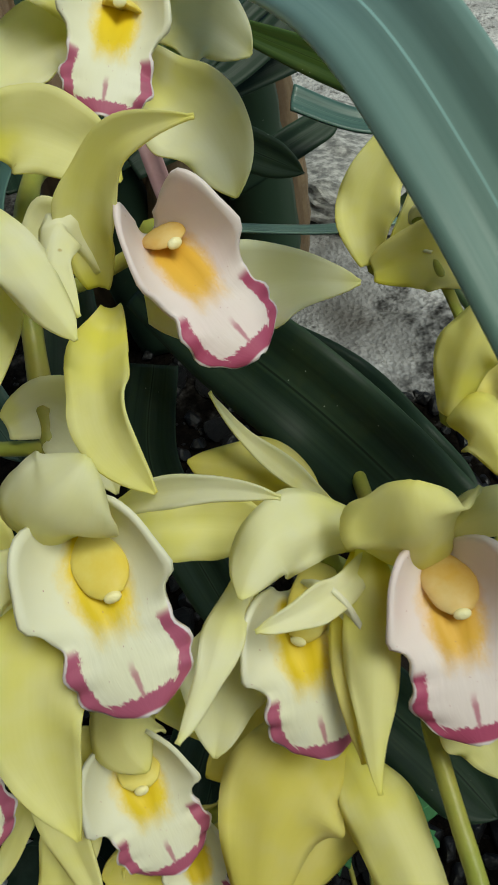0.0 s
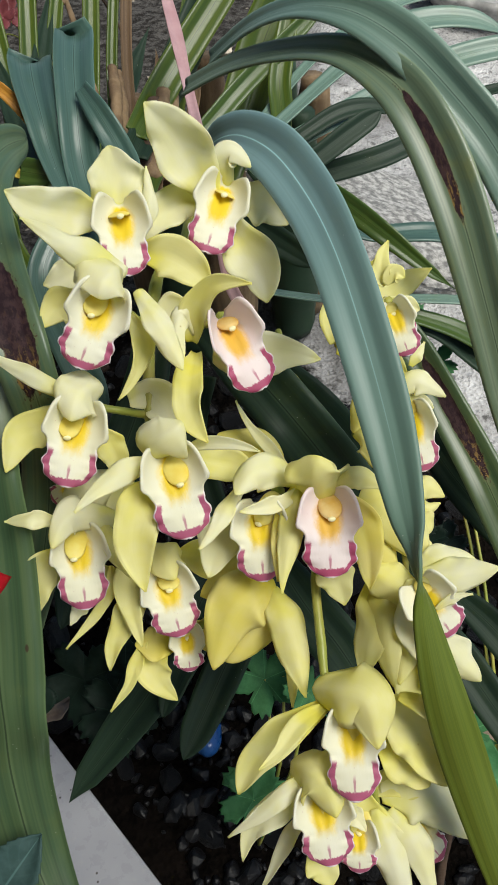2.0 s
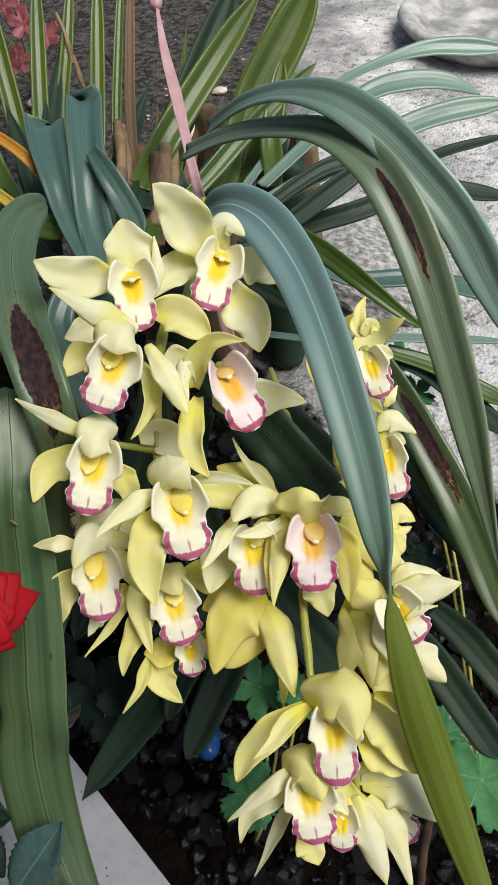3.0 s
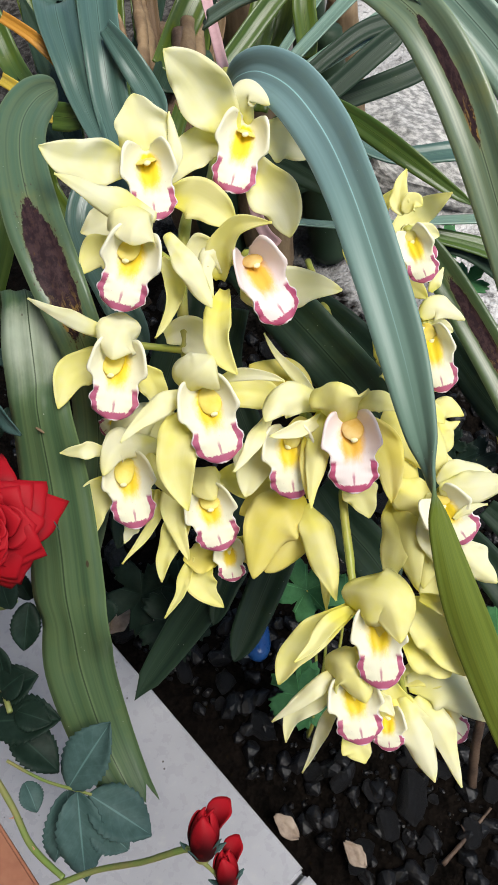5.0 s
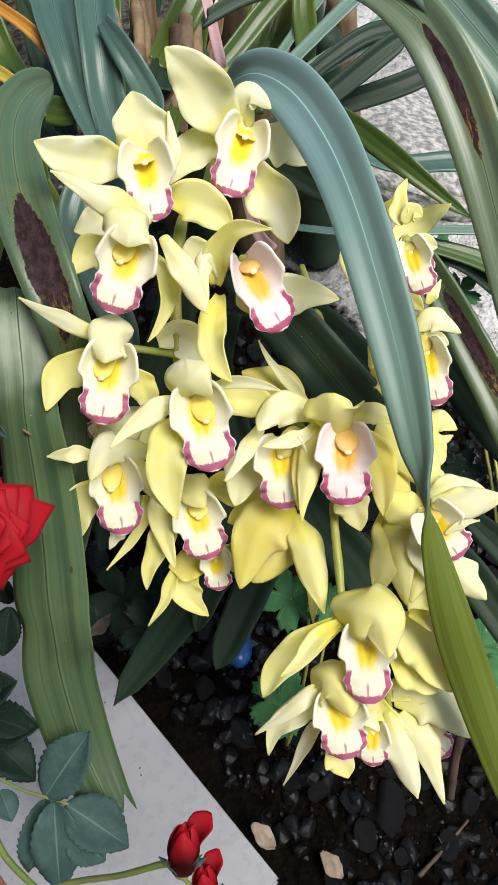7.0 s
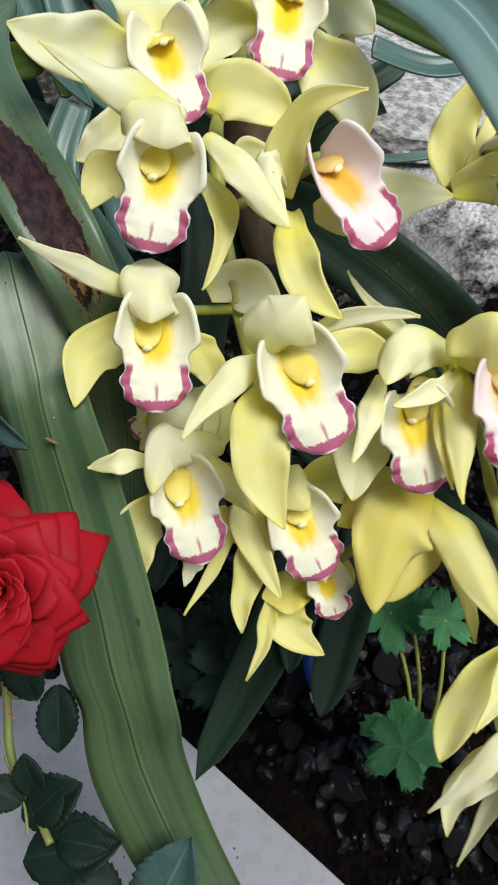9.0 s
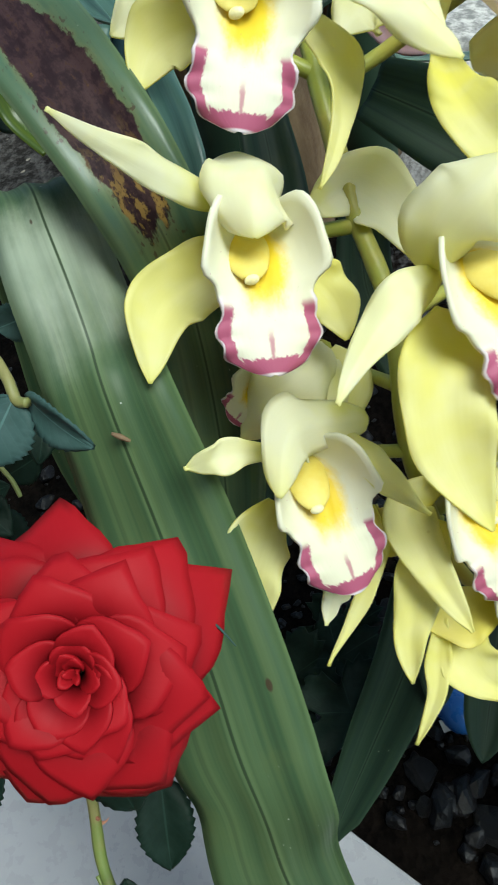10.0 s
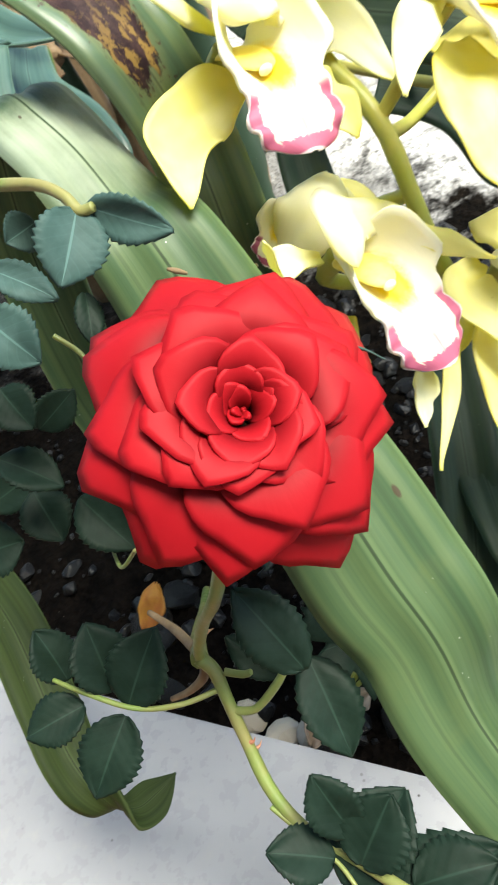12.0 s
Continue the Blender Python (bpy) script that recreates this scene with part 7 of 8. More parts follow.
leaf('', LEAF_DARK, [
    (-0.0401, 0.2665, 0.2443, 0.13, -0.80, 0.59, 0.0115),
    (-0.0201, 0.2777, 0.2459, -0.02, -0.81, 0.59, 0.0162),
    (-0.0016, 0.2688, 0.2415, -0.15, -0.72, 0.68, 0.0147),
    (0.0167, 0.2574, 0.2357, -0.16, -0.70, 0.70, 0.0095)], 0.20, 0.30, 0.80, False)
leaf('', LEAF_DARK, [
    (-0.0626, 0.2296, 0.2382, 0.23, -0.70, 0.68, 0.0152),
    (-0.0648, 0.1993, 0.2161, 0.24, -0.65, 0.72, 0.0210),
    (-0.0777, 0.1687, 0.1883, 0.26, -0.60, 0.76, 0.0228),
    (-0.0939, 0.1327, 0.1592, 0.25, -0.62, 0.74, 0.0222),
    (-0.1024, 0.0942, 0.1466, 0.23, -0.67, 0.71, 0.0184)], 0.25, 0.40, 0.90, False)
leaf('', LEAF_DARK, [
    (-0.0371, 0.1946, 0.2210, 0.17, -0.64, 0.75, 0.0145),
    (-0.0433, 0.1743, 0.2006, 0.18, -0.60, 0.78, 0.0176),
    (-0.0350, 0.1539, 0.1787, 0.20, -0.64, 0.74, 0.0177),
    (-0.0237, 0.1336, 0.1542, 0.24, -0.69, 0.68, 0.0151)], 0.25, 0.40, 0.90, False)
leaf('', LEAF_GREEN, [
    (-0.1470, 0.2417, 0.2772, 0.35, -0.86, 0.36, 0.0127),
    (-0.1540, 0.2145, 0.2586, 0.39, -0.82, 0.42, 0.0188),
    (-0.1705, 0.1892, 0.2289, 0.41, -0.78, 0.47, 0.0193)], 0.25, 0.40, 0.90, False)
leaf('', LEAF_BLUE, [
    (-0.1087, 0.2603, 0.2614, 0.35, -0.74, 0.57, 0.0129),
    (-0.1173, 0.2326, 0.2486, 0.37, -0.71, 0.60, 0.0158),
    (-0.1068, 0.2148, 0.2173, 0.33, -0.66, 0.67, 0.0191),
    (-0.0910, 0.1925, 0.1875, 0.31, -0.63, 0.71, 0.0160)], 0.25, 0.40, 0.90, False)
leaf('', LEAF_BLUE, [
    (-0.0964, 0.3179, 0.2368, 0.42, -0.29, 0.86, 0.0167),
    (-0.1031, 0.2840, 0.2323, 0.18, -0.26, 0.95, 0.0228),
    (-0.0964, 0.2438, 0.2288, -0.08, -0.37, 0.93, 0.0225),
    (-0.0925, 0.2193, 0.2159, -0.09, -0.44, 0.89, 0.0190)], 0.25, 0.50, 0.90, False)
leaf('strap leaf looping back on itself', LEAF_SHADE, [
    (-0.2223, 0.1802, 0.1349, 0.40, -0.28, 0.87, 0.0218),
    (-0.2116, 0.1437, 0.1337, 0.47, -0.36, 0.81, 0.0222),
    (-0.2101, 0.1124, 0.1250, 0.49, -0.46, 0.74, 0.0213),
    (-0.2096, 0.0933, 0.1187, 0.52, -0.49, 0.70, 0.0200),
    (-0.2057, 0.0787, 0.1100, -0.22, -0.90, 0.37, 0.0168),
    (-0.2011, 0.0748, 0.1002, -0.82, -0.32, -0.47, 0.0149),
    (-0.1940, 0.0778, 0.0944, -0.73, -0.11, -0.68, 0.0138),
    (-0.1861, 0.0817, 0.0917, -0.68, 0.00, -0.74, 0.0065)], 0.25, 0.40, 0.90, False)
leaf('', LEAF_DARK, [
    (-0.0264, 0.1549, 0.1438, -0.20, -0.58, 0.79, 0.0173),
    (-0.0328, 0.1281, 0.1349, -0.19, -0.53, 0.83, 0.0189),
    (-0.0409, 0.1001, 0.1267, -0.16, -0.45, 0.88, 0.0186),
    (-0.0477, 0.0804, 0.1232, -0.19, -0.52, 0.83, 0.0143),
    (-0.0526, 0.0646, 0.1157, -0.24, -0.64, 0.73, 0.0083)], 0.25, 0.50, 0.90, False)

# flower spikes
for line, r in (
    ([(-0.0343, 0.2613, 0.3054), (-0.0384, 0.2069, 0.2894), (-0.0457, 0.1833, 0.2912), (-0.0471, 0.1577, 0.2811), (-0.0462, 0.1343, 0.2660), (-0.0437, 0.1150, 0.2533), (-0.0461, 0.0924, 0.2274), (-0.0357, 0.0735, 0.1980), (-0.0047, 0.0877, 0.2114)], 0.0024),
    ([(-0.0028, 0.2428, 0.2045), (0.0113, 0.1926, 0.2061), (0.0165, 0.1404, 0.2198), (0.0182, 0.0950, 0.2410), (0.0185, 0.0762, 0.2385), (0.0207, 0.0574, 0.2334), (0.0237, 0.0426, 0.2270), (0.0358, 0.0313, 0.2094), (0.0426, 0.0156, 0.1863)], 0.0019),
    ([(0.0368, 0.1816, 0.2666), (0.0443, 0.1413, 0.2517), (0.0504, 0.1071, 0.2360), (0.0536, 0.0786, 0.2221), (0.0562, 0.0635, 0.2181), (0.0576, 0.0502, 0.2105)], 0.0013),
):
    STALK_LINES.append([np.array(p) for p in line])
    tube("flower_spike", line, [r, r, r * 0.9, r * 0.8, r * 0.6], STALK, ORCHID, "arching green flower spike", 12, 60, 0.15)
add_pedicels()

# old cut stems and papery sheaths at the clump's heart
for i, (a, b, r, m) in enumerate((
    ((-0.1240, 0.4273, 0.2118), (-0.1342, 0.4890, 0.2325), 0.0042, DRY),
    ((-0.1208, 0.4356, 0.2067), (-0.1332, 0.4972, 0.2250), 0.0036, DRY),
    ((-0.0925, 0.3830, 0.2070), (-0.0887, 0.4409, 0.2383), 0.0060, DRY),
    ((-0.0976, 0.3804, 0.2040), (-0.0935, 0.4343, 0.2344), 0.0065, BROWN_STEM),
    ((-0.0850, 0.3922, 0.2006), (-0.0858, 0.4627, 0.2322), 0.0048, DRY),
    ((-0.1373, 0.4482, 0.2137), (-0.1801, 0.5582, 0.2560), 0.0022, DRY),
    ((-0.1750, 0.5372, 0.2581), (-0.1881, 0.5656, 0.2856), 0.0016, DRY),
    ((-0.1377, 0.5565, 0.2252), (-0.1695, 0.5862, 0.2602), 0.0014, BROWN_STEM),
)):
    a, b = np.array(a), np.array(b)
    tube("cut_stem", [a, (a + b) / 2 + np.array((0.002, 0, 0.001)), b], [r * 1.15, r, r * 0.9], m, ORCHID, "dry brown cut stem", 9, 14, 0.35)
for i in range(9):
    a = 2.4 * i
    p = np.array((-0.06 + 0.07 * math.cos(a), 0.50 + 0.06 * math.sin(a), 0.0))
    tube("pseudobulb", [p, p + (0, 0, 0.07), p + (0.004, 0, 0.15), p + (0.006, 0, 0.21)], [0.018, 0.024, 0.016, 0.009], LEAF_DARK if i % 2 else DRY, ORCHID, "swollen leafy base of a shoot", 10, 16, 0.1)

# pink tie ribbon
RIB = tagged(empty_at("ribbon", (-0.0895, 0.4878, 0.3158)), "pale pink ribbon tied round the flower spike", "ribbon")
rp = [np.array(p) for p in ((-0.0999, 0.5308, 0.3190), (-0.0930, 0.5028, 0.3119), (-0.0847, 0.4644, 0.2950), (-0.0744, 0.4305, 0.2794), (-0.0626, 0.3874, 0.2686), (-0.0498, 0.3358, 0.2673), (-0.0388, 0.2908, 0.2738), (-0.0242, 0.2270, 0.2514), (-0.0128, 0.2049, 0.2517))]
rw = [np.array([x]) for x in (0.003, 0.0022, 0.0075, 0.010, 0.0065, 0.0060, 0.0065, 0.006, 0.005)]
verts, uvs = [], []
for i in range(49):
    s = i / 48
    p, t = spline(rp, s), unit(spline(rp, min(1, s + 0.01)) - spline(rp, max(0, s - 0.01)))
    n = unit(np.array((0.25, -0.6, 0.6)) + 0.5 * np.array((math.sin(6 * s), 0, 0)))
    side = unit(np.cross(t, n))
    w = float(spline(rw, s)[0])
    for j in range(5):
        v = j / 4 * 2 - 1
        verts.append(p + side * v * w / 2 + np.cross(side, t) * 0.18 * w * v * v)
        uvs.append((j / 4, s))
mesh_object("strip", verts, grid_faces(49, 5), RIBBON, RIB, "", uvs, thick=0.0006)
bm = bmesh.new()
bmesh.ops.create_icosphere(bm, subdivisions=2, radius=0.0048)
for v in bm.verts:
    v.co *= 1 + 0.25 * noise.noise(v.co * 400)
bmesh.ops.translate(bm, vec=rp[1], verts=bm.verts)
part("knot", bm, RIBBON, RIB, "tight knot")


# ---- roses ----
def rose_petal(axis_m, phi, half, r0, open_deg, size, parent, seed, curl=0.4, base_z=0.0, egg=False):
    """A broad cupped petal: a sector of a bowl round the rose's axis, its rim rolled back to a small point."""
    rng = random.Random(seed)
    rows, cols = 15, 15
    verts, uvs = [], []
    o = radians(open_deg)
    skew, wav, ph = rng.uniform(-0.18, 0.18), rng.uniform(0.03, 0.075), rng.uniform(0, 6)
    for i in range(rows):
        s0 = i / (rows - 1)
        for j in range(cols):
            v = j / (cols - 1) * 2 - 1
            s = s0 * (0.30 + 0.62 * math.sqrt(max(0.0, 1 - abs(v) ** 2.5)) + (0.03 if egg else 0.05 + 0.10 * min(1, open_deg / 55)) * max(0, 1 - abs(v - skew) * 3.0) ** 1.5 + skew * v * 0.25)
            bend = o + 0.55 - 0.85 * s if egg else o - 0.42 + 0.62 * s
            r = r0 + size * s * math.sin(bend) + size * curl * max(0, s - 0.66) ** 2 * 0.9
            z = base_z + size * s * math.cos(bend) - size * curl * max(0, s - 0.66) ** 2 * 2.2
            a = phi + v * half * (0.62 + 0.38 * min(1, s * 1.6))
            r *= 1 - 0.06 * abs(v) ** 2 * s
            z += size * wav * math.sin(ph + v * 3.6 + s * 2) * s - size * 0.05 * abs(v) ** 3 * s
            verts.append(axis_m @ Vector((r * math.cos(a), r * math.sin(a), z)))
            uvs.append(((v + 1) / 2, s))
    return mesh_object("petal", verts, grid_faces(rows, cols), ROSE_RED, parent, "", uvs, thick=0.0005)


def rose_flower(label, centre, axis, radius, rings):
    thing = tagged(empty_at("rose_flower", centre), label, "rose", "roses on the bush")
    m = Matrix.Translation(centre) @ Vector(axis).to_track_quat("Z", "Y").to_matrix().to_4x4()
    for i in range(rings):
        q = (i / (rings - 1)) ** 1.1
        wob = math.sin(i * 2.7)
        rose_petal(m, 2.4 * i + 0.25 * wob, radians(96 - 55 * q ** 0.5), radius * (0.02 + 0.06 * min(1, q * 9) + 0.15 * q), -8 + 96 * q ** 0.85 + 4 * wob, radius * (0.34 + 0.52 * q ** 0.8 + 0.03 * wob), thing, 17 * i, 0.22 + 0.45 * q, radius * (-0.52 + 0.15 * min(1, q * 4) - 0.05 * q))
    return thing, m


ROSE_C, ROSE_AX = (-0.1022, 0.0432, 0.2784), (0.16, -0.56, 0.81)
rose, rm = rose_flower("fully open deep red rose with pointed recurved petals", ROSE_C, ROSE_AX, 0.0210, 50)
for i in range(5):
    a = 2 * math.pi * i / 5 + 0.4
    base = rm @ Vector((0.002 * math.cos(a), 0.002 * math.sin(a), -0.013))
    tip = rm @ Vector((0.021 * math.cos(a), 0.021 * math.sin(a), -0.016))
    blade("sepal", np.array(base), np.array(tip), np.array(rm.to_3x3() @ Vector((0, 0, -1))), 0.005, 0.001, 0.1, ROSE_LEAF_PALE, rose, 700 + i)


def rose_bud(label, base, axis, length):
    thing = tagged(empty_at("rose_bud", base), label, "rose bud", "roses on the bush")
    m = Matrix.Translation(base) @ Vector(axis).to_track_quat("Z", "Y").to_matrix().to_4x4()
    for i in range(8):
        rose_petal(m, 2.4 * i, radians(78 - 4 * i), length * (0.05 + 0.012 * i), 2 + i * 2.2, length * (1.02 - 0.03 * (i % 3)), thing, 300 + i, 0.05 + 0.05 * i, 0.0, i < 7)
    for i in range(5):
        a = 2 * math.pi * i / 5
        tip = m @ Vector((length * 0.42 * math.cos(a), length * 0.42 * math.sin(a), length * (0.15 + 0.25 * (i % 3))))
        blade("sepal", np.array(base), np.array(tip), np.array(m.to_3x3() @ Vector((math.cos(a), math.sin(a), 0.2))), length * 0.16, 0.001, 0.2, ROSE_LEAF_PALE, thing, 720 + i)
    bm = bmesh.new()
    bmesh.ops.create_uvsphere(bm, u_segments=12, v_segments=8, radius=length * 0.15)
    bmesh.ops.transform(bm, matrix=m @ Matrix.Diagonal((1, 1, 0.8, 1)), verts=bm.verts)
    part("hip", bm, ROSE_STEM, thing, "green swollen base")


tube("sepal", [(-0.0897, 0.0523, 0.2631), (-0.0845, 0.0524, 0.2670), (-0.0812, 0.0485, 0.2652)], [0.0004, 0.0003, 0.0001], ROSE_LEAF_PALE, rose, "thin pale curling sepal", 6, 10)
rose_bud("dark red half-open rose bud over the white tiles", (-0.0312, -0.0456, 0.1969), (0.0024, 0.0162, 0.0159), 0.0210)
rose_bud("small dark red rose bud beside another bud", (-0.0233, -0.0535, 0.1821), (-0.0014, 0.0130, 0.0157), 0.0170)

BUSH = tagged(empty_at("rose_bush", (-0.20, 0.10, 0.0)), "low rose bush with dark serrated leaves beside the white tiles", "rose bush")


def rose_stem(points, r, thorns=(), label="thorny green rose stem"):
    st = tube("stem", points, [r * 1.1, r, r, r * 0.85], ROSE_STEM, BUSH, label, 9, 36, 0.1)
    pts = [np.array(p) for p in points]
    for i, s in enumerate(thorns):
        p, q = spline(pts, s), spline(pts, min(1, s + 0.02))
        side = unit(np.cross(q - p, np.array((math.sin(i * 2), 1, math.cos(i * 2)))))
        tube("thorn", [p + side * r * 0.6, p + side * r * 1.6, p + side * r * 2.4 - unit(q - p) * r * 0.6], [r * 0.45, r * 0.22, r * 0.03], THORN, st, "small hooked thorn", 6, 6)


def leaflet(base, tip, face, width, material, parent, seed, teeth=11, fold=0.25, droop=0.10):
    """A rose leaflet: toothed ovate blade folded along the midrib."""
    rng = random.Random(seed)
    a, c, n0 = np.array(base), np.array(tip), np.array(face, float)
    ln = np.linalg.norm(c - a)
    b = (a + c) / 2 + unit(n0) * droop * ln
    rows, cols = 4 * teeth + 1, 9
    verts, uvs = [], []
    for i in range(rows):
        s = i / (rows - 1)
        p = bezier2(a, b, c, s)
        t = unit(bezier2(a, b, c, min(1, s + 0.02)) - bezier2(a, b, c, max(0, s - 0.02)))
        n = unit(n0 - t * (n0 @ t))
        side = np.cross(t, n)
        w = width / 2 * max(0.02, math.sin(math.pi * s ** 0.88)) ** (0.55 + 0.32 * s)
        saw = (i % 4) / 4
        for j in range(cols):
            v = j / (cols - 1) * 2 - 1
            out = w * v * (1 + (0.15 * (1 - saw) - 0.03 if abs(v) > 0.99 else 0))
            lift = fold * abs(v) * w + 0.04 * ln * math.sin(seed + v * 3 + s * 5) * abs(v)
            verts.append(p + side * out + n * lift + t * (0.5 * ln / rows * (abs(v) > 0.99)))
            uvs.append(((v + 1) / 2, s))
    return mesh_object("leaflet", verts, grid_faces(rows, cols), material, parent, "", uvs, thick=0.0005)


def n_for(p, eye, tilt=(0, 0, 0)):
    return unit(np.array(eye) - np.array(p)) + np.array(tilt)


EYE_END, EYE_MID = (-0.1051, -0.0184, 0.3446), (0.0194, -0.0533, 0.4912)
back = rm @ Vector((0, 0, -0.012))
rose_stem([tuple(back), (-0.1221, 0.0498, 0.2344), (-0.1305, 0.0535, 0.2191), (-0.1356, 0.0535, 0.2086), (-0.1347, 0.0506, 0.2048)], 0.0013, (0.5,))
rose_stem([(-0.1359, 0.0536, 0.2087), (-0.1348, 0.0509, 0.2051), (-0.1359, 0.0454, 0.1991), (-0.1370, 0.0385, 0.1932), (-0.1374, 0.0297, 0.1885), (-0.1350, 0.0210, 0.1850), (-0.1291, 0.0127, 0.1847), (-0.1217, 0.0015, 0.1858)], 0.0014, (0.3, 0.42, 0.45, 0.68, 0.74))
rose_stem([(-0.1359, 0.0533, 0.2084), (-0.1382, 0.0692, 0.1891), (-0.1428, 0.1012, 0.1441), (-0.1456, 0.1291, 0.1087)], 0.0018, (0.3,), "brown-green woody rose stem")
rose_stem([(-0.1360, 0.0446, 0.1984), (-0.1314, 0.0420, 0.1989), (-0.1246, 0.0423, 0.2032), (-0.1210, 0.0430, 0.2064)], 0.0009)
rose_stem([(-0.1365, 0.0486, 0.2018), (-0.1441, 0.0488, 0.2045), (-0.1526, 0.0521, 0.2072), (-0.1606, 0.0594, 0.2106), (-0.1663, 0.0659, 0.2109)], 0.0006)
rose_stem([(-0.1330, 0.0500, 0.2044), (-0.1299, 0.0477, 0.2037), (-0.1280, 0.0469, 0.2044)], 0.0008)
rose_stem([(-0.1390, 0.0272, 0.1876), (-0.1355, 0.0198, 0.1854), (-0.1318, 0.0125, 0.1845), (-0.1304, 0.0046, 0.1830)], 0.0005)
rose_stem([(-0.1198, 0.1064, 0.2901), (-0.1120, 0.0971, 0.2902), (-0.1089, 0.0913, 0.2892), (-0.1079, 0.0877, 0.2875), (-0.1057, 0.0863, 0.2877)], 0.0010)
rose_stem([(-0.1396, 0.0856, 0.2094), (-0.1468, 0.0904, 0.2003), (-0.1470, 0.0988, 0.2008)], 0.0005)
rose_stem([(-0.1239, 0.0920, 0.2674), (-0.1218, 0.0888, 0.2647), (-0.1210, 0.0861, 0.2624)], 0.0005)
rose_stem([(-0.1356, -0.0183, 0.1624), (-0.1227, -0.0323, 0.1597), (-0.1112, -0.0459, 0.1587), (-0.0949, -0.0560, 0.1591)], 0.0014, (0.4, 0.7))
rose_stem([(-0.1039, -0.0610, 0.1538), (-0.0812, -0.0528, 0.1636), (-0.0568, -0.0486, 0.1813), (-0.0375, -0.0440, 0.1978), (-0.0318, -0.0451, 0.1973)], 0.0012)
rose_stem([(-0.1284, -0.0145, 0.1637), (-0.1123, -0.0205, 0.1606), (-0.0986, -0.0233, 0.1602), (-0.0891, -0.0249, 0.1587)], 0.0007)
rose_stem([(-0.0320, -0.0468, 0.1950), (-0.0265, -0.0513, 0.1865), (-0.0237, -0.0535, 0.1798)], 0.0008)
for stem_line, r in (([(-0.1373, 0.0590, 0.2027), (-0.1409, 0.0687, 0.1978), (-0.1462, 0.0791, 0.1935)], 0.0012), ([(-0.1362, 0.0551, 0.2034), (-0.1387, 0.0538, 0.1996), (-0.1436, 0.0544, 0.1962), (-0.1485, 0.0562, 0.1937)], 0.0011)):
    tube("dry_stem", stem_line, [r, r * 0.9, r * 0.6], DRY, BUSH, "dry tan broken stem", 8, 14, 0.2)
seed = 0
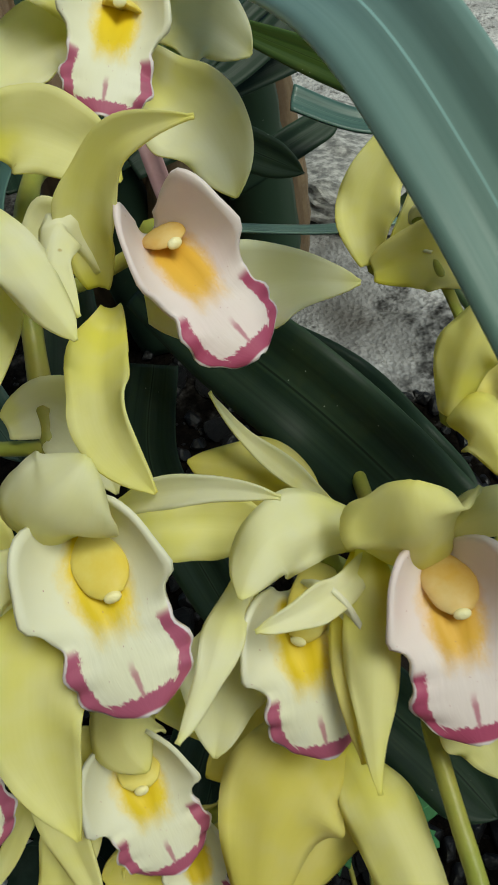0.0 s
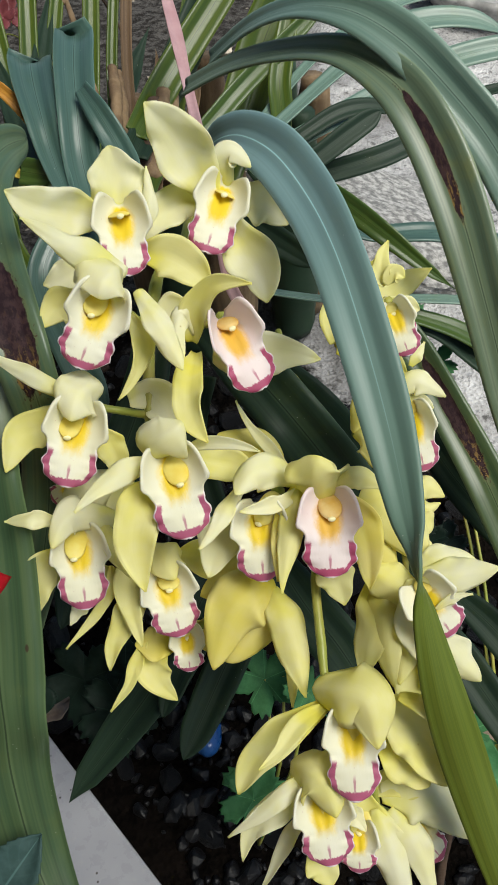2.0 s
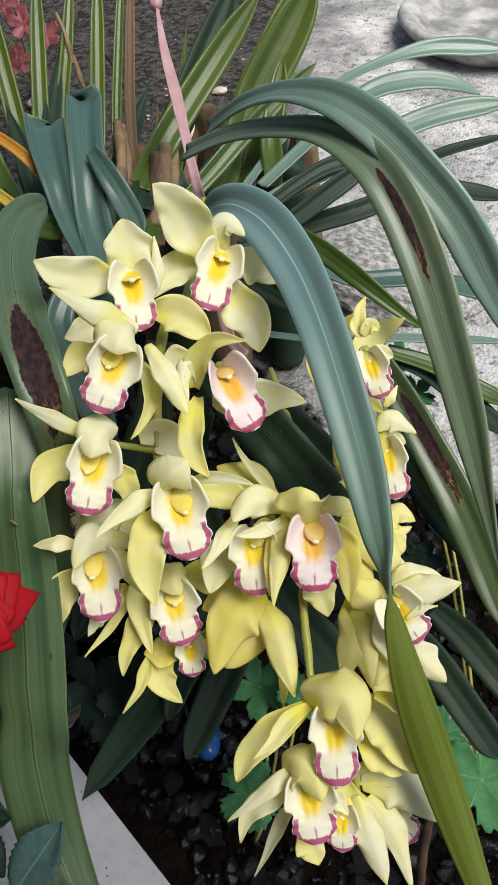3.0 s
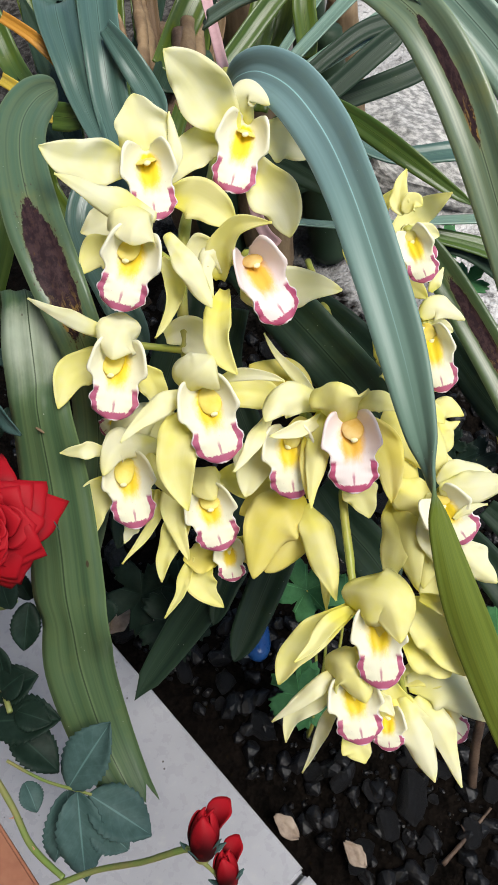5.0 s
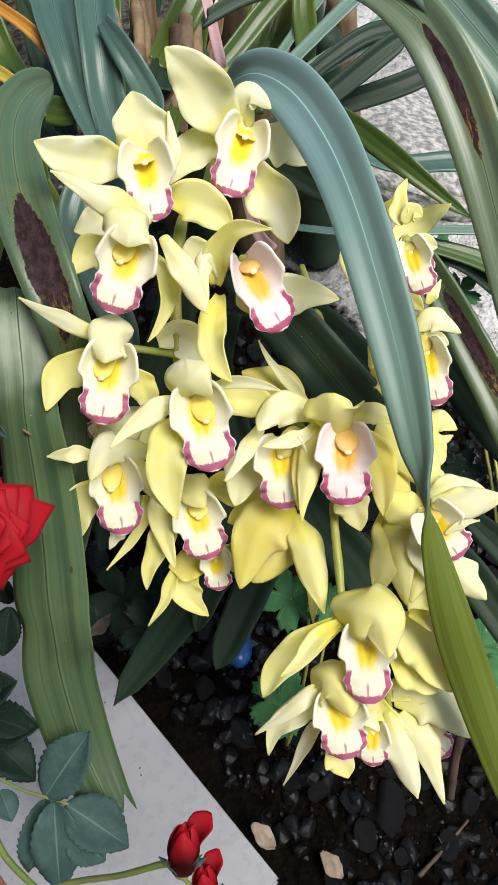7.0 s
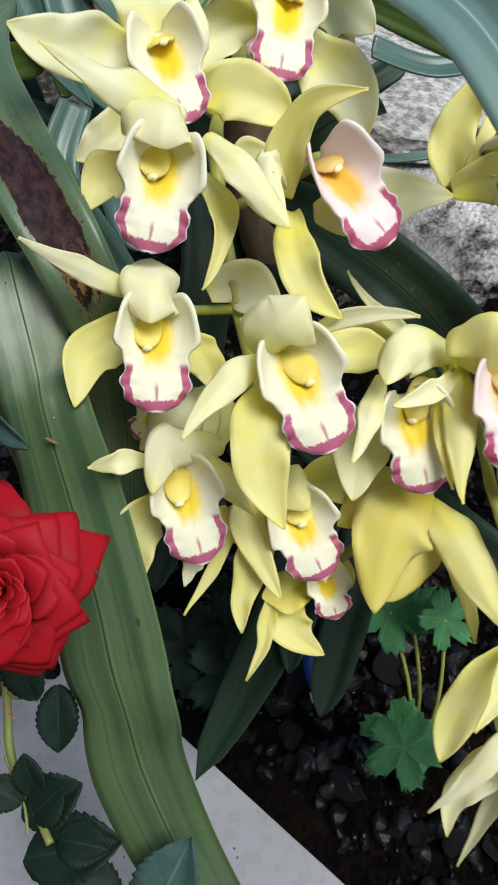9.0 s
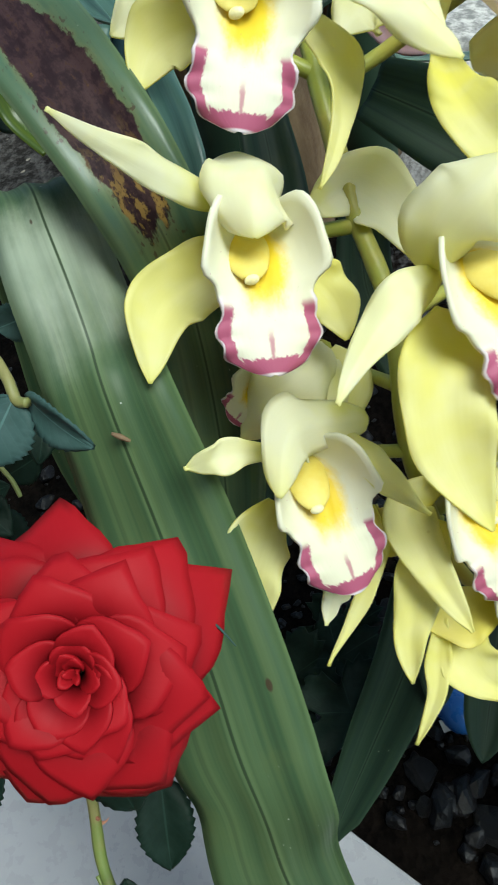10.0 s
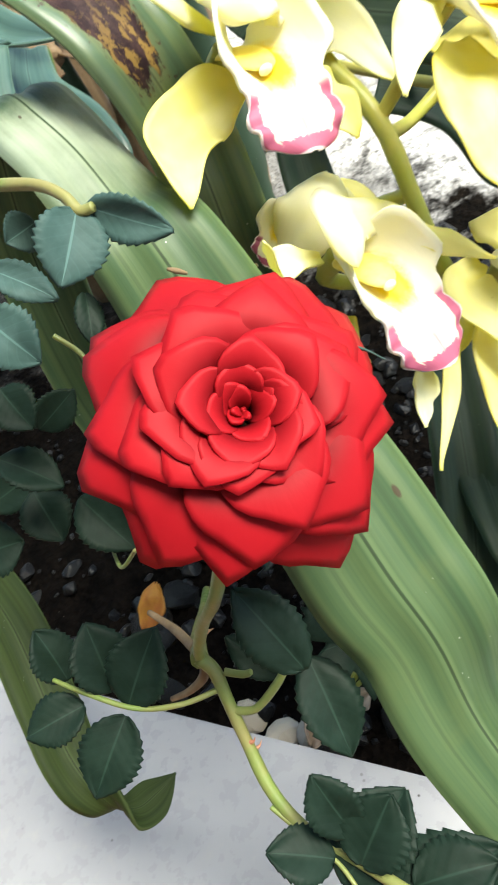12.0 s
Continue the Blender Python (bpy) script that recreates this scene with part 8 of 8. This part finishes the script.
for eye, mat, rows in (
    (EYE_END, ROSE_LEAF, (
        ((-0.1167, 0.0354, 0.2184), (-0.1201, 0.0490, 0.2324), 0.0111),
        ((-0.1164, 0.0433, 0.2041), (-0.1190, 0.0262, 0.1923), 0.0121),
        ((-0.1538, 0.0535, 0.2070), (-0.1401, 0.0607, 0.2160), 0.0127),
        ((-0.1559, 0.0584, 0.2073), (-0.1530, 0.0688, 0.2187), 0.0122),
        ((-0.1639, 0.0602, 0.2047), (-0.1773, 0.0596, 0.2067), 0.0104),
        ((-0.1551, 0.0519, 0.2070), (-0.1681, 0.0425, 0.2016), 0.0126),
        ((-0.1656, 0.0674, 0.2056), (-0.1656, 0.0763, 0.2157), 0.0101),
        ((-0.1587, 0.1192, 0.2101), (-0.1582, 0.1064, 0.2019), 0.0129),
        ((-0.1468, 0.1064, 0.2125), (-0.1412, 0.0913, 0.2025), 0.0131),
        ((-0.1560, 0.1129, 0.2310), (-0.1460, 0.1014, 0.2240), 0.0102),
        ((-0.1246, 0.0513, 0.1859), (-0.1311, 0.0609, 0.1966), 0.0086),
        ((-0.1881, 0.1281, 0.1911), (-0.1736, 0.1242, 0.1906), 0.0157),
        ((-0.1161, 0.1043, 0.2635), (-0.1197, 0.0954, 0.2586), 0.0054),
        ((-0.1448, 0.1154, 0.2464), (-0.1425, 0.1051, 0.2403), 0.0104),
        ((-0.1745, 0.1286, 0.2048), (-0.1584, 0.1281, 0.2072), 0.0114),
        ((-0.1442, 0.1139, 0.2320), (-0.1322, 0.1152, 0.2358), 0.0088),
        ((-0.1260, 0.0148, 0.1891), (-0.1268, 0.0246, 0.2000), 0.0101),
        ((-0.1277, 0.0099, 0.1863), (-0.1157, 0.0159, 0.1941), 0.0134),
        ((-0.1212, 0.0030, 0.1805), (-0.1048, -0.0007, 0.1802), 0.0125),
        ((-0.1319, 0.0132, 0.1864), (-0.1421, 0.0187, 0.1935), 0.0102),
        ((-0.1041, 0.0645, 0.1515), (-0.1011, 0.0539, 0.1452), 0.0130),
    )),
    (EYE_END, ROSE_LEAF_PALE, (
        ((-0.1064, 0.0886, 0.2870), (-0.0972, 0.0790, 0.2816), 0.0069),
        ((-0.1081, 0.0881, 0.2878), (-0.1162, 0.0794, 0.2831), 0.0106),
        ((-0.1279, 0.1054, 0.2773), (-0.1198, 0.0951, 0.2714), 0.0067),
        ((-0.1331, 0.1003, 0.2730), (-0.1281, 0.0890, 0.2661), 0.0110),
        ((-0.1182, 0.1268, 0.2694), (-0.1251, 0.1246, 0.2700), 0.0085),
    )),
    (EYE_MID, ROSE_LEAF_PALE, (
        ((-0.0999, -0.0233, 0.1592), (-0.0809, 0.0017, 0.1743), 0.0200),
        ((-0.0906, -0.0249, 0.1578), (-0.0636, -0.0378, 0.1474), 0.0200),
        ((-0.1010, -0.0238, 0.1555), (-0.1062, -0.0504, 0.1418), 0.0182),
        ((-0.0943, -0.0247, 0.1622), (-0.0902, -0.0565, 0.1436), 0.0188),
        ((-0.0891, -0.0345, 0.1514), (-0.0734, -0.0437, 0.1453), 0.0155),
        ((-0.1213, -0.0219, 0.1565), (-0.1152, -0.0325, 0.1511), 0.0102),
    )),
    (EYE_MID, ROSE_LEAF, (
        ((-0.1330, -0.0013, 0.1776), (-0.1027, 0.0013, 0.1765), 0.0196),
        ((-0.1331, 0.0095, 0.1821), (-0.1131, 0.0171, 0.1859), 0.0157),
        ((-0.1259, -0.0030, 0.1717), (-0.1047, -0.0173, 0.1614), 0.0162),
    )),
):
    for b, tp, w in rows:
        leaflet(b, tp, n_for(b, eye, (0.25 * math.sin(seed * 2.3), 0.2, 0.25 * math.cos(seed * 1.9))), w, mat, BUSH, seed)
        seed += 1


# ---- small plants in the bed ----
def lobed_leaf(name, centre, face, radius, material, parent, seed, lobes=5):
    """A round, lobed and toothed herb leaf with a dished blade."""
    n = unit(np.array(face, float))
    a = unit(np.cross(n, np.array((0.2, 0.9, 0.3))))
    b = np.cross(n, a)
    c = np.array(centre)
    rings, seg = 6, 60
    verts, faces, uvs = [c], [], [(0.5, 0.0)]
    for i in range(1, rings + 1):
        for j in range(seg):
            th = 2 * math.pi * j / seg
            edge = 1 - (0.55 if lobes > 2 else 0.15) * (1 - abs(math.cos(lobes * th / 2 + seed))) ** 1.5 - (0.09 if lobes > 2 else 0.01) * math.cos(lobes * 5 * th + seed)
            r = radius * i / rings * (edge if i > 3 else 1 - (1 - edge) * i / 4)
            verts.append(c + a * r * math.cos(th) + b * r * math.sin(th) + n * (0.18 * r * r / radius + 0.06 * radius * math.sin(lobes * th + seed) * i / rings))
            uvs.append((0.5 + 0.5 * math.sin(lobes * th / 2), i / rings))
    faces += [(0, 1 + j, 1 + (j + 1) % seg) for j in range(seg)]
    faces += [(1 + i * seg + j, 1 + (i + 1) * seg + j, 1 + (i + 1) * seg + (j + 1) % seg, 1 + i * seg + (j + 1) % seg) for i in range(rings - 1) for j in range(seg)]
    return mesh_object(name, verts, faces, material, parent, "", uvs, thick=0.0006)


def herb(label, root, leaves, material):
    thing = tagged(empty_at("herb_plant", root), label, "small plant", "weeds in the bed")
    for i, (p, r, f) in enumerate(leaves):
        lobed_leaf("herb_leaf", p, f, r, material, thing, i * 1.3 + len(label))
        mid = (np.array(root) + np.array(p)) / 2 + np.array((0.006, 0.0, 0.012))
        tube("leaf_stalk", [root, mid, p], [0.0012, 0.0010, 0.0008], STALK, thing, "", 6, 10)


herb("bright green lobed weed growing in the dark soil", (-0.0081, 0.0317, 0.0000), (
    ((-0.0091, 0.0482, 0.0505), 0.020, (0.1, -0.5, 0.8)), ((-0.0055, 0.0965, 0.0875), 0.019, (0.3, -0.3, 0.9)), ((0.0043, 0.1008, 0.0816), 0.016, (-0.2, -0.5, 0.8)), ((-0.0083, 0.0391, 0.0762), 0.017, (0.0, -0.4, 0.9)), ((0.0172, 0.0869, 0.0983), 0.014, (0.4, -0.4, 0.9))), HERB_LEAF)
herb("small weed with rounded leaflets beside the strap leaves", (0.1124, 0.2198, 0.0000), (
    ((0.0773, 0.1645, 0.1174), 0.017, (0.0, -0.6, 0.8)), ((0.0923, 0.1702, 0.1116), 0.014, (0.3, -0.5, 0.8)), ((0.0769, 0.1737, 0.1246), 0.010, (-0.3, -0.5, 0.8))), ROSE_LEAF)
herb("pale green weed low on the wet charcoal", (0.1338, 0.0585, -0.0000), (
    ((0.1202, 0.0561, 0.0688), 0.026, (0.1, -0.4, 0.9)), ((0.1026, 0.0798, 0.0708), 0.016, (0.1, -0.4, 0.9)), ((0.0807, 0.3078, 0.1532), 0.012, (0.1, -0.4, 0.9)), ((0.0923, 0.2791, 0.1466), 0.013, (0.1, -0.4, 0.9))), HERB_LEAF)
herb("dark round-leaved weed in the shade of the orchid", (-0.1254, 0.1058, 0.0023), (
    ((-0.1060, 0.0937, 0.0800), 0.023, (0.0, -0.5, 0.8)), ((-0.0855, 0.1006, 0.0714), 0.020, (0.2, -0.5, 0.8)), ((-0.0833, 0.0769, 0.0809), 0.022, (0.1, -0.5, 0.8)), ((-0.0826, 0.1096, 0.0735), 0.020, (0.1, -0.5, 0.8))), ROSE_LEAF)
herb("reddish-leaved plant at the back of the bed", (-0.4231, 1.0885, 0.0000), tuple(
    (((-0.3122, 0.7702, 0.1913))[0] + 0.05 * math.cos(i * 2.1), ((-0.3122, 0.7702, 0.1913))[1] + 0.06 * math.sin(i * 1.7), ((-0.3122, 0.7702, 0.1913))[2] + 0.03 * math.sin(i * 2.9)) and
    (((((-0.3122, 0.7702, 0.1913))[0] + 0.04 * math.cos(i * 2.1)), (((-0.3122, 0.7702, 0.1913))[1] + 0.06 * math.sin(i * 1.7)), (((-0.3122, 0.7702, 0.1913))[2] + 0.05 * math.sin(i * 2.9))), 0.018, (0.2 * math.sin(i), -0.6, 0.7)) for i in range(12)), RED_LEAF)

# ---- ground, border and floor ----
def ease(k, n, near, far):
    x = k / n * 2 - 1
    return near * x + math.copysign(far * abs(x) ** 9, x)


N = 170
verts = []
for i in range(N + 1):
    for j in range(N + 1):
        x, y = ease(j, N, 1.5, 90), 0.5 + ease(i, N, 1.6, 90)
        v = Vector((x, y, 0))
        h = 0.006 * noise.fractal(v * 14, 1.0, 2.0, 4) + 0.008 * noise.noise(v * 2.2) - 0.004
        verts.append((x, y, h * (1 if abs(x) < 3 and abs(y) < 4 else 0)))
ground = mesh_object("ground", verts, [(a, b, c, d) for a, b, c, d in grid_faces(N + 1, N + 1)], SOIL)
tagged(ground, "dark garden soil turning to rough grey concrete behind the orchid", "ground", kind="structure")

EDGE, ALONG, ACROSS, TOP = Vector((-0.0853, 0.03, 0)), Vector((0.7379, -0.6749, 0)), Vector((-0.6749, -0.7379, 0)), 0.022


def slab(name, s0, s1, w0, w1, z0, z1, material, parent, bevel=0.0015):
    """A block along the bed's edge, from s0 to s1 along it and w0 to w1 away from the bed."""
    bm = bmesh.new()
    bmesh.ops.create_cube(bm, size=1)
    m = Matrix.Identity(4)
    for c, vec_ in enumerate((ALONG * (s1 - s0), ACROSS * (w1 - w0), Vector((0, 0, z1 - z0)))):
        for r in range(3):
            m[r][c] = vec_[r]
    m.translation = EDGE + ALONG * (s0 + s1) / 2 + ACROSS * (w0 + w1) / 2 + Vector((0, 0, (z0 + z1) / 2))
    bmesh.ops.transform(bm, matrix=m, verts=bm.verts)
    bmesh.ops.bevel(bm, geom=bm.edges[:], offset=bevel, segments=2, affect="EDGES")
    bmesh.ops.recalc_face_normals(bm, faces=bm.faces)
    return part(name, bm, material, parent, smooth=False)


kerb = slab("kerb", -2.4, 2.4, 0.003, 0.113, -0.1, TOP - 0.011, GROUT, None)
tagged(kerb, "raised bed edging topped with glossy white tiles", "edging", kind="structure")
floor = slab("floor", -2.4, 2.4, 0.115, 2.6, -0.1, 0.006, GROUT, None)
tagged(floor, "terracotta tiled floor beside the bed", "floor", kind="structure")
for i in range(-8, 9):
    s = 0.108 + 0.45 * i
    if -2.4 < s < 1.8:
        slab("tile", s + 0.0012, s + 0.4488, 0.0, 0.116, TOP - 0.010, TOP, WHITE_TILE, kerb)
for i in range(-8, 8):
    for j in range(8):
        slab("tile", 0.02 + i * 0.30, 0.316 + i * 0.30, 0.118 + j * 0.30, 0.414 + j * 0.30, 0.007, 0.016, TERRACOTTA, floor)


# Wall and roof are added out of view to hold light off this side.
wall = slab("wall_light_block", -4.0, 4.0, 2.4, 2.6, -0.1, 2.62, WALL, None)
tagged(wall, "unseen plain wall added beyond the tiled floor to block light", "wall", kind="structure")
roof = slab("ceiling", -4.0, 4.0, 0.0, 2.6, 2.63, 2.75, WALL, None)
tagged(roof, "unseen plain roof added over the tiled floor to block light", "ceiling", kind="structure")


# ---- loose things in the bed ----
def chunk_mesh(name, rng, flat, material, sharp=0.5, fine=2):
    bm = bmesh.new()
    bmesh.ops.create_icosphere(bm, subdivisions=fine, radius=1)
    o = Vector((rng.uniform(-9, 9), rng.uniform(-9, 9), rng.uniform(-9, 9)))
    cuts = [Vector((rng.gauss(0, 1), rng.gauss(0, 1), rng.gauss(0, 1))).normalized() for _ in range(7)]
    for v in bm.verts:
        for c in cuts:
            over = v.co.dot(c) - sharp - 0.1
            if over > 0:
                v.co -= c * over
        v.co *= 1 + 0.10 * noise.fractal(v.co * 2.5 + o, 1.0, 2.0, 1 if fine < 4 else 5)
        v.co.z *= flat
    me = bpy.data.meshes.new(name)
    bm.to_mesh(me)
    bm.free()
    me.materials.append(material)
    return me


rng = random.Random(5)
def in_bed(x, y):
    return (Vector((x, y, 0)) - EDGE).dot(ACROSS) < -0.012 and y + 0.5 * x < 0.40


def ground_z(x, y):
    v = Vector((x, y, 0))
    return 0.006 * noise.fractal(v * 14, 1.0, 2.0, 4) + 0.008 * noise.noise(v * 2.2) - 0.004


chunks = [chunk_mesh("charcoal", rng, rng.uniform(0.45, 0.7), CHARCOAL) for _ in range(6)] + [chunk_mesh("charcoal_grey", rng, 0.55, CHARCOAL_GREY) for _ in range(3)] + [chunk_mesh("bark", rng, 0.4, BARK)]
for i in range(420):
    x, y = rng.uniform(-0.22, 0.36), rng.uniform(-0.20, 0.42)
    if not in_bed(x, y):
        continue
    me = chunks[i % len(chunks)]
    r = rng.choice((0.004, 0.005, 0.007, 0.009, 0.012))
    ob = new("charcoal_chunk" if me.name.startswith("charcoal") else "bark_chip", me)
    ob.matrix_world = Matrix.Translation((x, y, ground_z(x, y) + r * 0.25)) @ Euler((rng.uniform(-0.4, 0.4), rng.uniform(-0.4, 0.4), rng.uniform(0, 6))).to_matrix().to_4x4() @ Matrix.Diagonal((r * rng.uniform(1, 1.7), r, r, 1))
    if me.name.startswith("charcoal"):
        tagged(ob, "wet black charcoal lump lying on the soil", "charcoal", "charcoal lumps on the soil")
    else:
        tagged(ob, "brown bark chip lying on the soil", "bark chip", "bark chips on the soil")

for x, y, r in ((0.0137, 0.0077, 0.0070), (0.0401, -0.0135, 0.0085), (0.0740, 0.0175, 0.0066), (0.0578, -0.0007, 0.0060), (0.0323, 0.0016, 0.0066), (0.0886, -0.0154, 0.0075), (0.0631, -0.0235, 0.0060), (0.1029, 0.0093, 0.0070)):
    ob = new("charcoal_chunk", chunks[6 + int(r * 1e4) % 3])
    ob.matrix_world = Matrix.Translation((x, y, ground_z(x, y) + r * 0.35)) @ Euler((rng.uniform(-0.3, 0.3), rng.uniform(-0.3, 0.3), rng.uniform(0, 6))).to_matrix().to_4x4() @ Matrix.Diagonal((r * 1.35, r, r * 0.9, 1))
    tagged(ob, "large grey-black charcoal lump on the wet soil", "charcoal", "charcoal lumps on the soil")

bit = tube("dry_flake", [(-0.1003, 0.0920, 0.2671), (-0.0990, 0.0916, 0.2660), (-0.0975, 0.0910, 0.2647)], [0.0003, 0.0006, 0.0003], DRY, None, "", 6, 8)
tagged(bit, "small tan dry flake stuck on the broad leaf", "dry flake")

# crumbs of soil, too many to count
base = chunk_mesh("crumb", rng, 0.7, CHARCOAL)
cv = np.array([v.co for v in base.vertices])
cf = np.array([p.vertices for p in base.polygons])
allv, allf = [], []
for i in range(6500):
    x, y = rng.gauss(0.05, 0.22), rng.gauss(0.05, 0.22)
    if not in_bed(x, y):
        continue
    r = 0.0012 + 0.0065 * rng.random() ** 3
    a = rng.uniform(0, 6.3)
    rot = np.array(((math.cos(a), -math.sin(a), 0), (math.sin(a), math.cos(a), 0), (0, 0, 1)))
    allf.append(cf + len(allv) * len(cv))
    allv.append((cv * (r * rng.uniform(0.8, 1.6), r, r)) @ rot.T + (x, y, ground_z(x, y) + r * 0.3))
crumbs = mesh_object("soil_crumbs", np.concatenate(allv), [tuple(int(q) for q in f) for f in np.concatenate(allf)], CHARCOAL, smooth=False)
tagged(crumbs, "loose dark crumbs of soil and charcoal", "soil", kind="stuff")

pebbles = [chunk_mesh("pebble", rng, 0.6, PEBBLE, 0.75) for _ in range(3)]
for i, (x, y, z) in enumerate(((-0.1609, 0.1086, 0.006), (-0.1500, 0.1029, 0.006), (-0.1343, 0.0996, 0.006), (-0.0933, 0.0952, 0.006), (-0.1720, 0.1250, 0.006), (-0.45, 1.15, 0.01), (-0.40, 1.02, 0.01), (-0.12, 1.05, 0.01), (-0.15, 0.92, 0.01))):
    ob = new("pebble", pebbles[i % 3])
    r = (0.0075, 0.0062, 0.0070, 0.0055)[i % 4] * (1 if i < 6 else 2.0)
    ob.matrix_world = Matrix.Translation((x, y, ground_z(x, y) + r * 0.4)) @ Euler((0.1, 0.2, i * 1.3)).to_matrix().to_4x4() @ Matrix.Diagonal((r * 1.3, r, r, 1))
    tagged(ob, "smooth tan pebble on the soil", "pebble", "pebbles in the bed")


def flat_leaf(name, label, category, place, face, radius, material, group=""):
    rng2 = random.Random(int(radius * 1e5) + len(label))
    n = unit(np.array(face, float))
    a = unit(np.cross(n, np.array((math.sin(radius * 999), 0.9, 0.3))))
    b = np.cross(n, a)
    off = Vector((rng2.uniform(-9, 9), rng2.uniform(-9, 9), 0))
    verts, uvs = [], []
    for i in range(15):
        for j in range(11):
            s, v = i / 14, j / 10 * 2 - 1
            w = 0.62 * math.sin(math.pi * (0.04 + 0.92 * s)) ** 0.8 * (1 + 0.35 * noise.noise(off + Vector((s * 4, v, 0))))
            h = 0.35 * abs(v) ** 1.4 * w + 0.28 * noise.noise(off + Vector((s * 3, v * 1.6, 2)))
            verts.append(np.array(place) + radius * (a * (s * 2.2 - 1.1 + 0.2 * noise.noise(off + Vector((v * 2, s, 5)))) + b * v * w + n * h))
            uvs.append(((v + 1) / 2, s))
    thing = mesh_object(name, verts, grid_faces(15, 11), material, None, "", uvs, thick=0.0006)
    return tagged(thing, label, category, group)


flat_leaf("dead_leaf", "dry tan fallen leaf on the soil", "fallen leaf", (-0.1417, 0.1001, 0.0080), (0.1, -0.3, 0.9), 0.0105, DEAD_LEAF, "fallen leaves")
flat_leaf("dead_leaf", "dry tan fallen leaf on the soil", "fallen leaf", (-0.1231, 0.0992, 0.0080), (-0.1, -0.3, 0.9), 0.0095, DEAD_LEAF, "fallen leaves")
flat_leaf("dead_leaf", "curled amber fallen leaf by the rose", "fallen leaf", (-0.1860, 0.1800, 0.0400), (0.1, -0.6, 0.7), 0.0110, AMBER_LEAF, "fallen leaves")
flat_leaf("dead_leaf", "crumpled brown fallen leaf on the charcoal", "fallen leaf", (0.1304, 0.0935, 0.0080), (0.3, -0.3, 0.8), 0.026, DEAD_LEAF, "fallen leaves")
flat_leaf("dead_leaf", "crumpled pale scrap on the dark soil", "fallen leaf", (-0.0185, -0.0201, 0.0060), (0.3, -0.2, 0.9), 0.0085, DEAD_LEAF, "fallen leaves")
flat_leaf("dead_leaf", "small tan fallen leaf on the dark soil", "fallen leaf", (0.0216, -0.0316, 0.0060), (0.2, -0.2, 0.9), 0.0080, DEAD_LEAF, "fallen leaves")

twig = tagged(empty_at("twig", (0.0864, -0.0178, 0.0000)), "thin dead twig lying on the charcoal", "twig")
tube("stick", [(0.0714, -0.0329, 0.0000), (0.0864, -0.0178, 0.0000), (0.1010, -0.0019, 0.0000)], [0.0014, 0.0012, 0.0007], BROWN_STEM, twig, "", 7, 12, 0.3)
tube("side_shoot", [(0.0864, -0.0178, 0.0000), (0.0830, -0.0119, 0.0000)], [0.0008, 0.0004], BROWN_STEM, twig, "", 6, 6, 0.3)
stem2 = tagged(empty_at("woody_stem", (0.0921, 0.0132, 0.0000)), "woody brown stem rising from the soil", "stem")
tube("wood", [(0.0909, 0.0099, 0.0000), (0.0890, 0.0267, 0.0477), (0.0920, 0.0437, 0.0830)], [0.0032, 0.0028, 0.0024], BROWN_STEM, stem2, "", 9, 16, 0.2)

# blue plastic bottle end
bottle = tagged(empty_at("plastic_bottle", (-0.0440, 0.0915, 0.004)), "small blue plastic bottle half buried in soil", "bottle")
bm = bmesh.new()
bmesh.ops.create_uvsphere(bm, u_segments=24, v_segments=16, radius=1)
for v in bm.verts:
    v.co.z = math.copysign(abs(v.co.z) ** 0.7, v.co.z)
bmesh.ops.transform(bm, matrix=Matrix.Translation((-0.0440, 0.0915, 0.010)) @ Euler((radians(58), radians(8), radians(8))).to_matrix().to_4x4() @ Matrix.Diagonal((0.0092, 0.0092, 0.021, 1)), verts=bm.verts)
part("body", bm, BLUE_PLASTIC, bottle)
cc = np.array((-0.0475, 0.0800, 0.0135))
mesh_object("label_scrap", [cc + np.array(q) for q in ((-0.004, 0.001, 0.0025), (0.003, 0.0, 0.003), (0.0035, -0.003, 0.0005), (-0.003, -0.004, 0.0))], [(0, 1, 2, 3)], PAPER, bottle, "white paper scrap", thick=0.0005)

# pale stone and dish on the concrete
stone = new("stone_slab", chunk_mesh("stone", rng, 0.35, STONE, 0.7, 5))
stone.matrix_world = Matrix.Translation((0.0912, 0.5933, 0.0204)) @ Euler((0.05, 0.1, -0.5)).to_matrix().to_4x4() @ Matrix.Diagonal((0.12, 0.07, 0.10, 1))
tagged(stone, "pale flat stone lying on the concrete", "stone")
dish = tagged(empty_at("dish", (0.3069, 1.2295, 0.0000)), "shallow round cement dish on the ground", "dish")
prof = ((0.0, 0.012), (0.10, 0.012), (0.13, 0.035), (0.145, 0.04), (0.15, 0.03), (0.12, 0.0), (0.0, 0.0))
verts = [(np.array(dish.location) + (r * math.cos(2 * math.pi * i / 40), r * math.sin(2 * math.pi * i / 40), z)) for r, z in prof for i in range(40)]
mesh_object("bowl", verts, [(a * 40 + i, a * 40 + (i + 1) % 40, (a + 1) * 40 + (i + 1) % 40, (a + 1) * 40 + i) for a in range(len(prof) - 1) for i in range(40)], STONE, dish)
